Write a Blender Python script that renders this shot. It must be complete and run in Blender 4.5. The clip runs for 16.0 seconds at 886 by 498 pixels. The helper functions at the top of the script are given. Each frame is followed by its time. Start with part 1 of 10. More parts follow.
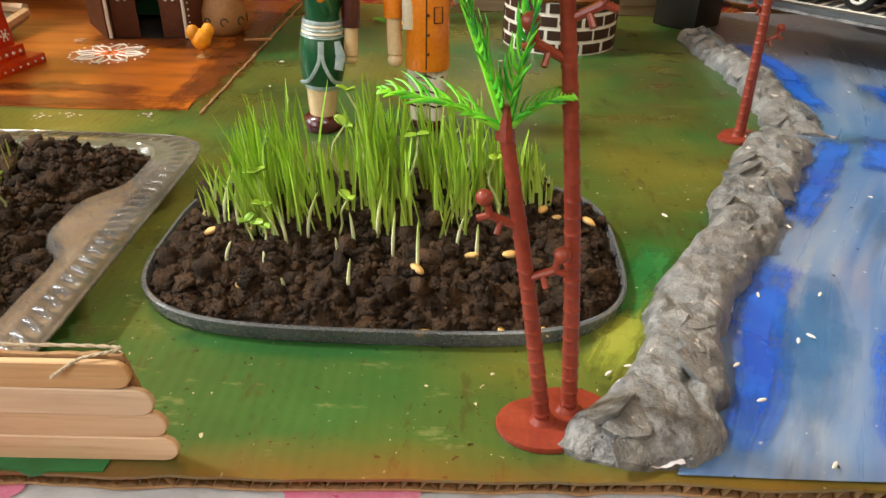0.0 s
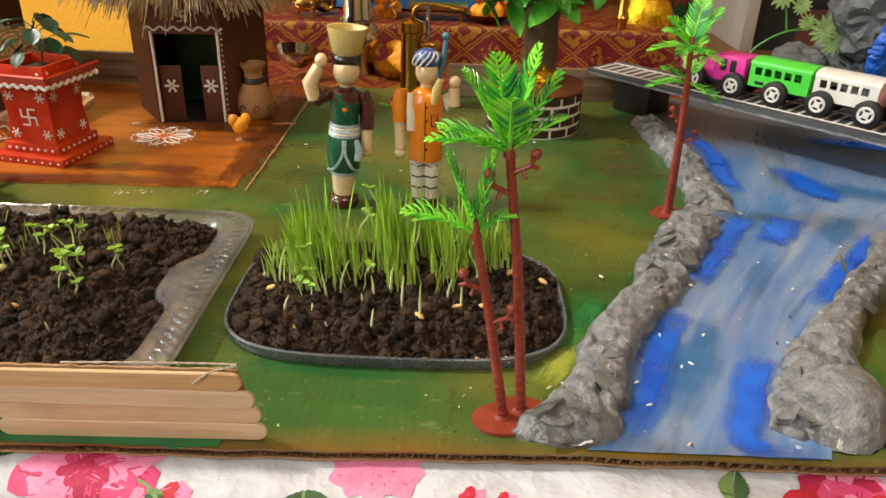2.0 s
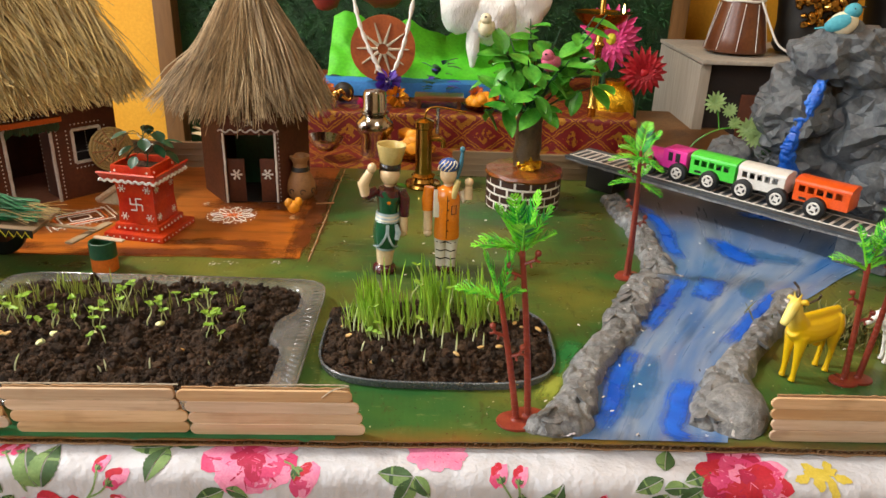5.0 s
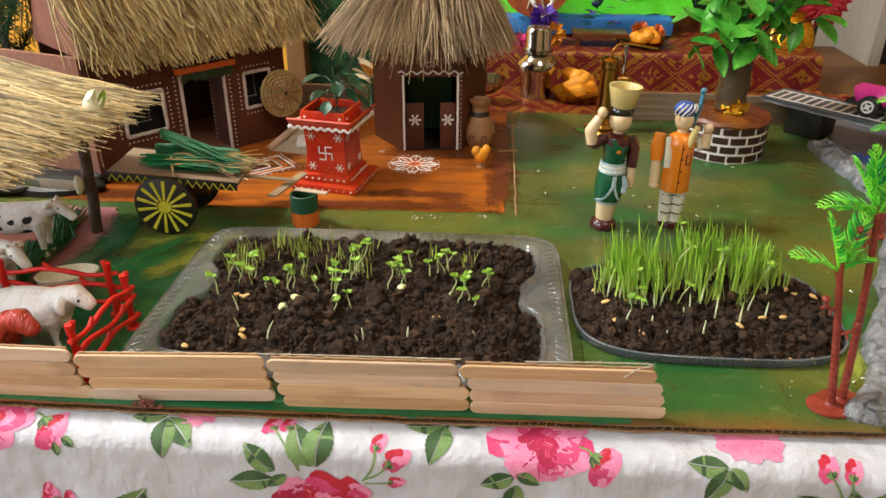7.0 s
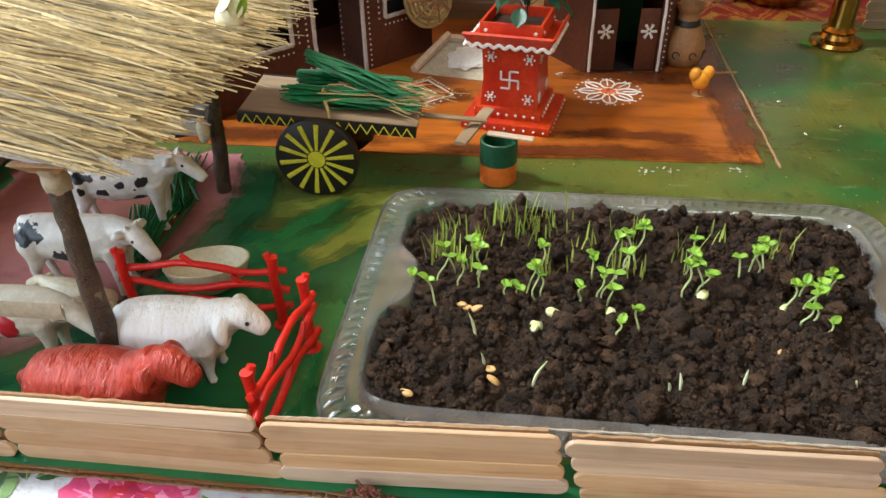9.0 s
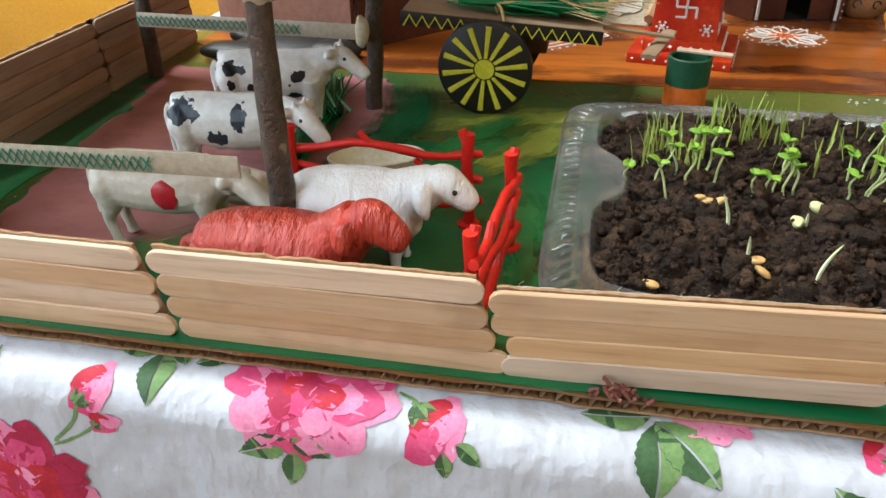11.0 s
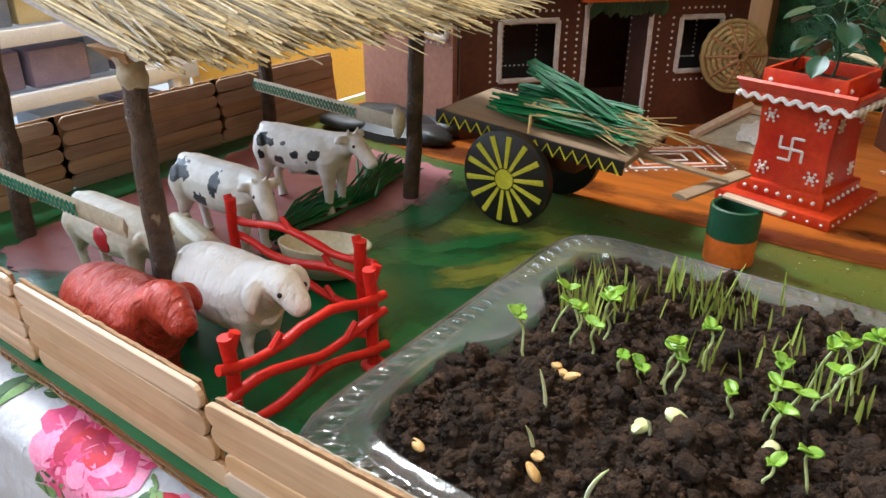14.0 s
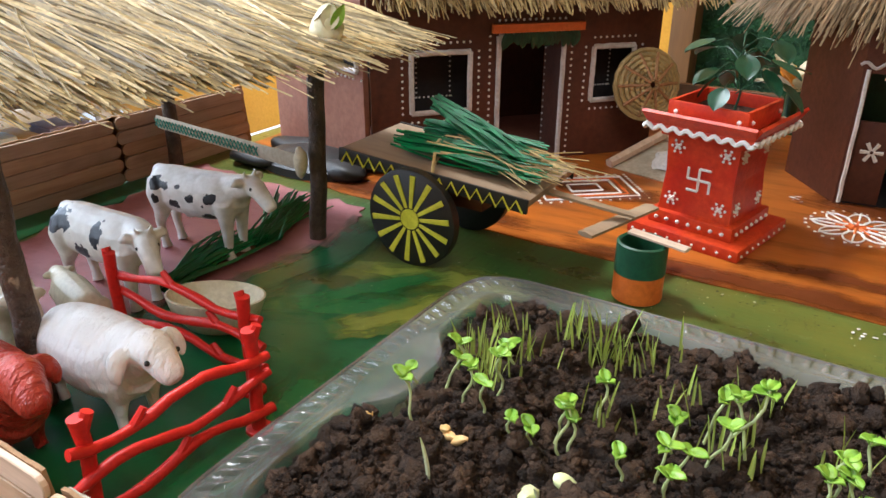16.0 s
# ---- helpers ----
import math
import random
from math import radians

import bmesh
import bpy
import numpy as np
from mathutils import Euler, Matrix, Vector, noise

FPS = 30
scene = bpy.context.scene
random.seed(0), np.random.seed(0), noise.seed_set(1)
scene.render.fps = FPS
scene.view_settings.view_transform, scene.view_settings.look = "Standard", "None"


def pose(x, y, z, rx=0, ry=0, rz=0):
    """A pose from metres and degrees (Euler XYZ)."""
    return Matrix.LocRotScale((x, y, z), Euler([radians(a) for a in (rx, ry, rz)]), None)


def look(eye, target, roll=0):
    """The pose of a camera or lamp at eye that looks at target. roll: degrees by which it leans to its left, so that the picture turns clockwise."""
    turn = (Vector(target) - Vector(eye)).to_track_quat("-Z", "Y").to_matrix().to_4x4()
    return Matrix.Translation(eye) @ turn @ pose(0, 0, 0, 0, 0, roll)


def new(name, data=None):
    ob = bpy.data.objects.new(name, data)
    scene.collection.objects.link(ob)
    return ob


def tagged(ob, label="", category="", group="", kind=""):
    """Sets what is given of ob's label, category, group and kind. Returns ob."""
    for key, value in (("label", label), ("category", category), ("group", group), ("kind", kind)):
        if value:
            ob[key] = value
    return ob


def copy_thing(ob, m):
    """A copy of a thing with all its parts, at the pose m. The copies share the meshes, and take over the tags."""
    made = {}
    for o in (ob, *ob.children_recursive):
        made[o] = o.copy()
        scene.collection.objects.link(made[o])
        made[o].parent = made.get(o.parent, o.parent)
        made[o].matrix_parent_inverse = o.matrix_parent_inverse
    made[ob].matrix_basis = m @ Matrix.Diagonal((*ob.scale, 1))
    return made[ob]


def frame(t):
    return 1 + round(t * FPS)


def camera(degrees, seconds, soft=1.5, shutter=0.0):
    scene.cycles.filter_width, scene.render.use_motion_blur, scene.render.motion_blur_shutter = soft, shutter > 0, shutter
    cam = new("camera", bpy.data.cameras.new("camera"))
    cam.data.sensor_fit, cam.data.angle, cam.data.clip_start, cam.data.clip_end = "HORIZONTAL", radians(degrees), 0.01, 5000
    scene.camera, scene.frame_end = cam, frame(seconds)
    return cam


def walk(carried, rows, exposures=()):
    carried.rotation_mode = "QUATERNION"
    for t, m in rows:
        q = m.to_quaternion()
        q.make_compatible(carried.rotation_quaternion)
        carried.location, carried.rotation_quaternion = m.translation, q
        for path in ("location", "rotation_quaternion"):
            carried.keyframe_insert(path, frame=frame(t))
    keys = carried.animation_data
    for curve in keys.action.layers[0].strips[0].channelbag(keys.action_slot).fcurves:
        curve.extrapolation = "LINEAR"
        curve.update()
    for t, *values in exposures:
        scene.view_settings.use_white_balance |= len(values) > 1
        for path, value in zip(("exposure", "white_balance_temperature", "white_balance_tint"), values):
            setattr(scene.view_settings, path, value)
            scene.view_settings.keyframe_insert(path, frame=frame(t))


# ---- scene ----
cam = camera(61.4, 16.0)
PATH = [
    (0, (-0.039, 0.053, 0.149), (-0.084, 1.784, -0.851), 1.1),
    (0.5, (-0.038, 0.046, 0.154), (-0.074, 1.787, -0.83), 1.4),
    (1, (-0.038, 0.028, 0.17), (-0.077, 1.783, -0.788), 1.4),
    (1.5, (-0.036, -0.004, 0.188), (-0.073, 1.767, -0.741), 1.5),
    (2, (-0.038, -0.042, 0.209), (-0.065, 1.746, -0.688), 1.7),
    (2.5, (-0.038, -0.057, 0.214), (-0.052, 1.742, -0.658), 2.0),
    (3, (-0.048, -0.076, 0.224), (-0.052, 1.738, -0.62), 2.0),
    (3.2, (-0.052, -0.088, 0.226), (-0.052, 1.733, -0.602), 1.9),
    (5.3, (-0.082, -0.202, 0.303), (-0.052, 1.636, -0.486), 2.0),
    (5.5, (-0.092, -0.207, 0.305), (-0.068, 1.63, -0.485), 1.8),
    (6, (-0.136, -0.213, 0.305), (-0.148, 1.608, -0.521), 1.2),
    (6.5, (-0.17, -0.2, 0.291), (-0.235, 1.599, -0.58), 0.7),
    (7, (-0.212, -0.139, 0.278), (-0.335, 1.627, -0.652), 0.2),
    (7.5, (-0.253, -0.066, 0.261), (-0.425, 1.658, -0.738), -0.3),
    (8, (-0.282, -0.025, 0.242), (-0.479, 1.655, -0.825), -0.7),
    (8.5, (-0.313, 0.0, 0.241), (-0.524, 1.652, -0.867), -1.1),
    (9, (-0.351, 0.012, 0.235), (-0.563, 1.639, -0.908), -1.2),
    (9.5, (-0.372, 0.014, 0.205), (-0.563, 1.63, -0.957), -1.1),
    (10, (-0.407, 0.013, 0.179), (-0.626, 1.667, -0.924), -1.0),
    (10.2, (-0.421, 0.012, 0.168), (-0.668, 1.675, -0.915), -1.0),
    (12.3, (-0.376, 0.051, 0.149), (-1.093, 1.618, -0.865), -1.1),
    (12.5, (-0.346, 0.066, 0.151), (-1.155, 1.592, -0.858), -1.0),
    (13, (-0.301, 0.081, 0.165), (-1.273, 1.542, -0.794), -1.1),
    (13.5, (-0.29, 0.092, 0.157), (-1.334, 1.531, -0.759), -0.6),
    (14, (-0.288, 0.092, 0.161), (-1.361, 1.531, -0.721), 0.1),
    (14.5, (-0.284, 0.097, 0.163), (-1.357, 1.55, -0.694), 0.4),
    (15, (-0.283, 0.1, 0.164), (-1.335, 1.576, -0.682), 0.5),
    (15.5, (-0.283, 0.105, 0.161), (-1.303, 1.606, -0.68), 0.6),
    (16, (-0.28, 0.118, 0.166), (-1.254, 1.651, -0.671), 0.2),
]
walk(cam, [(t, look(eye, target, roll)) for t, eye, target, roll in PATH],
     exposures=((0, 0.09, 6500, 6), (2, -0.10, 6450, 6), (5.5, -0.15, 6300, 9), (7, -0.14, 6050, 7), (8.5, -0.12, 5600, 5), (9.5, -0.14, 5450, 2), (12.5, -0.13, 5350, 3), (16, 0.04, 5300, 8)))

# ---- world and light ----
world = bpy.data.worlds.new("World")
scene.world = world
world.use_nodes = True
bg = world.node_tree.nodes["Background"]
bg.inputs[0].default_value = (0.9, 0.92, 1.0, 1)
bg.inputs[1].default_value = 0.05


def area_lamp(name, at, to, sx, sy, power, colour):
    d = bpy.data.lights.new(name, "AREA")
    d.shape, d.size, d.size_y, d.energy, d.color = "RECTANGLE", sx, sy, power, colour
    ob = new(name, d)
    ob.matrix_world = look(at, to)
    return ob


# unseen lamps: key placed from the shadows' direction, other three added as fill
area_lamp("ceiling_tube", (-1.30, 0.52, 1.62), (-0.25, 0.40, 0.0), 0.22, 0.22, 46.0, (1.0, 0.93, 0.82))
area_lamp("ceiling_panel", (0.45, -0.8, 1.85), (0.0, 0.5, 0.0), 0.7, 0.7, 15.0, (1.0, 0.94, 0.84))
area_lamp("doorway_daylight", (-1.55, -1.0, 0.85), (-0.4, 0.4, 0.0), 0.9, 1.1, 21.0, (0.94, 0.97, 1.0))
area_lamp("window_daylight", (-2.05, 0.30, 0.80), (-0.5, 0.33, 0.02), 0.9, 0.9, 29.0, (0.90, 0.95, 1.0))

# ---- materials ----


def lin(h):
    h = h.lstrip("#")
    v = [int(h[i:i + 2], 16) / 255 for i in (0, 2, 4)]
    return tuple(((c + 0.055) / 1.055) ** 2.4 if c > 0.04045 else c / 12.92 for c in v) + (1.0,)


class Nodes:
    """Short hand for one node material."""

    def __init__(self, name, rough=0.5):
        self.m = bpy.data.materials.new(name)
        self.m.use_nodes = True
        self.t = self.m.node_tree
        self.b = self.t.nodes["Principled BSDF"]
        self.b.inputs["Roughness"].default_value = rough
        self.co = self.add("ShaderNodeTexCoord").outputs["Object"]

    def add(self, kind, **kw):
        n = self.t.nodes.new(kind)
        for k, v in kw.items():
            n.inputs[k.replace("_", " ")].default_value = v
        return n

    def link(self, a, b):
        self.t.links.new(a, b)
        return b

    def noise(self, scale, detail=4.0, rough=0.55, stretch=None, co=None):
        n = self.add("ShaderNodeTexNoise", Scale=scale, Detail=detail, Roughness=rough)
        src = co or self.co
        if stretch:
            mp = self.add("ShaderNodeMapping")
            mp.inputs["Scale"].default_value = stretch
            self.link(src, mp.inputs["Vector"])
            src = mp.outputs[0]
        self.link(src, n.inputs["Vector"])
        return n.outputs["Fac"]

    def ramp(self, fac, *stops):
        r = self.t.nodes.new("ShaderNodeValToRGB")
        e = r.color_ramp.elements
        while len(e) < len(stops):
            e.new(0.5)
        for i, (p, c) in enumerate(stops):
            e[i].position = p
            e[i].color = lin(c) if isinstance(c, str) else (c, c, c, 1)
        self.link(fac, r.inputs["Fac"])
        return r.outputs["Color"]

    def mix(self, fac, a, b, kind="MIX"):
        n = self.t.nodes.new("ShaderNodeMix")
        n.data_type, n.blend_type = "RGBA", kind
        for sock, v in ((n.inputs[0], fac), (n.inputs[6], a), (n.inputs[7], b)):
            if isinstance(v, str):
                sock.default_value = lin(v)
            elif isinstance(v, (int, float)):
                sock.default_value = v
            elif isinstance(v, tuple):
                sock.default_value = v
            else:
                self.link(v, sock)
        return n.outputs[2]

    def math(self, op, a, b=0.0, clamp=False):
        n = self.t.nodes.new("ShaderNodeMath")
        n.operation, n.use_clamp = op, clamp
        for sock, v in zip(n.inputs, (a, b)):
            if isinstance(v, (int, float)):
                sock.default_value = v
            else:
                self.link(v, sock)
        return n.outputs[0]

    def xyz(self):
        s = self.add("ShaderNodeSeparateXYZ")
        self.link(self.co, s.inputs[0])
        return s.outputs

    def bump(self, h, strength=0.3, dist=0.001):
        n = self.add("ShaderNodeBump", Strength=strength, Distance=dist)
        self.link(h, n.inputs["Height"])
        self.link(n.outputs[0], self.b.inputs["Normal"])

    def col(self, c):
        self.link(c, self.b.inputs["Base Color"])
        return self.m


def mat(name, c1, c2, c3=None, rough=0.5, big=25.0, fine=350.0, bump=0.25, dist=0.0006, metal=0.0, coat=0.0, stretch=None,
        island=0.0, spec=0.5, rvar=0.12):
    """A painted, plastic, earthy or metal surface: a large and a fine change of colour, grain and an uneven gloss."""
    n = Nodes(name, rough)
    a = n.noise(big, 3, 0.5, stretch)
    b = n.noise(fine, 4, 0.6, stretch)
    c = n.mix(n.ramp(a, (0.32, 0.0), (0.68, 1.0)), c1, c2)
    c = n.mix(n.math("MULTIPLY", n.ramp(b, (0.35, 0.0), (0.75, 1.0)), 0.55), c, c3 or c1)
    if island:
        g = n.add("ShaderNodeNewGeometry")
        v = n.math("ADD", n.math("MULTIPLY", g.outputs["Random Per Island"], 2 * island), 1 - island)
        hs = n.add("ShaderNodeHueSaturation")
        n.link(v, hs.inputs["Value"])
        n.link(c, hs.inputs["Color"])
        c = hs.outputs[0]
    n.col(c)
    n.link(n.math("ADD", n.math("MULTIPLY", b, rvar), rough - rvar * 0.5, True), n.b.inputs["Roughness"])
    n.b.inputs["Metallic"].default_value = metal
    n.b.inputs["Coat Weight"].default_value = coat
    n.b.inputs["Coat Roughness"].default_value = 0.2
    n.b.inputs["Specular IOR Level"].default_value = spec
    if bump:
        n.bump(b, bump, dist)
    return n.m


def film_plastic(name, c1, c2, rough=0.1, solid=0.4, spec=0.8):
    """Thin clear plastic: partly see-through, scuffed, with hard glints."""
    n = Nodes(name, rough)
    a, b, f = n.noise(18, 4, 0.6), n.noise(120, 4), n.noise(600, 3)
    n.col(n.mix(n.ramp(a, (0.35, 0.0), (0.65, 1.0)), c1, c2))
    n.link(n.math("ADD", n.math("MULTIPLY", a, 0.35), solid - 0.17, True), n.b.inputs["Alpha"])
    n.link(n.math("ADD", n.math("MULTIPLY", f, 0.16), rough - 0.04), n.b.inputs["Roughness"])
    n.b.inputs["Specular IOR Level"].default_value = spec
    n.bump(n.math("ADD", b, n.math("MULTIPLY", a, 1.5)), 0.25, 0.0012)
    return n.m



def stick_material(name, pale, tan, dark, stretch):
    """Planed birch: long grain, faint stains, a few knots, each stick of its own tone."""
    n = Nodes(name, 0.55)
    o = n.add("ShaderNodeObjectInfo")
    sh = n.add("ShaderNodeVectorMath")
    sh.operation = "ADD"
    cb = n.add("ShaderNodeCombineXYZ")
    for k in range(3):
        n.link(n.math("MULTIPLY", o.outputs["Random"], 3.7 + k), cb.inputs[k])
    n.link(n.co, sh.inputs[0])
    n.link(cb.outputs[0], sh.inputs[1])
    co = sh.outputs[0]
    g = n.noise(160, 5, 0.65, stretch, co)
    h = n.noise(520, 3, 0.6, stretch, co)
    st = n.noise(26, 3, 0.6, None, co)
    c = n.mix(n.ramp(g, (0.36, 0.0), (0.64, 1.0)), tan, pale)
    c = n.mix(n.math("MULTIPLY", n.ramp(h, (0.55, 0.0), (0.75, 1.0)), 0.4), c, dark)
    c = n.mix(n.math("MULTIPLY", n.ramp(st, (0.56, 0.0), (0.72, 1.0)), 0.35), c, dark)
    c = n.mix(n.math("MULTIPLY", n.ramp(n.noise(75, 2, 0.5, (0.45, 1, 1), co), (0.73, 0.0), (0.77, 1.0)), 0.7), c, dark)
    hs = n.add("ShaderNodeHueSaturation")
    n.link(n.math("ADD", n.math("MULTIPLY", o.outputs["Random"], 0.26), 0.86), hs.inputs["Value"])
    n.link(n.math("ADD", n.math("MULTIPLY", n.math("FRACT", n.math("MULTIPLY", o.outputs["Random"], 7.3)), 0.45), 0.72), hs.inputs["Saturation"])
    n.link(c, hs.inputs["Color"])
    n.col(hs.outputs[0])
    n.bump(n.math("ADD", g, n.math("MULTIPLY", h, 0.5)), 0.25, 0.0005)
    n.link(n.math("ADD", n.math("MULTIPLY", g, 0.2), 0.42), n.b.inputs["Roughness"])
    return n.m


M_STICK = stick_material("stick_wood", "#d0b290", "#bd9a76", "#8a684a", (0.06, 1, 1))
M_STICK_Y = stick_material("stick_wood_aged", "#bb9a78", "#a17f5e", "#6f543c", (0.06, 1, 1))
M_PLANK = mat("grey_plank_wood", "#8a7259", "#a08a6d", "#5d4b39", rough=0.65, big=14, fine=140, bump=0.3, stretch=(0.1, 1, 1))
M_CARD = mat("torn_cardboard", "#9c7a55", "#b48f67", "#6e5237", rough=0.85, big=60, fine=500, bump=0.5)
M_SOIL = mat("dark_potting_soil", "#34261b", "#56402d", "#140d08", rough=0.85, big=120, fine=900, bump=1.0, dist=0.0030, island=0.55, spec=0.3)
M_SEED = mat("wheat_seed", "#d9ab62", "#e8c888", "#a8763a", rough=0.5, big=200, fine=900, bump=0.15)
M_BEAN = mat("split_bean", "#dfe3a4", "#c8d67c", "#f1edcc", rough=0.4, big=200, fine=900, bump=0.1)
M_CRED = mat("plastic_red", "#c81d12", "#d92a1b", "#a0140c", rough=0.42, big=60, fine=500, bump=0.2, coat=0.0, spec=0.35)
M_TRUNK = mat("plastic_redbrown", "#7e2f22", "#93402f", "#642318", rough=0.38, big=80, fine=600, bump=0.15)


def rock_material(name, dark, mid, pale, chip, cut=0.66):
    """Painted papier-mache: mottled greys, creases and chipped white spots."""
    n = Nodes(name, 0.5)
    a, b, f = n.noise(45, 5, 0.65), n.noise(170, 5, 0.7), n.noise(700, 4, 0.6)
    c = n.mix(n.ramp(a, (0.30, 0.0), (0.58, 1.0)), dark, mid)
    c = n.mix(n.math("MULTIPLY", n.ramp(b, (0.42, 0.0), (0.66, 1.0)), 0.45), c, pale)
    c = n.mix(n.ramp(n.noise(120, 3, 0.5, (1.3, 1.0, 0.7)), (cut, 0.0), (cut + 0.03, 1.0)), c, chip)
    n.col(c)
    pits = n.ramp(n.noise(330, 2, 0.5), (0.62, 1.0), (0.70, 0.0))
    n.bump(n.math("ADD", n.math("ADD", n.math("MULTIPLY", a, 0.6), n.math("MULTIPLY", b, 0.6)), n.math("ADD", n.math("MULTIPLY", f, 0.5), n.math("MULTIPLY", pits, 0.25))), 0.7, 0.003)
    n.link(n.math("ADD", n.math("MULTIPLY", b, 0.3), 0.24), n.b.inputs["Roughness"])
    return n.m


# mottled paint, whose darks and pales also stand for shaded cracks and highlights
M_RIVERROCK = rock_material("grey_painted_paper_rock", "#414244", "#747577", "#b2b3b2", "#d2cecc", 0.68)
M_MOUNT = rock_material("grey_painted_mountain", "#3a3e42", "#5a5f64", "#7e8286", "#aeb0b0", 0.73)
M_THATCH = mat("dry_straw", "#9c8450", "#c2a96c", "#5e4826", rough=0.6, big=30, fine=300, bump=0.1, island=0.45)
M_THATCH2 = mat("dry_straw_greyer", "#937d5c", "#b69f7c", "#5f4a36", rough=0.65, big=30, fine=300, bump=0.1, island=0.45)
M_STRAW = mat("pale_straw", "#b09a64", "#d2bd88", "#6a5430", rough=0.45, big=30, fine=300, bump=0.1, island=0.6)
# dark thatch core: shade between the straws is put into its colour
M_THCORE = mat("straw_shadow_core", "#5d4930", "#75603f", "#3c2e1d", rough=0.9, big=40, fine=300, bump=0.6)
M_MUD = mat("mud_brown_paint", "#4a2210", "#603018", "#331507", rough=0.6, big=20, fine=240, bump=0.3)
M_MUD2 = mat("mud_brown_light", "#7a4630", "#8d5740", "#5c3121", rough=0.65, big=20, fine=240, bump=0.3)
# near-black stands for shaded hut insides; also the cabinet's dark brown front
M_DARK = mat("hut_shade_and_dark_brown", "#191110", "#221815", "#100a09", rough=0.8, bump=0.2)
M_WHITE = mat("white_chalk_paint", "#dcd8d0", "#eeeae2", "#b9b2a8", rough=0.6, big=80, fine=600, bump=0.3)
M_LINE = mat("thin_white_paint", "#c2b8b0", "#dcd5ce", "#9a8c84", rough=0.6, big=80, fine=600, bump=0.3)
M_ORANGE = mat("orange_paint", "#d2641a", "#e07524", "#ad4a10", rough=0.45, big=40, fine=400, bump=0.15)
M_TRED = mat("planter_red_paint", "#b4220a", "#d04812", "#8a1606", rough=0.42, big=35, fine=350, bump=0.3, coat=0.12, spec=0.35)
M_GREEN = mat("dark_green_paint", "#1d4a31", "#285c3c", "#123322", rough=0.5, big=40, fine=400, bump=0.2)
M_GRASSDRY = mat("dyed_green_straw", "#0d5a2e", "#1a8044", "#063a1c", rough=0.4, big=60, fine=400, bump=0.1, island=0.4)
M_YELLOW = mat("yellow_paint", "#c9c21e", "#dcd63a", "#99931a", rough=0.5, big=60, fine=500, bump=0.2)
M_BLACK = mat("black_paint", "#16130f", "#211d17", "#0c0a08", rough=0.5, big=60, fine=500, bump=0.2)
M_TOYW = mat("white_toy_plastic", "#f2f1ee", "#f8f7f4", "#e4e1da", rough=0.38, big=60, fine=170, bump=0.9, dist=0.0026, stretch=(1.6, 0.8, 0.6))
M_CREAM = mat("cream_toy_plastic", "#cfc4a4", "#ddd3b6", "#a89a76", rough=0.42, big=60, fine=450, bump=0.3)
M_TOYR = mat("redbrown_toy_plastic", "#b03c2c", "#c04a38", "#8a281c", rough=0.3, big=60, fine=150, bump=1.0, dist=0.0042, stretch=(1.6, 0.7, 0.5))
M_BUD = mat("cream_rose_petal", "#d9d2b0", "#e6e0c6", "#c6c088", rough=0.5, big=150, fine=500, bump=0.2)
M_TERRA = mat("brown_clay", "#94683e", "#a87a4c", "#74502d", rough=0.6, big=60, fine=450, bump=0.2)
M_BARK = rock_material("twig_bark", "#241b15", "#4a3b2f", "#75634f", "#948672", 0.68)
M_TWINE = mat("jute_twine", "#a89a84", "#c2b6a2", "#7c6f5c", rough=0.8, big=90, fine=600, bump=0.5)
M_TAPE = mat("cream_paper", "#b0a48c", "#c8bda6", "#8c7c62", rough=0.7, bump=0.2)
M_STITCH = mat("teal_stitch_thread", "#3e8f7c", "#5aa892", "#2c6c5c", rough=0.6, big=100, fine=500, bump=0.1)
M_LEAF = mat("fresh_leaf", "#3a8e26", "#66b43c", "#1e5c16", rough=0.38, big=70, fine=300, bump=0.2, island=0.25)
M_LEAFD = mat("dark_leaf", "#163c26", "#214e32", "#0c2717", rough=0.4, big=70, fine=300, bump=0.2, island=0.25)
M_SPROUT = mat("sprout_leaf", "#739e2a", "#96b838", "#527418", rough=0.42, big=120, fine=500, bump=0.1, island=0.2)
M_STEM = mat("sprout_stem", "#b4c47c", "#d2d8a4", "#8fa656", rough=0.45, big=120, fine=500, bump=0.05)
M_GRASS = None
M_STEEL = mat("steel_vessel", "#b8b2a8", "#cdc8c0", "#8e877c", rough=0.16, big=20, fine=300, bump=0.05, metal=1.0)
M_BRASS = mat("brass", "#a9803a", "#c89b4c", "#6d4f20", rough=0.22, big=30, fine=300, bump=0.1, metal=1.0)
M_GOLD = mat("gold_foil", "#d8a41c", "#efc83c", "#96690a", rough=0.25, big=60, fine=260, bump=0.9, dist=0.002, metal=1.0)
M_WOODD = mat("dark_turned_wood", "#5b2f18", "#70401f", "#3d1d0e", rough=0.35, big=25, fine=200, bump=0.15, coat=0.3)
M_GREYWOOD = mat("pale_cabinet_wood", "#9b9286", "#b1a89b", "#7d7468", rough=0.5, big=12, fine=150, bump=0.15, stretch=(1, 1, 0.1))
M_HEDGE = mat("artificial_hedge", "#123a12", "#22561e", "#0a2208", rough=0.7, big=40, fine=260, bump=0.9, dist=0.004, island=0.5)
M_WALLY = mat("yellow_wall_paint", "#d99a1e", "#e2a62c", "#c08516", rough=0.6, big=6, fine=150, bump=0.1)
M_WALLB = mat("brown_post_wood", "#6c4a24", "#80592e", "#4f3418", rough=0.55, big=10, fine=150, bump=0.2, stretch=(1, 1, 0.1))
M_ROOM = mat("room_wall_paint", "#c9b28c", "#d4bf9b", "#b89f78", rough=0.8, big=3, fine=120, bump=0.1)
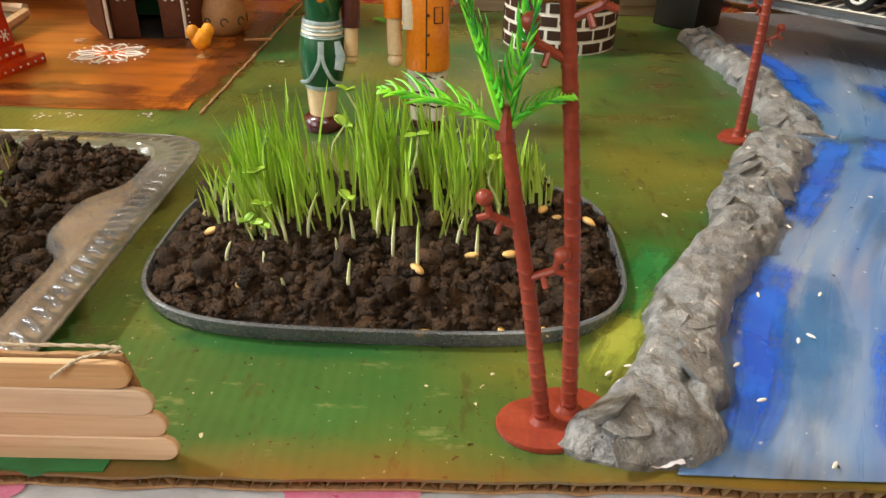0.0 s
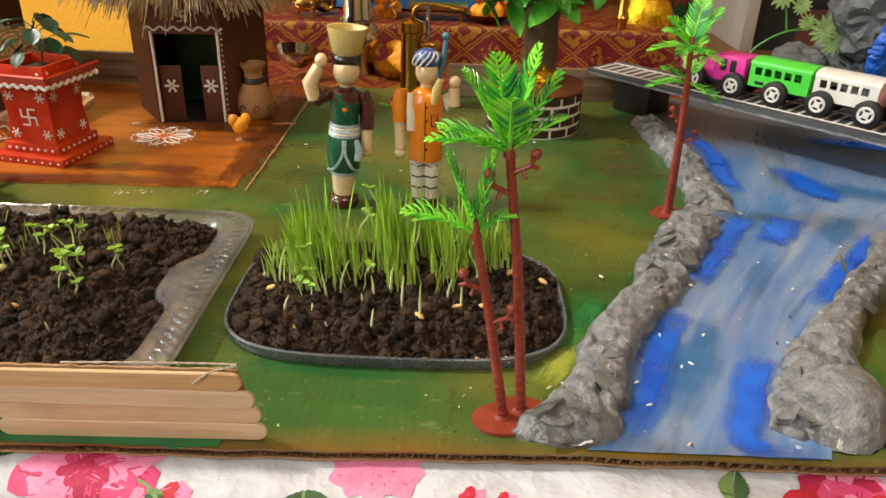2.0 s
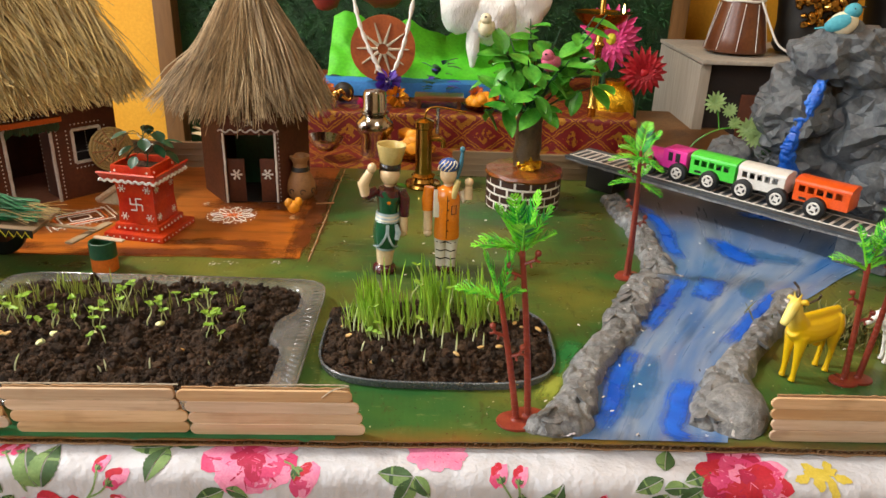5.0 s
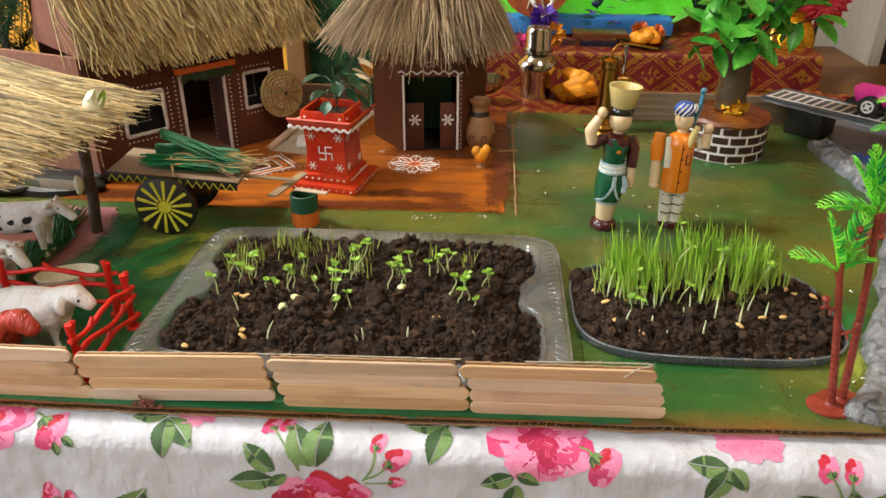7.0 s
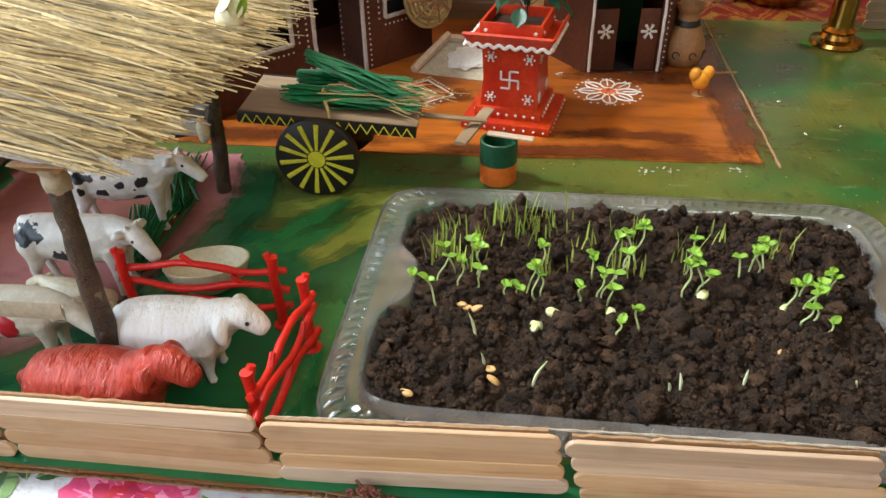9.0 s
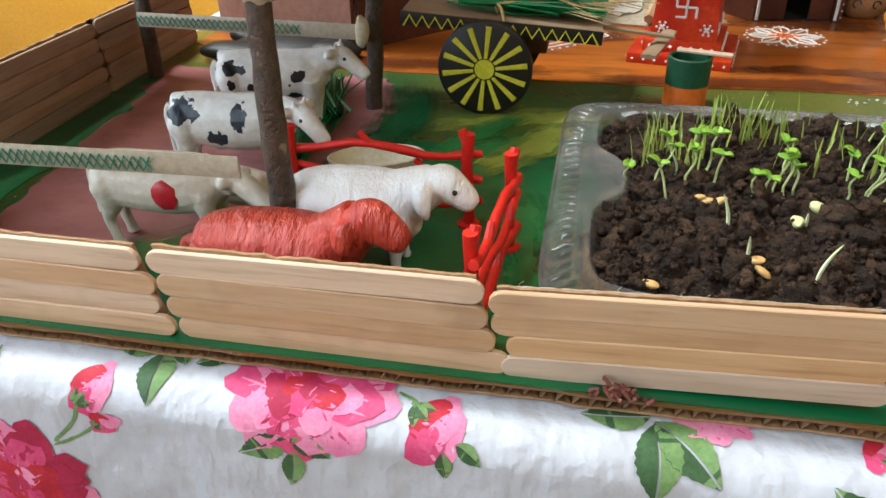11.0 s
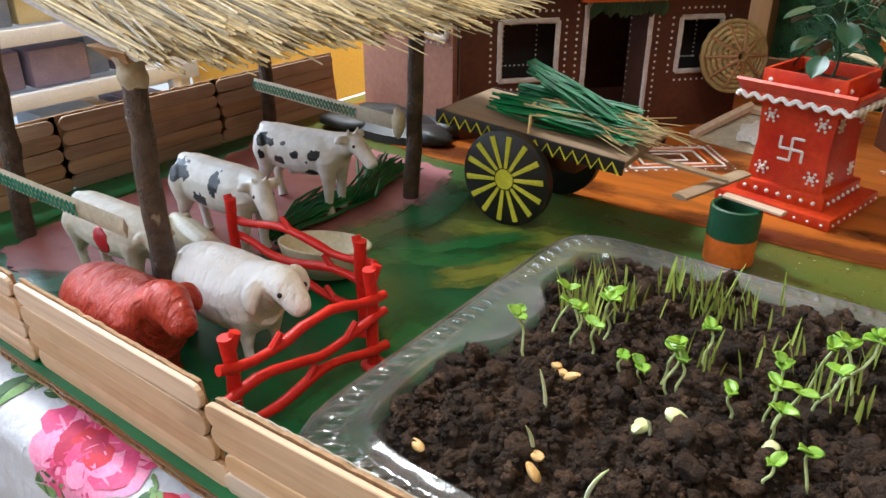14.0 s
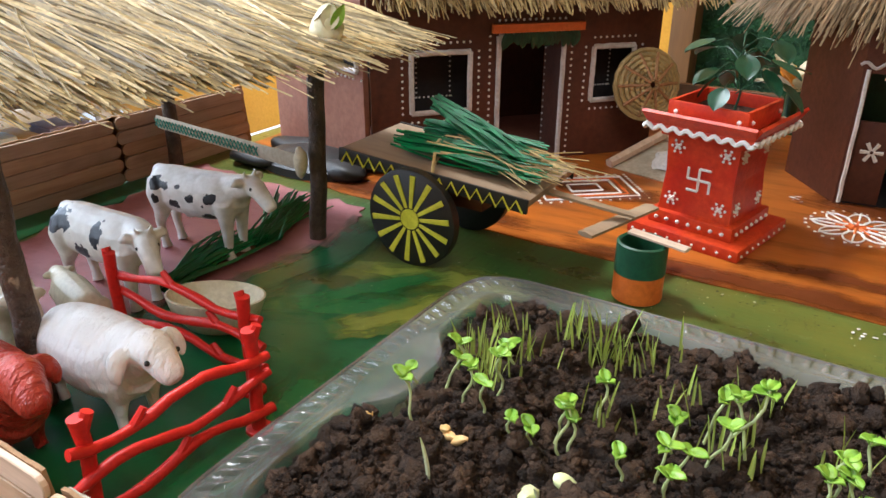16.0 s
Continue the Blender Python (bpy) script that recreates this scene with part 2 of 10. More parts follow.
M_FLOOR = mat("room_floor_tile", "#8a7c6a", "#9a8c79", "#6c5f50", rough=0.4, big=4, fine=120, bump=0.1)
M_PINKF = mat("pink_petal", "#d8307c", "#e5559a", "#a81c5a", rough=0.5, big=60, fine=300, bump=0.2, island=0.2)
M_REDF = mat("red_petal", "#a31220", "#bd1d2c", "#7a0a16", rough=0.5, big=60, fine=300, bump=0.2, island=0.2)
M_VIOL = mat("violet_petal", "#3b1a86", "#5a2fb0", "#26105c", rough=0.5, big=60, fine=300, bump=0.2, island=0.2)
M_MARI = mat("marigold_petal", "#d98a12", "#e8a524", "#b56a08", rough=0.5, big=60, fine=300, bump=0.2, island=0.2)
M_LIME = mat("lime_cloth", "#48b412", "#5fca1e", "#2f860a", rough=0.55, big=14, fine=200, bump=0.3)
M_BLUE = mat("blue_cloth", "#2a6fb4", "#3c84c6", "#1d5590", rough=0.6, big=14, fine=200, bump=0.3)
M_WATER = mat("waterfall_blue_paint", "#1a58c4", "#2b74dc", "#123f94", rough=0.3, big=60, fine=300, bump=0.7, dist=0.0015)
M_PAPER = mat("torn_white_paper", "#c9c3c6", "#dcd6da", "#a19aa6", rough=0.6, big=90, fine=400, bump=0.3)


def grass_material(name, foot, mid, tip):
    n = Nodes(name, 0.42)
    z = n.xyz()[2]
    f = n.math("ADD", n.math("MULTIPLY", z, 24.0), n.math("MULTIPLY", n.noise(260, 2), 0.25))
    c = n.ramp(f, (0.3, foot), (0.55, mid), (1.0, tip))
    g = n.add("ShaderNodeNewGeometry")
    hs = n.add("ShaderNodeHueSaturation")
    n.link(n.math("ADD", n.math("MULTIPLY", g.outputs["Random Per Island"], 0.5), 0.75), hs.inputs["Value"])
    n.link(c, hs.inputs["Color"])
    n.col(hs.outputs[0])
    n.b.inputs["Subsurface Weight"].default_value = 0.0
    return n.m


M_GRASS = grass_material("sprouted_grass", "#dfe6b8", "#b2cc5e", "#94be3c")
M_GRASSO = grass_material("olive_grass", "#d2d09a", "#b2bc5c", "#98ac48")


def frond_material():
    """Plastic palm leaves: dark at the rachis foot, bright at the tips."""
    n = Nodes("plastic_palm_green", 0.35)
    g = n.add("ShaderNodeNewGeometry")
    a = n.math("ADD", n.math("MULTIPLY", n.noise(60, 2), 1.2), n.math("MULTIPLY", g.outputs["Random Per Island"], 0.4))
    n.col(n.ramp(a, (0.42, "#0a5a3c"), (0.62, "#2aa02c"), (0.95, "#8ade3c")))
    n.bump(n.noise(500, 3), 0.15, 0.0005)
    return n.m


M_FROND = frond_material()


def cow_material(name, base, spot, spots, ragged=1.5):
    """White moulded plastic with painted patches; spots are rows of (x, y, z, half length, half height)."""
    n = Nodes(name, 0.4)
    near = None
    wb = n.add("ShaderNodeTexNoise", Scale=260.0, Detail=2.0)
    n.link(n.co, wb.inputs["Vector"])
    jag = n.math("MULTIPLY", n.math("SUBTRACT", wb.outputs["Fac"], 0.5), 2.4 * ragged)
    x, y, z = n.xyz()
    for sx, side, sz, rx, rz in spots:
        dx = n.math("DIVIDE", n.math("SUBTRACT", x, sx), rx)
        dz = n.math("DIVIDE", n.math("SUBTRACT", z, sz), rz)
        d = n.math("ADD", n.math("MULTIPLY", dx, dx), n.math("MULTIPLY", dz, dz))
        d = n.math("ADD", d, n.math("GREATER_THAN", n.math("MULTIPLY", y, -side), 0.0))
        near = d if near is None else n.math("MINIMUM", near, d)
    body = n.mix(n.ramp(n.noise(160, 4), (0.35, 0.0), (0.7, 1.0)), base, "#cdc8be")
    n.col(n.mix(n.ramp(n.math("ADD", n.math("MULTIPLY", near, 1.25), jag), (0.92, 1.0), (1.0, 0.0)), body, spot))
    n.bump(n.noise(300, 5, 0.6), 0.45, 0.0012)
    return n.m


def board_material():
    """Poster paint on cardboard: greens brushed along the board, ochre and red showing through at the front, ribs of the card beneath."""
    n = Nodes("painted_green_board", 0.32)
    x, y, z = n.xyz()
    a = n.noise(6.5, 3, 0.5, (0.9, 1.1, 1))
    b = n.noise(21, 5, 0.6, (0.7, 1.25, 1))
    f = n.noise(240, 4, 0.6, (0.6, 1.2, 1))
    # the sheet's greens go from deep at the front to olive at the back
    g = n.mix(n.math("MULTIPLY", n.math("SUBTRACT", y, 0.22), 6.0, True), "#1f5229", "#40451d")
    g = n.mix(n.ramp(b, (0.38, 0.0), (0.62, 1.0)), g, "#2f5c28")
    g = n.mix(n.math("MULTIPLY", n.ramp(a, (0.44, 0.0), (0.60, 1.0)), 0.8), g, n.mix(b, "#5c5c20", "#76702c"))
    g = n.mix(n.math("MULTIPLY", n.ramp(n.noise(34, 4, 0.65), (0.62, 0.0), (0.70, 1.0)), 0.55), g, "#1a3a1e")
    g = n.mix(n.math("MULTIPLY", n.ramp(n.noise(28, 4, 0.65, (1.2, 0.8, 1)), (0.66, 0.0), (0.74, 1.0)), 0.7), g, "#8a7c38")
    g = n.mix(n.math("MULTIPLY", n.ramp(f, (0.45, 0.0), (0.8, 1.0)), 0.3), g, "#2f6030")
    # scuffs, crumbs of earth and dried paint
    g = n.mix(n.math("MULTIPLY", n.ramp(n.noise(75, 5, 0.75, (1.6, 0.5, 1)), (0.57, 0.0), (0.63, 1.0)), 0.5), g, "#3a3018")
    g = n.mix(n.math("MULTIPLY", n.ramp(n.noise(60, 5, 0.75, (0.5, 1.5, 1)), (0.60, 0.0), (0.66, 1.0)), 0.4), g, "#858a58")
    g = n.mix(n.ramp(n.noise(330, 2, 0.5), (0.69, 0.0), (0.71, 1.0)), g, "#1c140c")
    g = n.mix(n.ramp(n.noise(410, 2, 0.5, (1, 0.7, 1)), (0.715, 0.0), (0.735, 1.0)), g, "#b9b49a")
    # bare, reddish paint along the front edge
    e = n.math("SUBTRACT", 1.0, n.math("MULTIPLY", n.math("SUBTRACT", n.math("ADD", y, n.math("MULTIPLY", b, -0.03)), 0.172), 55.0), True)
    g = n.mix(n.math("MULTIPLY", e, 0.75), g, "#7a4a24")
    n.col(g)
    ribs = n.add("ShaderNodeTexWave", Scale=75.0, Distortion=0.4)
    ribs.bands_direction = "X"
    n.link(n.co, ribs.inputs["Vector"])
    n.bump(n.math("ADD", n.math("MULTIPLY", ribs.outputs["Fac"], 0.30), f), 0.16, 0.0007)
    n.link(n.math("ADD", n.math("MULTIPLY", b, 0.35), 0.14), n.b.inputs["Roughness"])
    return n.m


def brushed(name, c1, c2, c3, stretch, rough=0.35):
    n = Nodes(name, rough)
    a = n.noise(12, 3, 0.5, stretch)
    b = n.noise(45, 4, 0.6, stretch)
    f = n.noise(260, 4, 0.6, stretch)
    c = n.mix(n.ramp(a, (0.4, 0.0), (0.62, 1.0)), c1, c2)
    c = n.mix(n.math("MULTIPLY", n.ramp(b, (0.48, 0.0), (0.7, 1.0)), 0.7), c, c3)
    c = n.mix(n.math("MULTIPLY", f, 0.25), c, c2)
    n.col(c)
    n.bump(f, 0.2, 0.0006)
    n.link(n.math("ADD", n.math("MULTIPLY", b, 0.3), rough - 0.12), n.b.inputs["Roughness"])
    return n.m


M_BOARD = board_material()
M_YARD = brushed("orange_mud_yard_paint", "#b8661a", "#8e4c14", "#5c3010", (0.4, 1.8, 1), 0.32)
M_PINKP = brushed("mauve_floor_paint", "#8a524c", "#a0686a", "#6f3d38", (0.8, 1.2, 1), 0.5)
M_GREENP = brushed("deep_green_floor_paint", "#175634", "#246c3c", "#0f4226", (0.8, 1.3, 1), 0.3)


def river_material():
    """Grey-blue wash brushed along the river; u runs across it, v along it."""
    n = Nodes("painted_river", 0.28)
    uv = n.add("ShaderNodeUVMap")
    st = n.noise(3.4, 4, 0.6, (1.0, 0.75, 1), uv.outputs[0])
    fi = n.noise(22, 4, 0.6, (1.0, 0.2, 1), uv.outputs[0])
    c = n.mix(n.ramp(st, (0.36, 0.0), (0.64, 1.0)), "#3a6aa6", "#7890b0")
    c = n.mix(n.math("MULTIPLY", n.ramp(n.noise(4.0, 3, 0.55, (1.2, 0.8, 1), uv.outputs[0]), (0.46, 0.0), (0.64, 1.0)), 0.65), c, "#98a2ae")
    c = n.mix(n.math("MULTIPLY", n.ramp(n.noise(5.5, 4, 0.6, (0.9, 0.8, 1), uv.outputs[0]), (0.54, 0.0), (0.68, 1.0)), 0.7), c, "#2f4d68")
    c = n.mix(n.math("MULTIPLY", n.ramp(n.noise(2.4, 3, 0.55, (1.1, 0.8, 1), uv.outputs[0]), (0.48, 0.0), (0.66, 1.0)), 0.55), c, "#2a62a8")
    c = n.mix(n.math("MULTIPLY", n.ramp(n.noise(3.1, 3, 0.5, (0.8, 1.0, 1), uv.outputs[0]), (0.54, 0.0), (0.70, 1.0)), 0.5), c, "#94888a")
    c = n.mix(n.math("MULTIPLY", n.ramp(fi, (0.5, 0.0), (0.75, 1.0)), 0.16), c, "#3c5c80")
    c = n.mix(n.math("MULTIPLY", n.ramp(n.noise(26, 4, 0.7, (1, 0.35, 1), uv.outputs[0]), (0.60, 0.0), (0.74, 1.0)), 0.12), c, "#a3abb2")
    # from the bridge back the colour turns brown-grey
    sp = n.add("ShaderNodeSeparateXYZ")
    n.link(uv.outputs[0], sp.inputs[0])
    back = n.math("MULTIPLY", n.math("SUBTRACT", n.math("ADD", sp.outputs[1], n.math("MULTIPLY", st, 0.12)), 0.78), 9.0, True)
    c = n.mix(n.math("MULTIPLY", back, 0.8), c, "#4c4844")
    # crosswise scratches, flakes and crumbs
    c = n.mix(n.math("MULTIPLY", n.ramp(n.noise(40, 3, 0.7, (0.25, 3.0, 1), uv.outputs[0]), (0.66, 0.0), (0.72, 1.0)), 0.5), c, "#b4bcc2")
    c = n.mix(n.ramp(n.noise(190, 2, 0.5), (0.735, 0.0), (0.75, 1.0)), c, "#d3d6d8")
    c = n.mix(n.ramp(n.noise(160, 2, 0.5, (1, 0.6, 1)), (0.725, 0.0), (0.74, 1.0)), c, "#22282e")
    n.col(c)
    n.bump(n.math("ADD", n.math("MULTIPLY", fi, 0.4), n.math("MULTIPLY", n.noise(240, 4), 0.5)), 0.25, 0.0008)
    n.link(n.math("ADD", n.math("MULTIPLY", fi, 0.25), 0.18), n.b.inputs["Roughness"])
    return n.m


M_RIVER = river_material()


def stroke_material(name, deep, bright, dry, fleck, most=0.94):
    """Poster paint laid on unevenly, so that the ground shows through at dry spots and at the thin rim."""
    n = Nodes(name, 0.3)
    a, f = n.noise(30, 4, 0.6), n.noise(150, 5, 0.65)
    c = n.mix(n.ramp(a, (0.35, 0.0), (0.65, 1.0)), deep, bright)
    c = n.mix(n.math("MULTIPLY", n.ramp(f, (0.58, 0.0), (0.72, 1.0)), 0.4), c, dry)
    c = n.mix(n.ramp(n.noise(420, 3), (0.72, 0.0), (0.75, 1.0)), c, fleck)
    n.col(c)
    # u runs across the stroke, v along it
    uv = n.add("ShaderNodeUVMap")
    sp = n.add("ShaderNodeSeparateXYZ")
    n.link(uv.outputs[0], sp.inputs[0])
    eu = n.math("MULTIPLY", n.math("SUBTRACT", 0.5, n.math("ABSOLUTE", n.math("SUBTRACT", sp.outputs[0], 0.5))), 2.0)
    ev = n.math("MULTIPLY", n.math("SUBTRACT", 0.5, n.math("ABSOLUTE", n.math("SUBTRACT", sp.outputs[1], 0.5))), 3.2)
    edge = n.math("MINIMUM", eu, ev)
    bristle = n.noise(9, 3, 0.6, (1.0, 0.12, 1), uv.outputs[0])
    body = n.math("ADD", edge, n.math("MULTIPLY", n.math("SUBTRACT", n.math("ADD", n.math("MULTIPLY", bristle, 1.2), n.math("MULTIPLY", n.noise(42, 5, 0.7), 1.6)), 1.4), 1.0))
    n.link(n.ramp(body, (0.02, 0.0), (0.72, most)), n.b.inputs["Alpha"])
    n.bump(f, 0.2, 0.0006)
    n.link(n.math("ADD", n.math("MULTIPLY", a, 0.3), 0.16), n.b.inputs["Roughness"])
    return n.m


M_STROKE = stroke_material("bright_blue_stroke", "#0d4ec0", "#1f6ade", "#4a78a4", "#c2ccd6")
M_TEALS = stroke_material("teal_blue_stroke", "#0e5c9a", "#1e74ae", "#406f8c", "#b8c6cc", 0.5)
M_GSTROKE = stroke_material("fresh_green_stroke", "#1d6a36", "#347c40", "#7c9a50", "#c8d0a0", 0.85)
M_DSTROKE = stroke_material("deep_green_stroke", "#124a2a", "#1d5c34", "#3a6a40", "#8a9a70", 0.92)
M_BSTROKE = stroke_material("brown_yard_stroke", "#54290f", "#70391a", "#8a5020", "#b48a60", 0.82)
M_YSTROKE = stroke_material("yellow_green_stroke", "#76862e", "#9aa044", "#55702c", "#c8c890", 0.9)


def cloth_material():
    n = Nodes("white_printed_cotton", 0.7)
    w = n.noise(900, 2)
    c = n.mix(n.noise(14, 4), "#bcbdc4", "#cecfd5")
    n.col(n.mix(n.math("MULTIPLY", w, 0.3), c, "#a9a6ac"))
    soft = n.math("ADD", n.noise(30, 2, 0.4, (1, 1, 0.12)), n.math("MULTIPLY", n.noise(85, 3, 0.5, (1, 1, 0.3)), 0.42))
    sharp = n.math("ABSOLUTE", n.math("SUBTRACT", n.noise(24, 4, 0.6, (1, 1, 0.55)), 0.5))
    sharp2 = n.math("ABSOLUTE", n.math("SUBTRACT", n.noise(60, 3, 0.6, (0.8, 1, 0.9)), 0.5))
    n.bump(n.math("ADD", n.math("ADD", soft, n.math("MULTIPLY", w, 0.03)), n.math("ADD", n.math("MULTIPLY", sharp, -1.1), n.math("MULTIPLY", sharp2, -0.3))), 0.75, 0.006)
    return n.m


M_CLOTH = cloth_material()


def brocade_material():
    n = Nodes("red_gold_brocade", 0.5)
    x, y, z = n.xyz()
    # woven diamonds in gold on red
    sx = n.math("ABSOLUTE", n.math("SUBTRACT", n.math("FRACT", n.math("MULTIPLY", x, 15.0)), 0.5))
    sz = n.math("ABSOLUTE", n.math("SUBTRACT", n.math("FRACT", n.math("ADD", n.math("MULTIPLY", n.math("ADD", z, n.math("MULTIPLY", y, 0.5)), 19.0), 0.25)), 0.5))
    d = n.math("ADD", n.math("ADD", sx, sz), n.math("MULTIPLY", n.math("SUBTRACT", n.noise(160, 3), 0.5), 0.14))
    ring = n.math("LESS_THAN", n.math("ABSOLUTE", n.math("SUBTRACT", n.math("ABSOLUTE", n.math("SUBTRACT", d, 0.50)), 0.045)), 0.022)
    bird_gold = n.math("MULTIPLY", n.math("LESS_THAN", n.math("ABSOLUTE", n.math("SUBTRACT", d, 0.24)), 0.10), n.math("GREATER_THAN", n.noise(75, 3, 0.6), 0.47))
    heart = n.math("MULTIPLY", n.math("GREATER_THAN", d, 0.74), n.math("GREATER_THAN", n.noise(110, 3, 0.6), 0.50))
    g = n.math("MAXIMUM", n.math("MAXIMUM", ring, bird_gold), heart)
    thread = n.noise(600, 2)
    n.col(n.mix(n.math("MULTIPLY", g, n.ramp(thread, (0.3, 0.55), (0.6, 1.0))), n.mix(n.noise(60, 3), "#560507", "#70090b"), "#a87a2a"))
    n.link(n.math("MULTIPLY", g, 0.6), n.b.inputs["Metallic"])
    n.bump(thread, 0.3, 0.0006)
    return n.m


M_BROCADE = brocade_material()
M_CLEAR = film_plastic("clear_tray_plastic", "#504e4c", "#868381", 0.09, 0.64, 1.0)
M_CLEAR2 = film_plastic("smoky_tray_plastic", "#55585c", "#757a80", 0.22, 0.80, 0.7)
M_GLASSW = mat("far_shelf_white", "#e2e4e8", "#eef0f3", "#c4c8d0", rough=0.4, bump=0.05)

# ---- mesh helpers ----
rnd = random.Random(7)


def link_mesh(name, bm, mats, smooth=True, sharp=42):
    bmesh.ops.recalc_face_normals(bm, faces=bm.faces)
    me = bpy.data.meshes.new(name)
    bm.to_mesh(me)
    bm.free()
    for m in mats if isinstance(mats, (list, tuple)) else [mats]:
        me.materials.append(m)
    if smooth:
        me.polygons.foreach_set("use_smooth", [True] * len(me.polygons))
        me.set_sharp_from_angle(angle=radians(sharp))
    return new(name, me)


def part(name, bm, mats, parent, label="", smooth=True):
    """One mesh under a thing or under a part."""
    ob = link_mesh(name, bm, mats, smooth)
    ob.parent = parent
    return tagged(ob, label)


def single(name, bm, mats, label, category, group="", kind="", at=None, smooth=True, sharp=42):
    """A thing that is one mesh."""
    ob = link_mesh(name, bm, mats, smooth, sharp)
    if at is not None:
        ob.matrix_basis = at
    return tagged(ob, label, category, group, kind)


def thing(name, m, label, category, group="", kind=""):
    """A thing made of parts: an Empty at its base."""
    ob = new(name)
    ob.empty_display_size = 0.01
    ob.matrix_basis = m
    return tagged(ob, label, category, group, kind)


def box(bm, at, size, bevel=0.0, m=None, mi=0):
    r = bmesh.ops.create_cube(bm, size=1.0)
    vs = r["verts"]
    bmesh.ops.scale(bm, verts=vs, vec=size)
    if bevel:
        es = list({e for v in vs for e in v.link_edges})
        b = bmesh.ops.bevel(bm, geom=es, offset=bevel, segments=2, affect="EDGES", profile=0.6)
        vs = list({v for f in b["faces"] for v in f.verts} | {v for v in vs if v.is_valid})
    bmesh.ops.translate(bm, verts=vs, vec=at)
    if m is not None:
        bmesh.ops.transform(bm, matrix=m, verts=vs)
    for f in {f for v in vs for f in v.link_faces}:
        f.material_index = mi
    return vs


def tube(bm, pts, radii, segs=8, flat=1.0, up=None, mi=0, caps=True):
    """A tapering round (or flattened) rod through pts."""
    pts = [Vector(p) for p in pts]
    rings, side = [], None
    for i, p in enumerate(pts):
        d = (pts[min(i + 1, len(pts) - 1)] - pts[max(i - 1, 0)]).normalized()
        ref = Vector(up) if up else (side if side else (Vector((0, 0, 1)) if abs(d.z) < 0.9 else Vector((1, 0, 0))))
        a = (ref - d * ref.dot(d))
        a = a.normalized() if a.length > 1e-6 else d.orthogonal().normalized()
        side = a
        b = d.cross(a)
        r = radii[i] if isinstance(radii, (list, tuple)) else radii
        rings.append([bm.verts.new(p + (a * math.cos(k * math.tau / segs) * flat + b * math.sin(k * math.tau / segs)) * r) for k in range(segs)])
    for r0, r1 in zip(rings, rings[1:]):
        for k in range(segs):
            f = bm.faces.new((r0[k], r0[(k + 1) % segs], r1[(k + 1) % segs], r1[k]))
            f.material_index = mi
    if caps:
        for r in (rings[0], rings[-1]):
            f = bm.faces.new(r)
            f.material_index = mi
    return rings


def lathe(bm, prof, segs=24, at=(0, 0, 0), mi=0, squash=1.0, mis=None):
    """A turned body: prof is rows of (radius, height)."""
    rings = []
    for r, z in prof:
        rings.append([bm.verts.new((at[0] + max(r, 1e-5) * math.cos(k * math.tau / segs), at[1] + max(r, 1e-5) * squash * math.sin(k * math.tau / segs), at[2] + z))
                      for k in range(segs)])
    for i, (r0, r1) in enumerate(zip(rings, rings[1:])):
        for k in range(segs):
            f = bm.faces.new((r0[k], r0[(k + 1) % segs], r1[(k + 1) % segs], r1[k]))
            f.material_index = mis[i] if mis else mi
    for r in (rings[0], rings[-1]):
        f = bm.faces.new(r)
        f.material_index = (mis[0] if r is rings[0] else mis[-1]) if mis else mi


def ball(bm, at, size, sub=2, mi=0, rough=0.0, freq=60.0, rot=None):
    r = bmesh.ops.create_icosphere(bm, subdivisions=sub, radius=1.0)
    s = size if isinstance(size, (tuple, list)) else (size,) * 3
    for v in r["verts"]:
        p = Vector((v.co.x * s[0], v.co.y * s[1], v.co.z * s[2]))
        if rot:
            p = rot @ p
        if rough:
            q = p + Vector(at)
            p *= 1 + rough * noise.fractal(q * freq, 1.0, 2.0, 3)
        v.co = p + Vector(at)
    for f in {f for v in r["verts"] for f in v.link_faces}:
        f.material_index = mi


def sheet(bm, fn, nu, nv, mi=0, uv=False):
    """A grid surface; fn(u, v) with u, v from 0 to 1."""
    g = [[bm.verts.new(fn(i / nu, j / nv)) for i in range(nu + 1)] for j in range(nv + 1)]
    lay = bm.loops.layers.uv.verify() if uv else None
    for j in range(nv):
        for i in range(nu):
            f = bm.faces.new((g[j][i], g[j][i + 1], g[j + 1][i + 1], g[j + 1][i]))
            f.material_index = mi
            if uv:
                for lp, (a, b) in zip(f.loops, ((i, j), (i + 1, j), (i + 1, j + 1), (i, j + 1))):
                    lp[lay].uv = (a / nu, b / nv)
    return g


def slab(bm, outline, z0, z1, mi=0):
    """A flat plate with the outline given, from z0 up to z1."""
    lo = [bm.verts.new((x, y, z0)) for x, y in outline]
    hi = [bm.verts.new((x, y, z1)) for x, y in outline]
    n = len(lo)
    for a in (bm.faces.new(lo), bm.faces.new(hi)):
        a.material_index = mi
    for i in range(n):
        f = bm.faces.new((lo[i], lo[(i + 1) % n], hi[(i + 1) % n], hi[i]))
        f.material_index = mi


def bez(pts, n):
    """n points of a smooth curve through pts."""
    pts = [Vector(p) for p in pts]
    ext = [pts[0] * 2 - pts[1]] + pts + [pts[-1] * 2 - pts[-2]]
    out = []
    for k in range(n):
        t = k / (n - 1) * (len(pts) - 1)
        i = min(int(t), len(pts) - 2)
        f = t - i
        a, b, c, d = ext[i:i + 4]
        out.append(0.5 * ((2 * b) + (c - a) * f + (2 * a - 5 * b + 4 * c - d) * f * f + (3 * b - a - 3 * c + d) * f ** 3))
    return out


def wob(x, y, f, s=0.0):
    return noise.noise(Vector((x * f, y * f, s)))


BM = bmesh.new

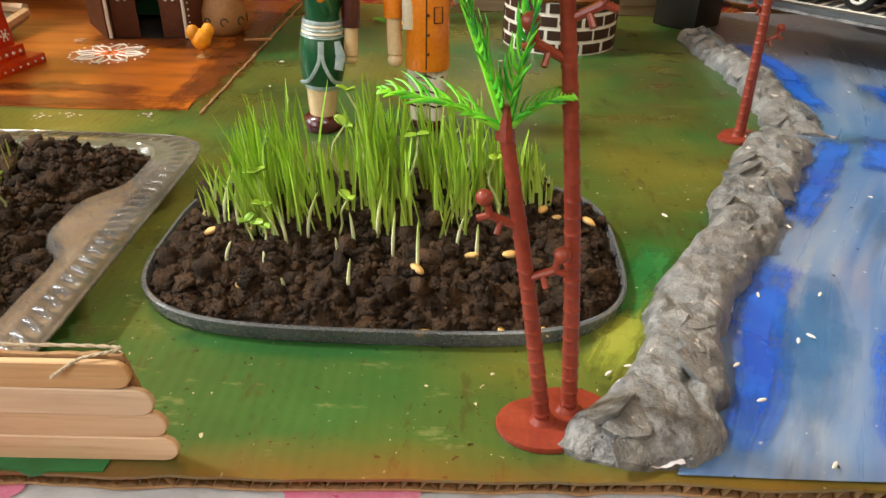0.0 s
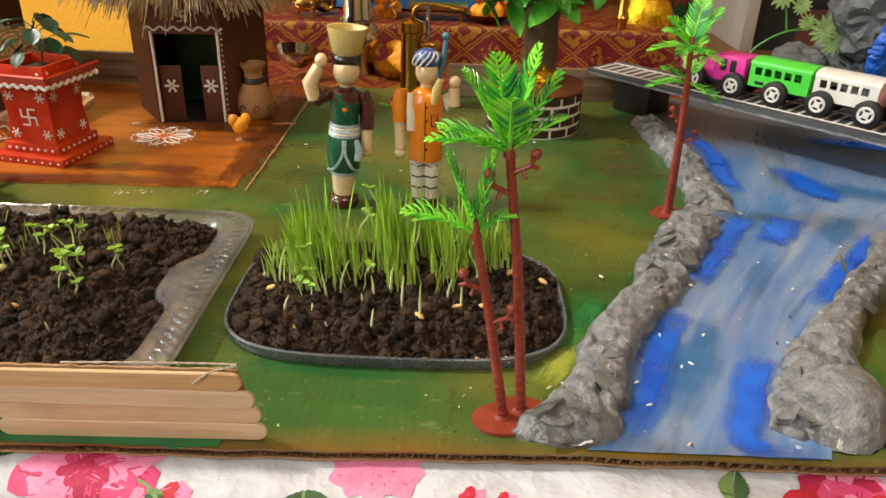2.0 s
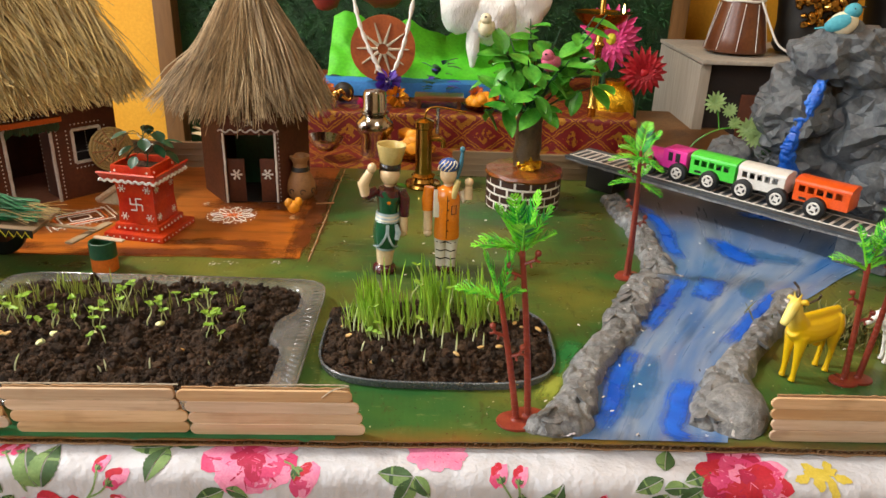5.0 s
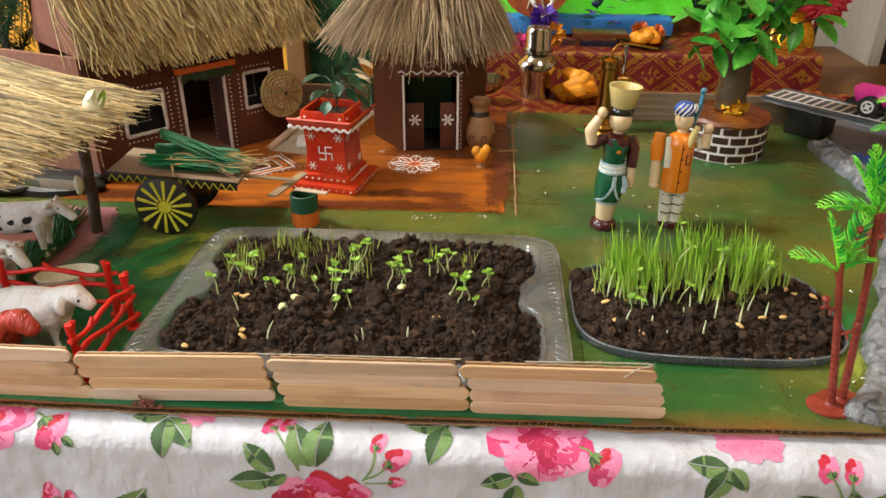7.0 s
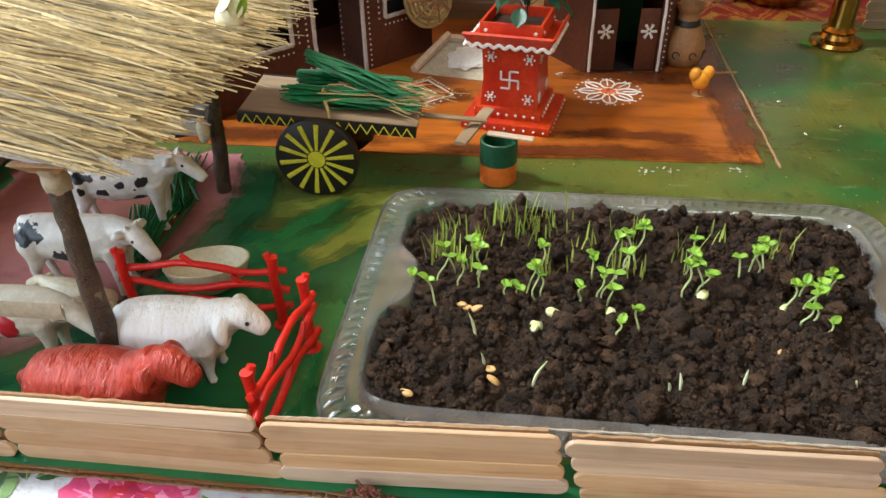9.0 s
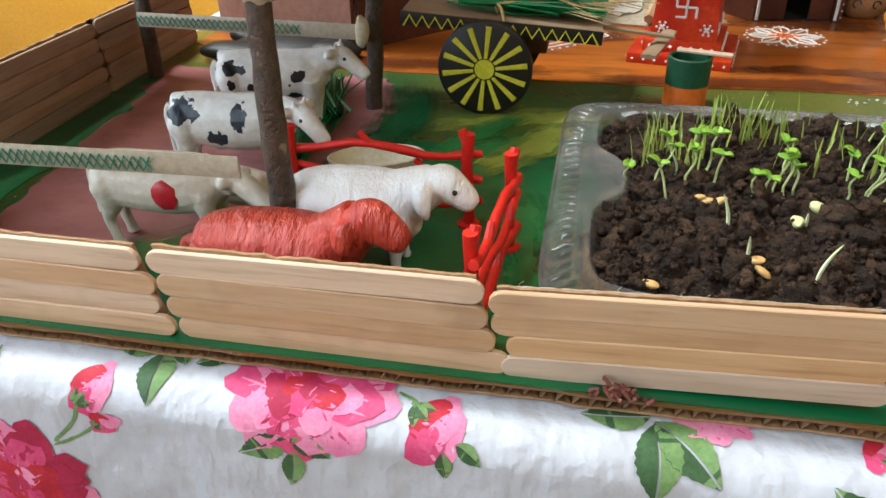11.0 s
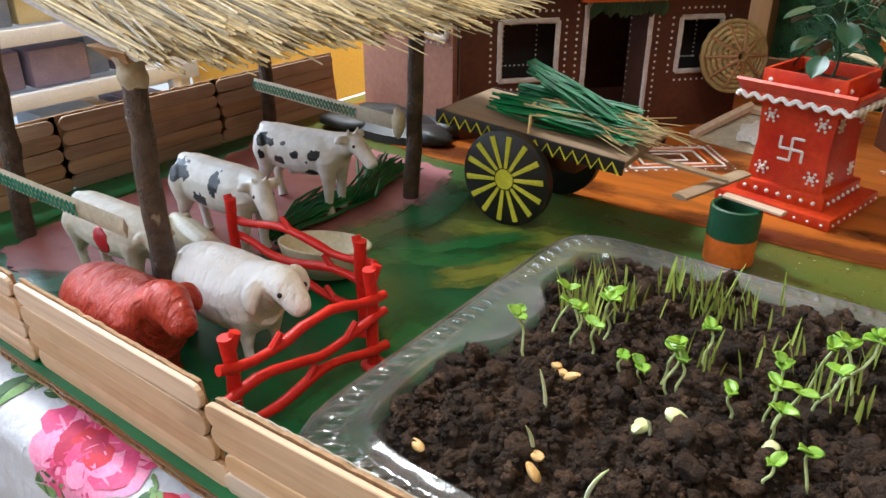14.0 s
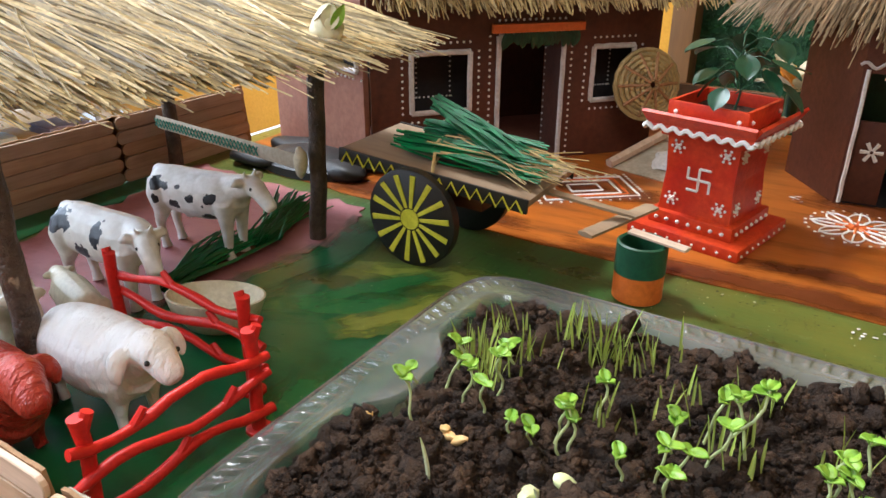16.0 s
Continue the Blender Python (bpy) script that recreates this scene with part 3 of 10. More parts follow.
# ---- the room that closes the place ----
bm = BM()
box(bm, (-0.1, 0.3, -0.78), (4.2, 4.2, 0.04))
single("floor", bm, M_FLOOR, "beige tiled floor of the room", "floor", kind="structure")
bm = BM()
box(bm, (-0.1, 0.3, 2.12), (4.2, 4.2, 0.04))
single("ceiling", bm, M_ROOM, "plain painted ceiling of the room", "ceiling", kind="structure")
for nm, at, size, mt, lb in (
        ("wall_north", (-0.1, 1.43, 0.67), (4.2, 0.06, 2.86), M_WALLY, "yellow painted wall behind the altar"),
        ("wall_south", (-0.1, -1.83, 0.67), (4.2, 0.06, 2.86), M_ROOM, "cream painted wall of the room"),
        ("wall_east", (2.03, 0.3, 0.67), (0.06, 4.2, 2.86), M_ROOM, "cream painted side wall of the room"),
        ("wall_west", (-2.23, 0.3, 0.67), (0.06, 4.2, 2.86), M_ROOM, "cream painted side wall beside the shelves")):
    bm = BM()
    box(bm, at, size, 0.002)
    single(nm, bm, mt, lb, "wall", kind="structure")

# ---- table and its printed cloth ----
bm = BM()
box(bm, (-0.12, 0.50, -0.03), (1.18, 0.62, 0.04), 0.004)
tbl = thing("table", pose(0, 0, 0), "wooden table hidden under the flowered cloth", "table")
part("tabletop", bm, M_WALLB, tbl)
for lx in (-0.66, 0.42):
    for ly in (0.24, 0.76):
        bm = BM()
        box(bm, (lx, ly, -0.405), (0.05, 0.05, 0.71), 0.003)
        part("leg", bm, M_WALLB, tbl)

bm = BM()
box(bm, (0.03, 1.015, -0.03), (0.80, 0.40, 0.04), 0.004)
tbl2 = thing("altar_table", pose(0, 0, 0), "wooden table that carries the altar step", "table")
part("tabletop", bm, M_WALLB, tbl2)
for lx in (-0.33, 0.39):
    for ly in (0.85, 1.18):
        bm = BM()
        box(bm, (lx, ly, -0.405), (0.05, 0.05, 0.71), 0.003)
        part("leg", bm, M_WALLB, tbl2)

EDGE = 0.178


def cloth(x, s):
    """The cloth's surface at x, s metres in front of the table's edge along the cloth (behind it: minus)."""
    r = 0.012
    if s < 0:
        p, nrm = Vector((x, EDGE - s, -0.0075)), Vector((0, 0, 1))
    elif s < r * math.pi / 2:
        a = s / r
        p, nrm = Vector((x, EDGE - r * math.sin(a), -0.0075 - r + r * math.cos(a))), Vector((0, -math.sin(a), math.cos(a)))
    else:
        d = s - r * math.pi / 2
        p, nrm = Vector((x, EDGE - r - 0.05 * d, -0.0075 - r - d)), Vector((0, -1, 0.05))
    k = min(max(s, 0.0) / 0.05, 1.0)
    fold = 0.0014 * math.sin(x * 70 + 2.2 * wob(x, s, 6)) + 0.0040 * wob(x, s * 0.3, 14) + 0.0022 * wob(x, s, 38, 3) + 0.0010 * (1 - 2 * abs(wob(x * 1.2, s, 60, 8)))
    return p, nrm, fold * k


def on_cloth(x, s, lift=0.0):
    p, nrm, f = cloth(x, s)
    return p + nrm * (f + lift)


tc = thing("tablecloth", pose(0, 0, 0), "white cotton tablecloth printed with pink roses", "tablecloth")
bm = BM()
sheet(bm, lambda u, v: on_cloth(-0.74 + 1.26 * u, -0.62 + 0.62 * v / 0.2 if v < 0.2 else (v - 0.2) / 0.8 * 0.26), 520, 150)
part("cloth", bm, M_CLOTH, tc)
M_ROSE = [mat("rose_print_" + k, a, b, c, rough=0.7, big=90, fine=700, bump=0.1) for k, a, b, c in (
    ("deep", "#a3143f", "#b82352", "#8a0f33"), ("mid", "#c9386e", "#d8547f", "#b02458"), ("light", "#dd7da4", "#e79bb8", "#cf5f8c"), ("red", "#b5152e", "#c62a3c", "#93102a"))]
M_PRLEAF = [mat("leaf_print_" + k, a, b, c, rough=0.7, big=120, fine=700, bump=0.1) for k, a, b, c in (
    ("dark", "#33502a", "#47663a", "#22391c"), ("light", "#6c8a4e", "#84a062", "#4c6a38"), ("yellow", "#c9b23a", "#d6c252", "#a8922a"))]


def blotch(bm, x, s, rx, ry, turn, lift, mi, lobes=0.12, seed=0.0, n=14):
    """One printed petal or leaf: a flat patch that lies on the cloth."""
    c = bm.verts.new(on_cloth(x, s, lift))
    ring, mid = [], []
    for k in range(n):
        a = k * math.tau / n
        w = 1 + lobes * noise.noise(Vector((math.cos(a) * 1.7, math.sin(a) * 1.7, seed * 3.1))) * 2
        ex, ey = rx * math.cos(a) * w, ry * math.sin(a) * w
        dx, dy = ex * math.cos(turn) - ey * math.sin(turn), ex * math.sin(turn) + ey * math.cos(turn)
        mid.append(bm.verts.new(on_cloth(x + dx * 0.5, s + dy * 0.5, lift)))
        ring.append(bm.verts.new(on_cloth(x + dx, s + dy, lift)))
    for k in range(n):
        j = (k + 1) % n
        for f in (bm.faces.new((c, mid[k], mid[j])), bm.faces.new((mid[k], ring[k], ring[j], mid[j]))):
            f.material_index = mi


def leaf_print(bm, x, s, ln, turn, lift, seed):
    """A printed leaf: two toothed halves with a pale gap along the midrib and side veins."""
    q = random.Random(seed)
    for half, mi in ((1, 0), (-1, 1)):
        prev = None
        for k in range(19):
            t = k / 18
            wd = half * (0.27 * math.sin(math.pi * t ** 0.85) * (1 + 0.05 * ((k % 2) * 2 - 1)) + 0.004)
            a = []
            for q0 in (half * 0.014, wd):
                dx, dy = t * ln, (q0 + 0.10 * t * t) * ln
                a.append(bm.verts.new(on_cloth(x + dx * math.cos(turn) - dy * math.sin(turn), s + dx * math.sin(turn) + dy * math.cos(turn), lift)))
            if prev:
                f = bm.faces.new((prev[0], a[0], a[1], prev[1]))
                f.material_index = mi if q.random() < 0.9 else 1 - mi
            prev = a


def rose_print(x, s, r, red=False, pale=False):
    """A full printed rose: broad frilled petals in rings, paler outside, with a few darker and paler brush streaks."""
    bm = BM()
    q = random.Random(int(x * 977) + 31)
    lay = 0.0004
    tones = ((2, 3, 0), (3, 0, 1), (1, 3, 3), (2, 1, 3), (3, 0, 0)) if red else ((2, 2, 1), (2, 1, 2), (1, 2, 0), (1, 0, 3), (0, 3, 0))
    for ring, (cnt, rad, lng, wid) in enumerate(((10, 0.66, 0.36, 0.29), (8, 0.48, 0.34, 0.27), (7, 0.32, 0.28, 0.21), (5, 0.18, 0.21, 0.15), (3, 0.06, 0.14, 0.10))):
        for k in range(cnt):
            a = k * math.tau / cnt + q.random() * 0.4 + ring
            rr = rad * r * q.uniform(0.90, 1.08)
            c = (x + math.cos(a) * rr, s + math.sin(a) * rr * 0.85)
            tw = a + q.uniform(-0.35, 0.35)
            mi = 2 if pale else q.choice(tones[ring])
            lay += 0.000006
            blotch(bm, *c, lng * r, wid * r, tw, lay, mi, 0.20, q.random() * 9, 14)
            for j in range(2):
                lay += 0.000004
                o = q.uniform(-0.6, 0.6) * wid * r
                blotch(bm, c[0] - math.sin(tw) * o, c[1] + math.cos(tw) * o, lng * r * q.uniform(0.3, 0.7), wid * r * 0.07, tw + q.uniform(-0.2, 0.2), lay, q.choice((0, 2, 3) if red else (1, 2, 1) if pale else (0, 1, 2)), 0.3, q.random() * 9, 8)
    tagged(part("printed_rose", bm, M_ROSE, tc, "pink rose printed on the cotton"), kind="stuff")


for x, s, r, red, pale in ((-0.180, -0.003, 0.030, False, False), (-0.496, -0.001, 0.029, False, False), (-0.066, -0.011, 0.020, False, True), (0.125, 0.004, 0.029, True, False), (-0.299, 0.050, 0.030, True, False),
                           (-0.001, 0.062, 0.030, True, False), (-0.437, 0.084, 0.026, True, False), (-0.375, -0.010, 0.012, False, True), (-0.605, 0.052, 0.030, True, False), (-0.66, -0.002, 0.028, False, False), (0.30, 0.055, 0.03, True, False)):
    rose_print(x, s, r, red, pale)


def bud_print(x, s, r, tilt, stem):
    """A printed bud with its green cup; stem is where its stalk ends."""
    bm = BM()
    for k in range(5):
        blotch(bm, x + 0.25 * r * math.cos(k * 2.1), s + 0.35 * r * math.sin(k * 2.1), r * (0.62 - 0.10 * k), r * (0.95 - 0.15 * k), tilt + 0.2 * k, 0.0004 + 0.00002 * k, (2, 1, 3, 2, 1)[k], 0.2, k + x)
    part("printed_bud", bm, M_ROSE, tc, "rose bud printed on the cotton")
    bm = BM()
    dx, dy = stem[0] - x, stem[1] - s
    ln = math.hypot(dx, dy)
    a = math.atan2(dy, dx)
    foot = (x + dx / ln * r * 0.8, s + dy / ln * r * 0.8)
    for k, da in enumerate((-2.5, 2.5, 3.1)):
        leaf_print(bm, *foot, r * 0.6, a + da, 0.00055 + 0.00002 * k, k)
    n = max(5, int(ln / 0.0022))
    for k in range(n):
        t = k / (n - 1)
        blotch(bm, foot[0] + (stem[0] - foot[0]) * t + 0.002 * math.sin(t * 3.1), foot[1] + (stem[1] - foot[1]) * t, 0.0018, 0.0006, a, 0.00042 + 0.000003 * k, 1, 0.2, k, 8)
    part("printed_stem", bm, M_PRLEAF, tc, "thin green stem printed on the cotton")


for args in ((-0.456, 0.007, 0.012, 0.1, (-0.468, -0.003)), (-0.146, 0.012, 0.011, 0.3, (-0.158, 0.002)), (-0.161, 0.056, 0.009, 0.2, (-0.155, 0.08)), (-0.147, 0.060, 0.007, -0.2, (-0.150, 0.08)),
             (-0.269, 0.005, 0.006, 0.3, (-0.277, 0.028)), (-0.259, 0.014, 0.008, 0.9, (-0.277, 0.028)), (-0.259, 0.028, 0.005, 1.3, (-0.275, 0.030)), (-0.463, 0.052, 0.009, -0.2, (-0.444, 0.074)),
             (-0.451, 0.053, 0.006, 0.1, (-0.446, 0.074)), (-0.028, 0.006, 0.008, 0.0, (-0.016, 0.036)), (-0.015, 0.007, 0.007, 0.1, (-0.018, 0.030))):
    bud_print(*args)
for args in ((0.035, 0.024, 0.007, 0.3, (0.022, 0.045)), (0.042, 0.033, 0.008, 0.8, (0.022, 0.047)), (-0.331, -0.004, 0.007, 0.1, (-0.314, 0.024)), (-0.322, -0.005, 0.006, -0.1, (-0.314, 0.020)),
             (-0.571, 0.009, 0.010, 0.2, (-0.585, 0.03)), (-0.567, 0.022, 0.006, 1.2, (-0.585, 0.032)), (-0.625, 0.006, 0.008, 0.0, (-0.612, 0.03)), (0.275, 0.010, 0.008, 0.0, (0.29, 0.035))):
    bud_print(*args)


def leaves_at(*sprig):
    """A printed sprig: each leaf with its foot, length and turn."""
    for k, (x, s, ln, a) in enumerate(sprig):
        bm = BM()
        leaf_print(bm, x, s, ln * 1.08, a, 0.00045 + 0.00002 * k, k)
        part("printed_leaf", bm, M_PRLEAF, tc, "green leaf printed on the cotton")


leaves_at((-0.393, -0.007, 0.019, 2.93), (-0.392, -0.004, 0.023, 1.42), (-0.392, -0.005, 0.024, 0.69))
leaves_at((-0.230, -0.011, 0.024, 2.91), (-0.233, -0.009, 0.024, 1.77), (-0.230, -0.012, 0.018, -0.19))
leaves_at((-0.194, 0.020, 0.019, 2.60), (-0.193, 0.019, 0.014, 0.37), (-0.193, 0.026, 0.019, 1.61))
leaves_at((-0.080, 0.009, 0.020, 3.12), (-0.080, 0.010, 0.021, 1.98), (-0.079, 0.009, 0.015, 0.82))
leaves_at((-0.327, 0.025, 0.022, -2.50), (-0.328, 0.030, 0.024, 2.91), (-0.306, 0.022, 0.028, -2.10), (-0.304, 0.022, 0.029, -1.54), (-0.271, 0.060, 0.026, -0.35), (-0.321, 0.027, 0.013, 2.35))
leaves_at((-0.426, 0.074, 0.036, -1.06), (-0.422, 0.071, 0.019, -1.84))
leaves_at((-0.023, 0.036, 0.022, -2.65), (-0.021, 0.042, 0.028, 3.11), (-0.008, 0.039, 0.020, -1.95), (-0.002, 0.041, 0.030, -1.24))
leaves_at((0.073, 0.007, 0.018, 2.63), (0.075, 0.002, 0.020, -1.34), (0.076, 0.016, 0.024, 2.25), (0.073, 0.013, 0.015, -0.16))
leaves_at((-0.552, -0.011, 0.018, 2.97), (-0.552, -0.009, 0.020, 1.35), (-0.549, -0.013, 0.011, 0.82), (-0.539, -0.005, 0.012, -0.56))
leaves_at((-0.502, 0.017, 0.017, 2.60), (-0.501, 0.017, 0.013, 0.26), (-0.500, 0.021, 0.013, 1.59), (-0.453, 0.014, 0.009, 1.37), (-0.449, 0.011, 0.009, 0.5))
leaves_at((0.104, 0.002, 0.018, 2.69), (0.097, 0.012, 0.017, 2.49), (-0.12, 0.072, 0.018, -0.9), (-0.128, 0.075, 0.016, -2.2))
leaves_at((-0.627, 0.030, 0.022, -2.50), (-0.628, 0.034, 0.024, 2.91), (-0.612, 0.026, 0.026, -1.6), (0.275, 0.038, 0.022, -2.6), (0.30, 0.03, 0.026, -1.5))
for cx, cs in ((0.172, 0.002), (-0.347, 0.072)):
    bm = BM()
    for k in range(12):
        a = k * 2.4
        blotch(bm, cx + 0.0016 * k * math.cos(a), cs + 0.0009 * k * math.sin(a), 0.005, 0.003, a, 0.0005 + 0.00001 * k, 2, 0.3, k)
    part("printed_spray", bm, M_PRLEAF, tc, "yellow spray printed on the cotton")

# ---- the painted board ----
X0, X1, Y1 = -0.715, 0.52, 0.757


def front(x):
    """The board's front edge, which runs a little askew."""
    return 0.1830 + 0.0055 * min(max((x + 0.40) / 0.29, 0.0), 1.0) + 0.0040 * min(max((x + 0.11) / 0.12, 0.0), 1.0)


board = thing("diorama_board", pose(0, 0, 0), "painted corrugated cardboard base of the village model", "board", kind="structure")
bm = BM()
fr = [(X0 + (X1 - X0) * k / 160, front(X0 + (X1 - X0) * k / 160) + 0.0012 * wob(k * 0.31, 0.0, 1.0) + 0.0008 * wob(k * 1.3, 2.0, 1.0)) for k in range(161)]
slab(bm, fr + [(X1, Y1), (X0, Y1)], -0.0010, 0.0)
part("top_liner", bm, M_BOARD, board, "", False)
bm = BM()
slab(bm, [(x, y + 0.0015 + 0.001 * wob(x * 90, 5, 1)) for x, y in fr] + [(X1, Y1), (X0, Y1)], -0.0062, -0.0054)
part("bottom_liner", bm, M_CARD, board, "", False)
bm = BM()
nf = 988
prev = None
for k in range(nf + 1):
    x = X0 + 0.002 + (X1 - X0 - 0.004) * k / nf
    z = -0.0032 + 0.0019 * math.cos(k * math.pi / 2)
    y = front(x) + 0.0012 + 0.0012 * wob(x * 40, 1, 1)
    a = (bm.verts.new((x, y, z)), bm.verts.new((x, y + 0.03, z)))
    if prev:
        bm.faces.new((prev[0], a[0], a[1], prev[1]))
    prev = a
part("fluting", bm, M_CARD, board, "wavy paper core showing at the cut edge")
bm = BM()
slab(bm, [(X0 + 0.01, 0.215), (X1 - 0.01, 0.215), (X1 - 0.01, Y1 - 0.01), (X0 + 0.01, Y1 - 0.01)], -0.0052, -0.0012)
part("core", bm, M_CARD, board)


def paint_patch(name, outline, z, m, label, wobble=0.003, n=14, up=False):
    """A brushed area of paint with an uneven rim, a hair above the board."""
    pts = []
    k = len(outline)
    for i in range(k):
        a, b = Vector(outline[i]), Vector(outline[(i + 1) % k])
        for j in range(n):
            p = a.lerp(b, j / n)
            w = Vector((wob(p.x, p.y, 60, 1.0) + 0.6 * wob(p.x, p.y, 200, 3), wob(p.x, p.y, 60, 9.0) + 0.6 * wob(p.x, p.y, 200, 5))) * wobble
            pts.append((p.x + w.x, p.y + w.y))
    bm = BM()
    slab(bm, pts, -0.0005, z)
    return part(name, bm, m, board, label, False)


paint_patch("orange_yard", ((-0.640, 0.462), (-0.45, 0.455), (-0.20, 0.462), (-0.196, 0.753), (-0.70, 0.753), (-0.70, 0.50)), 0.0006, M_YARD, "orange mud-coloured yard paint")
bm = BM()
tube(bm, [(-0.1895 + 0.0007 * wob(k, 1, 0.6), 0.455 + 0.297 * k / 60, 0.0006) for k in range(61)], [0.0009 + 0.0004 * wob(k, 5, 0.9) for k in range(61)], 6)
part("seam", bm, M_CARD, board, "bare cardboard seam between yard and green")
paint_patch("mauve_floor", ((-0.66, 0.232), (-0.615, 0.216), (-0.575, 0.243), (-0.55, 0.272), (-0.53, 0.345), (-0.522, 0.412), (-0.545, 0.445), (-0.69, 0.45), (-0.672, 0.33)), 0.0007, M_PINKP, "mauve painted cattle-shed floor", 0.008)
paint_patch("green_floor", ((-0.708, 0.1868), (-0.30, 0.1875), (-0.135, 0.1900), (-0.14, 0.200), (-0.24, 0.200), (-0.415, 0.21), (-0.412, 0.345), (-0.47, 0.362), (-0.52, 0.35), (-0.56, 0.27), (-0.62, 0.212), (-0.67, 0.24), (-0.68, 0.44), (-0.712, 0.44)), 0.0004, M_GREENP, "deep green paint", 0.006)

paint_patch("green_front_strip", ((-0.708, 0.1838), (-0.40, 0.1838), (-0.13, 0.1888), (-0.13, 0.199), (-0.40, 0.199), (-0.708, 0.199)), 0.00055, M_GREENP, "deep green paint along the front", 0.0006, 30)

# ---- the river and its banks ----
LBANK = [(0.020, 0.1952), (0.040, 0.236), (0.064, 0.295), (0.092, 0.352), (0.130, 0.43), (0.146, 0.47), (0.156, 0.56), (0.160, 0.66), (0.18, 0.752)]
RBANK = [(0.119, 0.1952), (0.143, 0.25), (0.178, 0.31), (0.236, 0.38), (0.272, 0.41), (0.33, 0.46), (0.42, 0.53), (0.48, 0.60), (0.50, 0.752)]
lb, rb = bez([(*p, 0) for p in LBANK], 60), bez([(*p, 0) for p in RBANK], 60)


def river(u, v):
    t = v * 59
    i = min(int(t), 58)
    a, b = lb[i].lerp(lb[i + 1], t - i), rb[i].lerp(rb[i + 1], t - i)
    p = a.lerp(b, u)
    return Vector((p.x, p.y, 0.0008 + 0.0003 * wob(p.x, p.y, 80)))


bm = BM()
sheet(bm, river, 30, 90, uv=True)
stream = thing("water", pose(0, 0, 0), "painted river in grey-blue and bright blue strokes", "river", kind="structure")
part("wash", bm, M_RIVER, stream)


def brush_stroke(name, path, half, seed, m, parent, label, z=0.0021):
    """One brush stroke: a thin film with ragged ends."""
    n, m_across = 46, 10
    c, hw = bez([(*p, 0) for p in path], n), bez([(h, 0, 0) for h in half], n)
    bm = BM()
    g = []
    for i, p in enumerate(c):
        d = (c[min(i + 1, n - 1)] - c[max(i - 1, 0)]).normalized()
        sd = Vector((d.y, -d.x, 0))
        w = hw[i].x * 1.5
        a = p - sd * w * (1 + 0.16 * wob(i * 0.35, seed, 1))
        b = p + sd * w * (1 + 0.16 * wob(i * 0.35, seed + 7, 1))
        e = -1 if i < 3 else 1 if i > n - 4 else 0
        line = []
        for j in range(m_across + 1):
            v = a.lerp(b, j / m_across) + d * e * (0.004 * wob(j * 0.8, seed + i * 0.2, 1.3) - 0.0035 * abs(j / m_across - 0.5))
            line.append(bm.verts.new((v.x, v.y, z + 0.0003 * wob(v.x, v.y, 80))))
        g.append(line)
    lay = bm.loops.layers.uv.verify()
    for i, (r0, r1) in enumerate(zip(g, g[1:])):
        for j in range(m_across):
            f = bm.faces.new((r0[j], r0[j + 1], r1[j + 1], r1[j]))
            for lp, (u, v) in zip(f.loops, ((j, i), (j + 1, i), (j + 1, i + 1), (j, i + 1))):
                lp[lay].uv = (u / m_across, v / (n - 1))
    part(name, bm, m, parent, label)


for k, (pth, hw, m) in enumerate((
        (((0.038, 0.203), (0.053, 0.232), (0.060, 0.254), (0.072, 0.282), (0.088, 0.307)), (0.0040, 0.0062, 0.0078, 0.0080, 0.0050), M_STROKE),
        (((0.100, 0.336), (0.126, 0.376), (0.149, 0.414), (0.168, 0.444)), (0.0045, 0.0065, 0.0078, 0.0040), M_STROKE),
        (((0.164, 0.396), (0.181, 0.419), (0.194, 0.441)), (0.0060, 0.0105, 0.0115), M_STROKE),
        (((0.114, 0.1965), (0.095, 0.1990), (0.087, 0.2070), (0.095, 0.226), (0.107, 0.252), (0.119, 0.268)), (0.0030, 0.0050, 0.0078, 0.0070, 0.0065, 0.0040), M_STROKE),
        (((0.160, 0.316), (0.190, 0.351), (0.228, 0.397), (0.244, 0.420)), (0.0050, 0.0068, 0.0052, 0.0035), M_STROKE),
        (((0.172, 0.640), (0.178, 0.600), (0.180, 0.555), (0.173, 0.515), (0.175, 0.480)), (0.0045, 0.0062, 0.0070, 0.0060, 0.0040), M_STROKE),
        (((0.227, 0.545), (0.231, 0.515), (0.240, 0.488), (0.252, 0.474)), (0.0060, 0.0105, 0.0120, 0.0060), M_STROKE),
        (((0.246, 0.505), (0.268, 0.492), (0.300, 0.482)), (0.0090, 0.0130, 0.0080), M_TEALS),
        (((0.278, 0.618), (0.318, 0.610), (0.355, 0.596)), (0.0060, 0.0100, 0.0100), M_STROKE),
        (((0.205, 0.395), (0.222, 0.420), (0.240, 0.445)), (0.0040, 0.0090, 0.0040), M_TEALS),
        (((0.060, 0.212), (0.074, 0.246), (0.086, 0.272), (0.100, 0.300)), (0.0030, 0.0090, 0.0090, 0.0030), M_TEALS))):
    brush_stroke("blue_stroke", pth, hw, 3.0 + 5.3 * k, m, stream, "bright blue brush stroke" if m is M_STROKE else "thin teal-blue brush stroke", 0.0021 + 0.00004 * k)
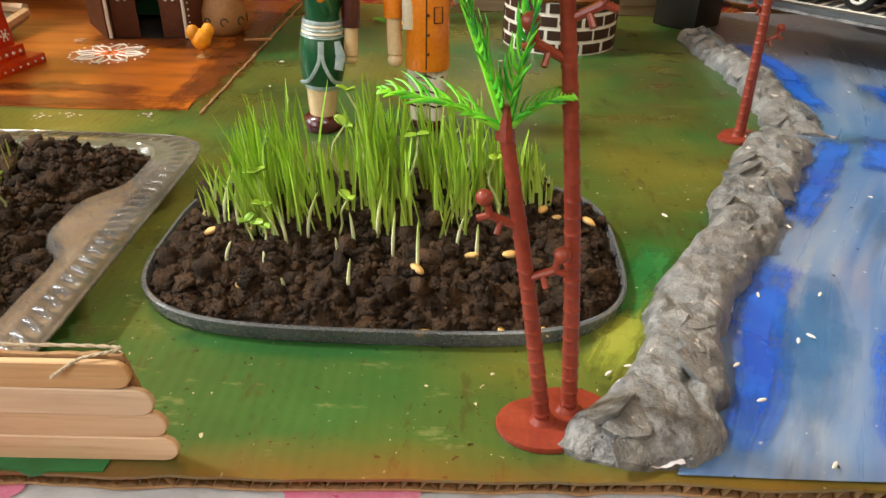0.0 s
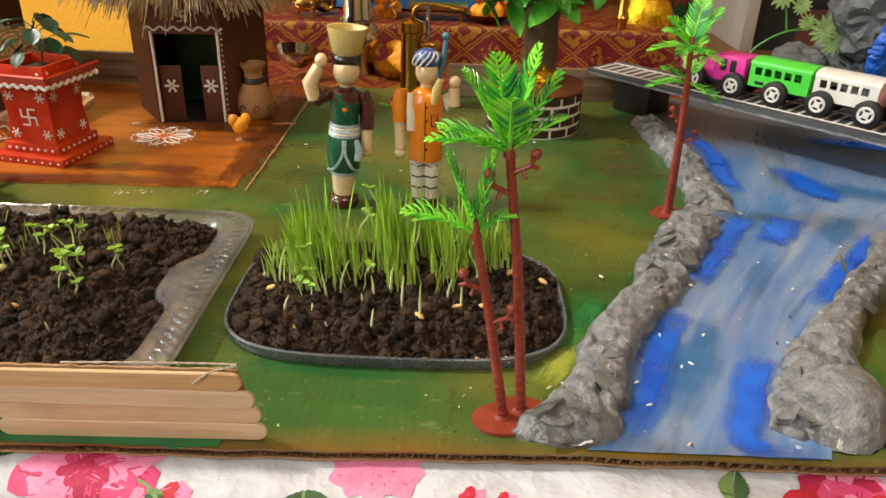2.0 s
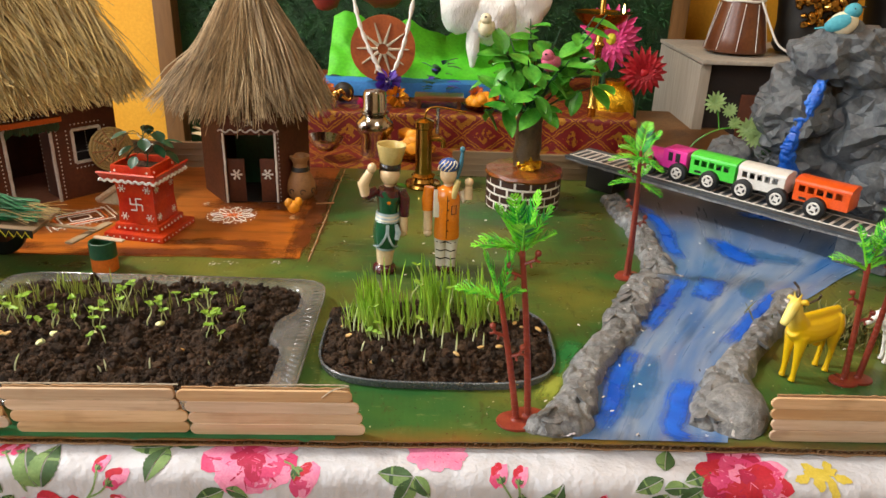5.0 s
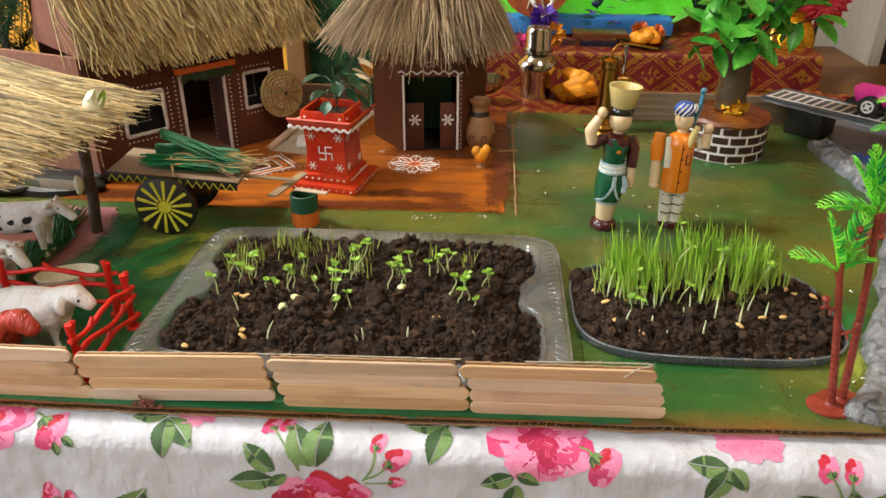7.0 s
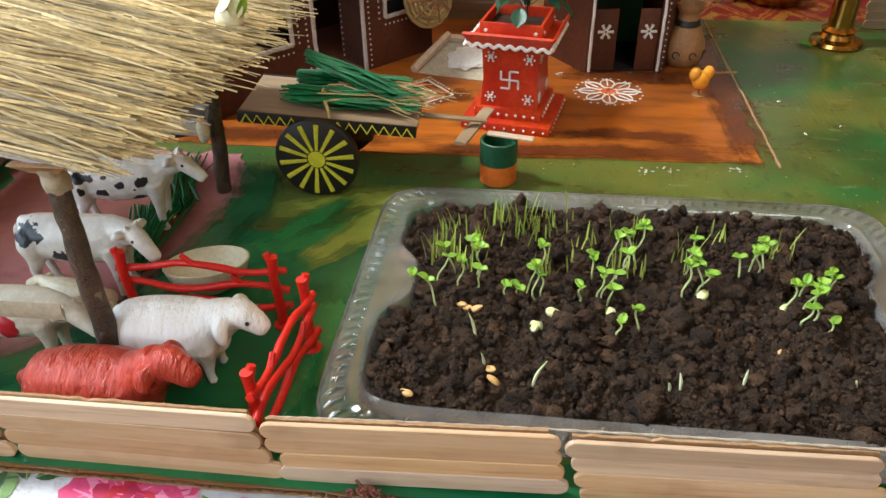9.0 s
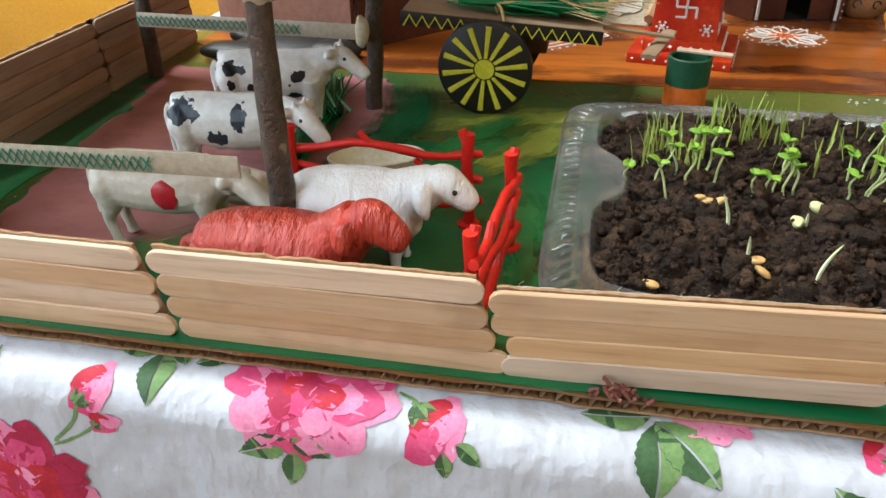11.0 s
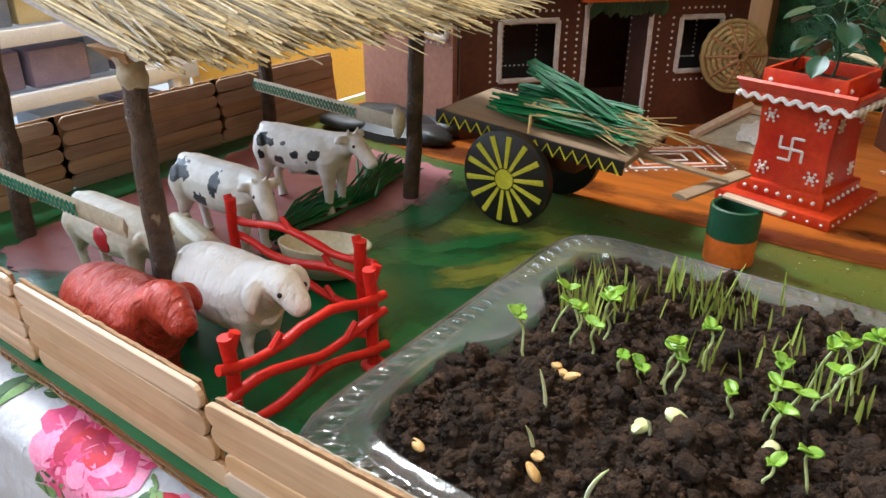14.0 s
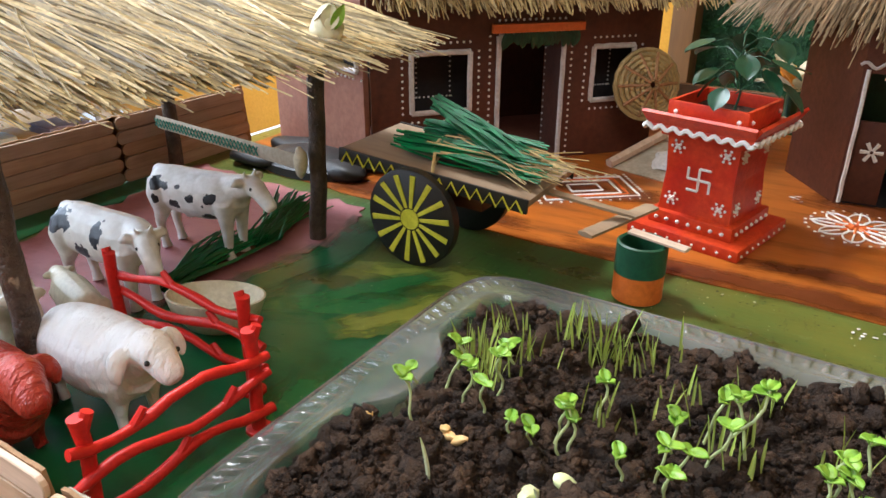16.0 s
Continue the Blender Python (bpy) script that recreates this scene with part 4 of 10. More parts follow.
for k, (pth, hw, m) in enumerate((
        (((-0.515, 0.318), (-0.470, 0.348), (-0.425, 0.372), (-0.385, 0.388)), (0.008, 0.013, 0.014, 0.008), M_GSTROKE),
        (((-0.505, 0.375), (-0.455, 0.392), (-0.400, 0.408)), (0.006, 0.010, 0.008), M_YSTROKE),
        (((-0.438, 0.215), (-0.440, 0.260), (-0.452, 0.310)), (0.009, 0.012, 0.010), M_GSTROKE),
        (((-0.548, 0.262), (-0.530, 0.320), (-0.516, 0.380), (-0.528, 0.440)), (0.008, 0.012, 0.013, 0.010), M_DSTROKE),
        (((-0.625, 0.208), (-0.585, 0.232), (-0.550, 0.268)), (0.008, 0.011, 0.008), M_DSTROKE),
        (((-0.470, 0.322), (-0.448, 0.352), (-0.425, 0.392)), (0.006, 0.010, 0.007), M_YSTROKE),
        (((-0.492, 0.336), (-0.476, 0.366), (-0.452, 0.400)), (0.004, 0.007, 0.005), M_GSTROKE),
        (((0.006, 0.232), (0.020, 0.262), (0.036, 0.292)), (0.006, 0.008, 0.006), M_YSTROKE),
        (((0.018, 0.262), (0.028, 0.292), (0.044, 0.318)), (0.005, 0.008, 0.005), M_GSTROKE))):
    brush_stroke("green_stroke", pth, hw, 61.0 + 4.1 * k, m, board, {M_GSTROKE: "fresh green brush stroke", M_DSTROKE: "deep green brush stroke"}.get(m, "yellow-green brush stroke"), 0.0010 + 0.00005 * k)


for k, (pth, hw) in enumerate((
        (((-0.204, 0.455), (-0.203, 0.530), (-0.204, 0.620), (-0.206, 0.745)), (0.009, 0.013, 0.012, 0.013)),
        (((-0.195, 0.470), (-0.270, 0.469), (-0.340, 0.466), (-0.430, 0.464)), (0.008, 0.009, 0.008, 0.006)),
        (((-0.345, 0.487), (-0.290, 0.496), (-0.225, 0.490)), (0.005, 0.008, 0.006)),
        (((-0.330, 0.610), (-0.270, 0.600), (-0.215, 0.604)), (0.010, 0.014, 0.012)),
        (((-0.600, 0.470), (-0.530, 0.476), (-0.440, 0.472)), (0.008, 0.010, 0.006)),
        (((-0.480, 0.560), (-0.430, 0.545), (-0.395, 0.560)), (0.006, 0.010, 0.008)))):
    brush_stroke("brown_stroke", pth, hw, 121.0 + 3.7 * k, M_BSTROKE, board, "dark red-brown brush stroke", 0.00105 + 0.00005 * k)


def bank(left, right, heights, seed, label, n=240, segs=46):
    """A flat, ragged ridge of wet paper pulp between a left and a right rim, with torn layers stuck on."""
    bm = BM()
    lf, rt = bez([(*p, 0) for p in left], n), bez([(*p, 0) for p in right], n)
    hs = bez([(h, 0, 0) for h in heights], n)
    o = Vector((seed, seed * 0.7, 0))
    rings = []
    for i in range(n):
        t = i / (n - 1)
        d = (rt[i] - lf[i]).normalized()
        end = min(1.0, 0.30 + 12 * min(t, 1 - t))
        rag = [0.0036 * wob(p.x, p.y, 85, seed + k) + 0.0018 * wob(p.x, p.y, 230, seed + k) + 0.0030 * max(0.0, wob(p.x, p.y, 45, seed + k + 5)) for k, p in ((0, lf[i]), (3, rt[i]))]
        a, b = lf[i] - d * rag[0], rt[i] + d * rag[1]
        ring = [bm.verts.new((a.x, a.y, 0.0))]
        for k in range(segs):
            u = k / (segs - 1)
            e = abs(2 * u - 1)
            q = a.lerp(b, u)
            w = q + noise.noise_vector(q * 50 + o) * 0.008
            fold = 1 - 2 * abs(noise.noise(w * 38 + o))
            crease = max(0.0, 0.16 - abs(noise.noise(w * 30 + o * 3))) / 0.16
            z = hs[i].x * end * (1 - e ** 5) ** 0.7 * (1 + 0.25 * (2 * u - 1) * wob(t * 9, seed, 1))
            soft = min(1.0, (1 - e) * 6 + 0.35)
            ridge = 1 - 2 * abs(noise.noise(w * 85 + o * 2))
            slab_step = math.floor(3.2 * noise.noise(w * 24 + o * 4)) / 3.2
            z += soft * (0.0011 * fold * end + 0.0010 * slab_step + 0.0009 * ridge * end + 0.0010 * noise.fractal(q * 210 + o, 0.8, 2.0, 4) - 0.0028 * crease)
            z += 0.0014 + 0.0012 * wob(q.x, q.y, 120, seed)
            q.z = max(z, 0.0011)
            ring.append(bm.verts.new(q))
        ring.append(bm.verts.new((b.x, b.y, 0.0)))
        rings.append(ring)
    for r0, r1 in zip(rings, rings[1:]):
        for k in range(segs + 1):
            bm.faces.new((r0[k], r0[k + 1], r1[k + 1], r1[k]))
    bm.faces.new(rings[0])
    bm.faces.new(rings[-1])
    pick = random.Random(int(seed * 10))
    layers = []
    for k in range(n // 14):
        i, c = pick.randrange(6, n - 6), pick.randrange(4, segs - 3)
        p, u = rings[i][c].co.copy(), c / (segs - 1)
        side = (rings[i][-1].co - rings[i][0].co).normalized()
        up = (Vector((0, 0, 1)) + side * (1.1 * (2 * u - 1)) + Vector((pick.gauss(0, 0.08), pick.gauss(0, 0.08), 0))).normalized()
        e1 = up.orthogonal().normalized()
        e2 = up.cross(e1)
        m = pick.randrange(7, 11)
        r, turn, long = pick.uniform(0.0050, 0.0090), pick.uniform(0, math.tau), pick.uniform(1.0, 1.6)
        top, low, sheet_bm = [], [], BM()
        for j in range(m):
            a = turn + j * math.tau / m
            rr = r * pick.uniform(0.65, 1.15)
            v = p + (e1 * math.cos(a - turn) * long + e2 * math.sin(a - turn)) * rr + up * (0.0004 + 0.0004 * pick.random())
            v.z = max(v.z, 0.0012)
            top.append(sheet_bm.verts.new(v))
            low.append(sheet_bm.verts.new(Vector((v.x, v.y, max(v.z - 0.0030, 0.0004))) + (p - v) * 0.12))
        crown = sheet_bm.verts.new(p + up * (0.0007 + 0.0008 * pick.random()))
        for j in range(m):
            j2 = (j + 1) % m
            sheet_bm.faces.new((top[j], top[j2], crown))
            sheet_bm.faces.new((low[j], low[j2], top[j2], top[j]))
        layers.append(sheet_bm)
    ridge = single("river_bank", bm, M_RIVERROCK, label, "river bank", "river banks")
    for sheet_bm in layers:
        part("paper_layer", sheet_bm, M_RIVERROCK, ridge)


bank([(-0.012, 0.204), (-0.001, 0.215), (0.011, 0.229), (0.021, 0.247), (0.029, 0.277), (0.057, 0.318), (0.074, 0.360), (0.098, 0.405), (0.117, 0.445)],
     [(-0.005, 0.1995), (0.018, 0.1965), (0.034, 0.207), (0.045, 0.244), (0.059, 0.275), (0.086, 0.318), (0.104, 0.350), (0.124, 0.388), (0.148, 0.432)],
     (0.003, 0.0065, 0.0085, 0.0085, 0.0095, 0.0085, 0.0085, 0.0095, 0.0085), 2.0, "grey painted papier-mache bank beside the river")
bank([(0.128, 0.452), (0.134, 0.486), (0.136, 0.550), (0.130, 0.610), (0.130, 0.665)], [(0.164, 0.444), (0.160, 0.486), (0.161, 0.556), (0.156, 0.612), (0.150, 0.668)],
     (0.003, 0.008, 0.009, 0.008, 0.008), 5.0, "short grey papier-mache bank behind a crack", 150)
bank([(0.101, 0.212), (0.104, 0.226), (0.116, 0.247), (0.133, 0.277), (0.156, 0.302), (0.193, 0.344), (0.226, 0.388), (0.254, 0.419)],
     [(0.112, 0.205), (0.135, 0.222), (0.147, 0.244), (0.162, 0.268), (0.182, 0.300), (0.213, 0.336), (0.244, 0.384), (0.262, 0.412)],
     (0.004, 0.006, 0.008, 0.010, 0.010, 0.009, 0.009, 0.007), 9.0, "wide grey papier-mache bank with white cracks")
bm = BM()
bmesh.ops.create_icosphere(bm, subdivisions=5, radius=1.0)
for v in bm.verts:
    d = v.co.copy()
    p = Vector((0.1335 + d.x * 0.0230 + 0.3 * d.y * 0.024, 0.2245 + d.y * 0.0245, d.z * 0.0160 + 0.30 * d.y * 0.012))
    flat = noise.noise(p * 32 + Vector((4, 1, 0)))
    v.co = p + d * (0.0030 * flat + 0.0012 * (1 - 2 * abs(noise.noise(p * 60))) + 0.0006 * noise.fractal(p * 240, 0.8, 2.0, 3))
    v.co.z = max(v.co.z, 0.0003)
single("river_boulder", bm, M_RIVERROCK, "smooth grey papier-mache mound at the river's mouth", "mound", "river banks")
bm = BM()
sheet(bm, lambda u, v: Vector((-0.006 + 0.016 * u, 0.1985 + 0.002 * (1 - u) + 0.008 * v, 0.0018 + 0.0012 * math.sin(u * 9) * v + 0.001 * wob(u * 5, v * 5, 1))), 12, 6)
single("paper_scrap", bm, M_PAPER, "torn white paper peeking out under the bank", "paper")
bm = BM()
sheet(bm, lambda u, v: Vector((0.008 + 0.014 * u, 0.1965 + 0.007 * v, 0.0024 + 0.0012 * math.sin(u * 7 + 1) + 0.001 * wob(u * 5, v * 5, 4))), 12, 6)
single("paper_scrap", bm, M_PAPER, "torn white paper peeking out under the bank", "paper")

# ---- fences of ice-cream sticks ----


def stick(length, width=0.0083, thick=0.002):
    """A flat wooden stick with round ends; it lies along x, its foot at z = 0."""
    bm = BM()
    prof = []
    for k in range(9):
        a = math.pi / 2 - math.pi * k / 8
        prof.append((length / 2 - width / 2 + width / 2 * math.cos(a), width / 2 + width / 2 * math.sin(a)))
    prof += [(-x, z) for x, z in reversed(prof)]
    c = 0.0003
    rings = []
    for y, k in ((-thick / 2, c), (-thick / 2 + c, 0.0), (thick / 2 - c, 0.0), (thick / 2, c)):
        rings.append([bm.verts.new((x * (1 - 2 * k / length), y, width / 2 + (z - width / 2) * (1 - 2 * k / width))) for x, z in prof])
    bm.faces.new(rings[0])
    bm.faces.new(rings[-1])
    for f, b in zip(rings, rings[1:]):
        for i in range(len(f)):
            j = (i + 1) % len(f)
            bm.faces.new((f[i], f[j], b[j], b[i]))
    return bm


def fence_panel(m, material, label, seed, length=0.109, rows=4, group="stick fence panels", pitch=0.0082, shear=0.0006, over=-0.003):
    q = random.Random(seed)
    t = thing("fence_panel", m, label, "fence", group)
    for r in range(rows):
        ob = part("stick", stick(length + q.uniform(-0.002, 0.002)), material, t, "", False)
        ob.matrix_basis = pose(q.uniform(-0.0016, 0.0016) + shear * ((rows - 1) / 2 - r), q.uniform(-0.0004, 0.0004), r * pitch + 0.0004, q.uniform(-2, 2), q.uniform(-0.35, 0.35), 0)
    bm = BM()
    sh = shear * (rows - 1) / 2
    pts = [(-length / 2 - over + sh, 0.001), (length / 2 + over + 0.002 + sh, 0.001)]
    top = [(length / 2 + over - sh - (length + 2 * over + 0.001) * k / 30, rows * pitch + 0.0010 + 0.0012 * wob(k * 0.7, seed, 1)) for k in range(31)]
    v0 = [bm.verts.new((x, 0.0014, z)) for x, z in pts + top]
    v1 = [bm.verts.new((x, 0.0026, z)) for x, z in pts + top]
    bm.faces.new(v0)
    bm.faces.new(v1)
    for i in range(len(v0)):
        j = (i + 1) % len(v0)
        bm.faces.new((v0[i], v0[j], v1[j], v1[i]))
    part("backing", bm, M_CARD, t, "torn cardboard backing strip", False)
    return t


for i, x in enumerate((-0.1685, -0.2760, -0.3855, -0.4945, -0.6030, -0.6920)):
    fence_panel(pose(x, (0.1928, 0.1910, 0.1893, 0.1876, 0.1874, 0.1874)[i], (0, 0, 0.001, 0, 0, 0)[i], 0, (0, -0.4, -1.8, 0, 0, 0)[i], (1.3, 1.4, 1.0, 0.1, -0.1, 0.0)[i]), M_STICK, "low front fence of four pale wooden ice-cream sticks", 20 + i, 0.107 if i < 5 else 0.07,
                pitch=(0.0082, 0.0081, 0.0076, 0.0083, 0.0082, 0.0082)[i], shear=0.0018)
fence_panel(pose(0.200, 0.200, 0.0, 0, 0, 0.5), M_STICK, "low fence of four pale sticks beside the river", 31, 0.108)
fence_panel(pose(0.308, 0.200, 0.0, 0, 0, -0.4), M_STICK, "low fence of four pale sticks beside the river", 32, 0.108)
for i, y in enumerate((0.232, 0.341, 0.450)):
    fence_panel(pose(-0.702, y, 0.0, 0, 0, 90), M_STICK_Y, "side fence of five tan ice-cream sticks", 40 + i, 0.108, 5, pitch=0.0086, over=0.0018)
for i, (x, n) in enumerate(((-0.42, 2), (0.005, 3), (0.108, 4))):
    fence_panel(pose(x, 0.742 - 0.004 * i, 0.0, 0, 0, rnd.uniform(-1, 1)), M_PLANK, "weathered back fence of flat wooden sticks", 50 + i, 0.112, 4)


def twine(pts, label, r=0.00032, seed=3):
    """A frayed string: two twisted strands and a few loose fibres."""
    q = random.Random(seed)
    t = thing("jute_string", pose(0, 0, 0), label, "string", "jute strings")
    c = bez(pts, 90)
    for k in range(2):
        bm = BM()
        tube(bm, [p + Vector((0, math.cos(i * 0.9 + k * math.pi), math.sin(i * 0.9 + k * math.pi))) * r * 0.7 for i, p in enumerate(c)], r, 6)
        part("strand", bm, M_TWINE, t)
    bm = BM()
    for k in range(14):
        i = q.randrange(len(c) - 1)
        d = Vector((q.gauss(0, 1), q.gauss(0, 1), abs(q.gauss(0, 1)))).normalized()
        tube(bm, [c[i], c[i] + d * 0.0012, c[i] + d * 0.002 + Vector((0.001, 0, 0))], 0.0001, 3, caps=False)
    tagged(part("loose_fibre", bm, M_TWINE, t), kind="stuff")


twine([(-0.440, 0.1915, 0.0300), (-0.40, 0.1925, 0.0312), (-0.345, 0.1930, 0.0330), (-0.285, 0.1940, 0.0338), (-0.225, 0.1945, 0.0345)], "frayed grey string lying along the fence top")
twine([(-0.190, 0.1950, 0.0345), (-0.150, 0.1965, 0.0350), (-0.122, 0.1965, 0.0352), (-0.130, 0.1925, 0.0345), (-0.137, 0.1905, 0.0300)], "frayed string looped over the fence end", seed=5)
bm = BM()
q = random.Random(71)
for k in range(16):
    c = Vector((-0.404 + q.gauss(0, 0.004), 0.1830 + q.gauss(0, 0.0012), 0.0012 + abs(q.gauss(0, 0.0012))))
    a = q.uniform(0, math.tau)
    pts = [c + Vector((0.006 * (j / 5 - 0.5) * math.cos(a + j * 0.4), 0.003 * (j / 5 - 0.5) * math.sin(a), 0.0012 * math.sin(j * 1.3 + k))) for j in range(6)]
    tube(bm, pts, 0.0007, 5)
single("dry_scrap", bm, mat("red_brown_fibre", "#6a3a30", "#84503f", "#43221b", rough=0.8, big=200, fine=700, bump=0.5), "tangle of red-brown fibre on the board edge", "scrap")

# ---- the two seed trays ----


def superell(cx, cy, a, b, n, k):
    out = []
    for i in range(k):
        t = i * math.tau / k
        c, s = math.cos(t), math.sin(t)
        w = (abs(c / a) ** n + abs(s / b) ** n) ** (-1 / n)
        out.append(Vector((cx + c * w, cy + s * w)))
    # even steps along the outline
    ln = [0.0]
    for i in range(k):
        ln.append(ln[-1] + (out[(i + 1) % k] - out[i]).length)
    even, j = [], 0
    for i in range(k):
        d = ln[-1] * i / k
        while ln[j + 1] < d:
            j += 1
        p = out[j].lerp(out[(j + 1) % k], (d - ln[j]) / (ln[j + 1] - ln[j]))
        even.append((p.x, p.y))
    return even


T1 = (-0.2955, 0.2935, 0.1345, 0.0945)


def tray_notch(x, y, k):
    """The rim's round thumb tabs, which reach into the soil on both short sides."""
    d = 0.0125 * k * math.exp(-((y - 0.298) / 0.023) ** 4)
    return x - math.copysign(d, x - T1[0]), y


def tray_one():
    t = thing("plastic_tray", pose(0, 0, 0), "clear fluted plastic food tray full of soil", "tray")
    n = 1320
    bm = BM()
    rings = []
    # from the sunken floor up the wall, over the bead and the flat flange to the fluted skirt
    for grow, z, notch in ((-0.026, 0.0040, 0.6), (-0.0205, 0.0050, 1.0), (-0.0175, 0.0130, 1.0), (-0.0160, 0.0160, 1.0), (-0.0150, 0.0168, 1.0), (-0.0138, 0.0164, 0.95), (-0.0122, 0.0160, 0.5), (-0.0110, 0.0160, 0.0),
                           (-0.0100, 0.0160, 0.0), (-0.0092, 0.0158, 0.0), (-0.0080, 0.0157, 0.0), (-0.0060, 0.0155, 0.0), (-0.0035, 0.0152, 0.0), (-0.0018, 0.0150, 0.0), (-0.0006, 0.0146, 0.0), (0.0, 0.0140, 0.0), (0.0010, 0.0136, 0.0)):
        ring = []
        for i, (x, y) in enumerate(superell(T1[0], T1[1], T1[2] + grow, T1[3] + grow, 12.0, n)):
            if notch:
                x, y = tray_notch(x, y, notch)
            flute = 0.0
            if -0.0090 < grow < -0.0030:
                flute = 0.0016 * max(0.0, math.sin(i * math.tau / 10)) ** 0.5 - 0.0007
            zz = z + flute + 0.0007 * wob(x, y, 34) + 0.0003 * wob(x, y, 130, 5)
            ring.append(bm.verts.new((x, y, zz)))
        rings.append(ring)
    for r0, r1 in zip(rings, rings[1:]):
        for i in range(n):
            bm.faces.new((r0[i], r0[(i + 1) % n], r1[(i + 1) % n], r1[i]))
    bm.faces.new(rings[0])
    part("shell", bm, M_CLEAR, t)
    bm = BM()
    pts = superell(T1[0], T1[1], T1[2] + 0.0010, T1[3] + 0.0010, 12.0, 90)
    tube(bm, [(x, y, 0.0136) for x, y in pts] + [(*pts[0], 0.0136)], 0.0007, 6, caps=False)
    part("rolled_edge", bm, M_CLEAR, t, "rolled plastic edge")


tray_one()


def inside1(x, y):
    """How far in from the soil's rim of the first tray: 0 at the rim, 1 in the middle."""
    w = 0.030 * wob(x, y, 55, 7)
    a = abs((x - T1[0]) / 0.1195) + w
    b = abs((y - T1[1]) / 0.0790) + w
    nt = 0.105 * math.exp(-((y - 0.298) / 0.025) ** 4)
    return 1 - (max(a + nt * (a > 0.6), 0) ** 8 + b ** 8) ** (1 / 8)


def soil1(x, y):
    d = inside1(x, y)
    f = min(max(d / 0.22, 0.0), 1.0)
    return 0.0105 + 0.0095 * f ** 0.7 + 0.0055 * wob(x, y, 28, 2) * f + 0.0030 * wob(x, y, 75, 4) + 0.0012 * wob(x, y, 190, 6)


T2 = (-0.0660, 0.3065, 0.0880, 0.0605)


def inside2(x, y):
    a, b = abs((x - T2[0]) / 0.0850), abs((y - T2[1]) / 0.0575)
    return 1 - (a ** 3.6 + b ** 3.6) ** (1 / 3.6)


def soil2(x, y):
    d = inside2(x, y)
    f = min(max(d / 0.3, 0.0), 1.0)
    return 0.0052 + 0.0085 * f ** 0.8 + 0.0045 * wob(x, y, 30, 12) * f + 0.0026 * wob(x, y, 80, 14) + 0.0012 * wob(x, y, 190, 16)


def soil_bed(name, label, box4, inside, height, count, seed, floor_z):
    """A heap of earth: a lumpy sheet with crumbs and clods lying on it."""
    q = random.Random(seed)
    x0, x1, y0, y1 = box4
    bm = BM()
    nx, ny = int((x1 - x0) / 0.0013), int((y1 - y0) / 0.0013)
    g = {}
    for j in range(ny + 1):
        for i in range(nx + 1):
            x, y = x0 + (x1 - x0) * i / nx, y0 + (y1 - y0) * j / ny
            if inside(x, y) > -0.035:
                z = height(x, y)
                z += 0.0085 * abs(noise.noise(Vector((x * 105, y * 105, 1)))) + 0.0048 * abs(noise.noise(Vector((x * 240, y * 240, 2)))) + 0.0016 * noise.noise(Vector((x * 560, y * 560, 4))) - 0.0034
                g[i, j] = bm.verts.new((x, y, z if inside(x, y) > 0 else floor_z))
    for (i, j), v in g.items():
        if (i + 1, j) in g and (i, j + 1) in g and (i + 1, j + 1) in g:
            bm.faces.new((v, g[i + 1, j], g[i + 1, j + 1], g[i, j + 1]))
    made = 0
    proto = BM()
    bmesh.ops.create_icosphere(proto, subdivisions=2, radius=1.0)
    pv, pf = [v.co.copy() for v in proto.verts], [[v.index for v in f.verts] for f in proto.faces]
    proto.free()
    while made < count:
        x, y = q.uniform(x0, x1), q.uniform(y0, y1)
        if inside(x, y) < 0.005:
            continue
        made += 1
        r = 0.0005 + 0.0012 * q.random() ** 2.0 + (0.0032 * q.random() if q.random() < 0.06 else 0)
        z = height(x, y) + 0.0085 * abs(noise.noise(Vector((x * 105, y * 105, 1)))) + 0.0048 * abs(noise.noise(Vector((x * 240, y * 240, 2)))) - 0.0034 + r * q.uniform(-0.3, 0.6)
        sq = (q.uniform(0.7, 1.3), q.uniform(0.7, 1.3), q.uniform(0.6, 1.1))
        off = Vector((q.random() * 90, 0, 0))
        vs = []
        for c in pv:
            k = r * (1 + 0.9 * noise.noise(c * 1.1 + off) + 0.6 * noise.noise(c * 2.6 + off) + 0.45 * noise.noise(c * 6.0 + off))
            vs.append(bm.verts.new((x + c.x * sq[0] * k, y + c.y * sq[1] * k, z + c.z * sq[2] * k)))
        for f in pf:
            bm.faces.new([vs[a] for a in f])
    return single(name, bm, M_SOIL, label, "soil", kind="stuff", sharp=180)


soil_bed("soil", "dark crumbly potting soil heaped in the clear tray", (-0.420, -0.171, 0.210, 0.377), inside1, soil1, 12000, 3, 0.006)


def tray_two():
    t = thing("plastic_tray", pose(0, 0, 0), "low smoky grey plastic tray with rounded corners", "tray")
    bm = BM()
    n = 160
    rings = []
    for grow, z in ((-0.006, 0.0), (-0.001, 0.0003), (0.0, 0.003), (0.0004, 0.0062), (-0.0002, 0.0067), (-0.0010, 0.0066), (-0.0014, 0.0055), (-0.002, 0.002)):
        rings.append([bm.verts.new((x, y, z)) for x, y in superell(T2[0], T2[1], T2[2] + grow, T2[3] + grow, 3.6, n)])
    for r0, r1 in zip(rings, rings[1:]):
        for i in range(n):
            bm.faces.new((r0[i], r0[(i + 1) % n], r1[(i + 1) % n], r1[i]))
    part("wall", bm, M_CLEAR2, t)
    bm = BM()
    slab(bm, superell(T2[0], T2[1], T2[2] - 0.004, T2[3] - 0.004, 3.6, 80), 0.0004, 0.0016)
    part("base", bm, M_CLEAR2, t)


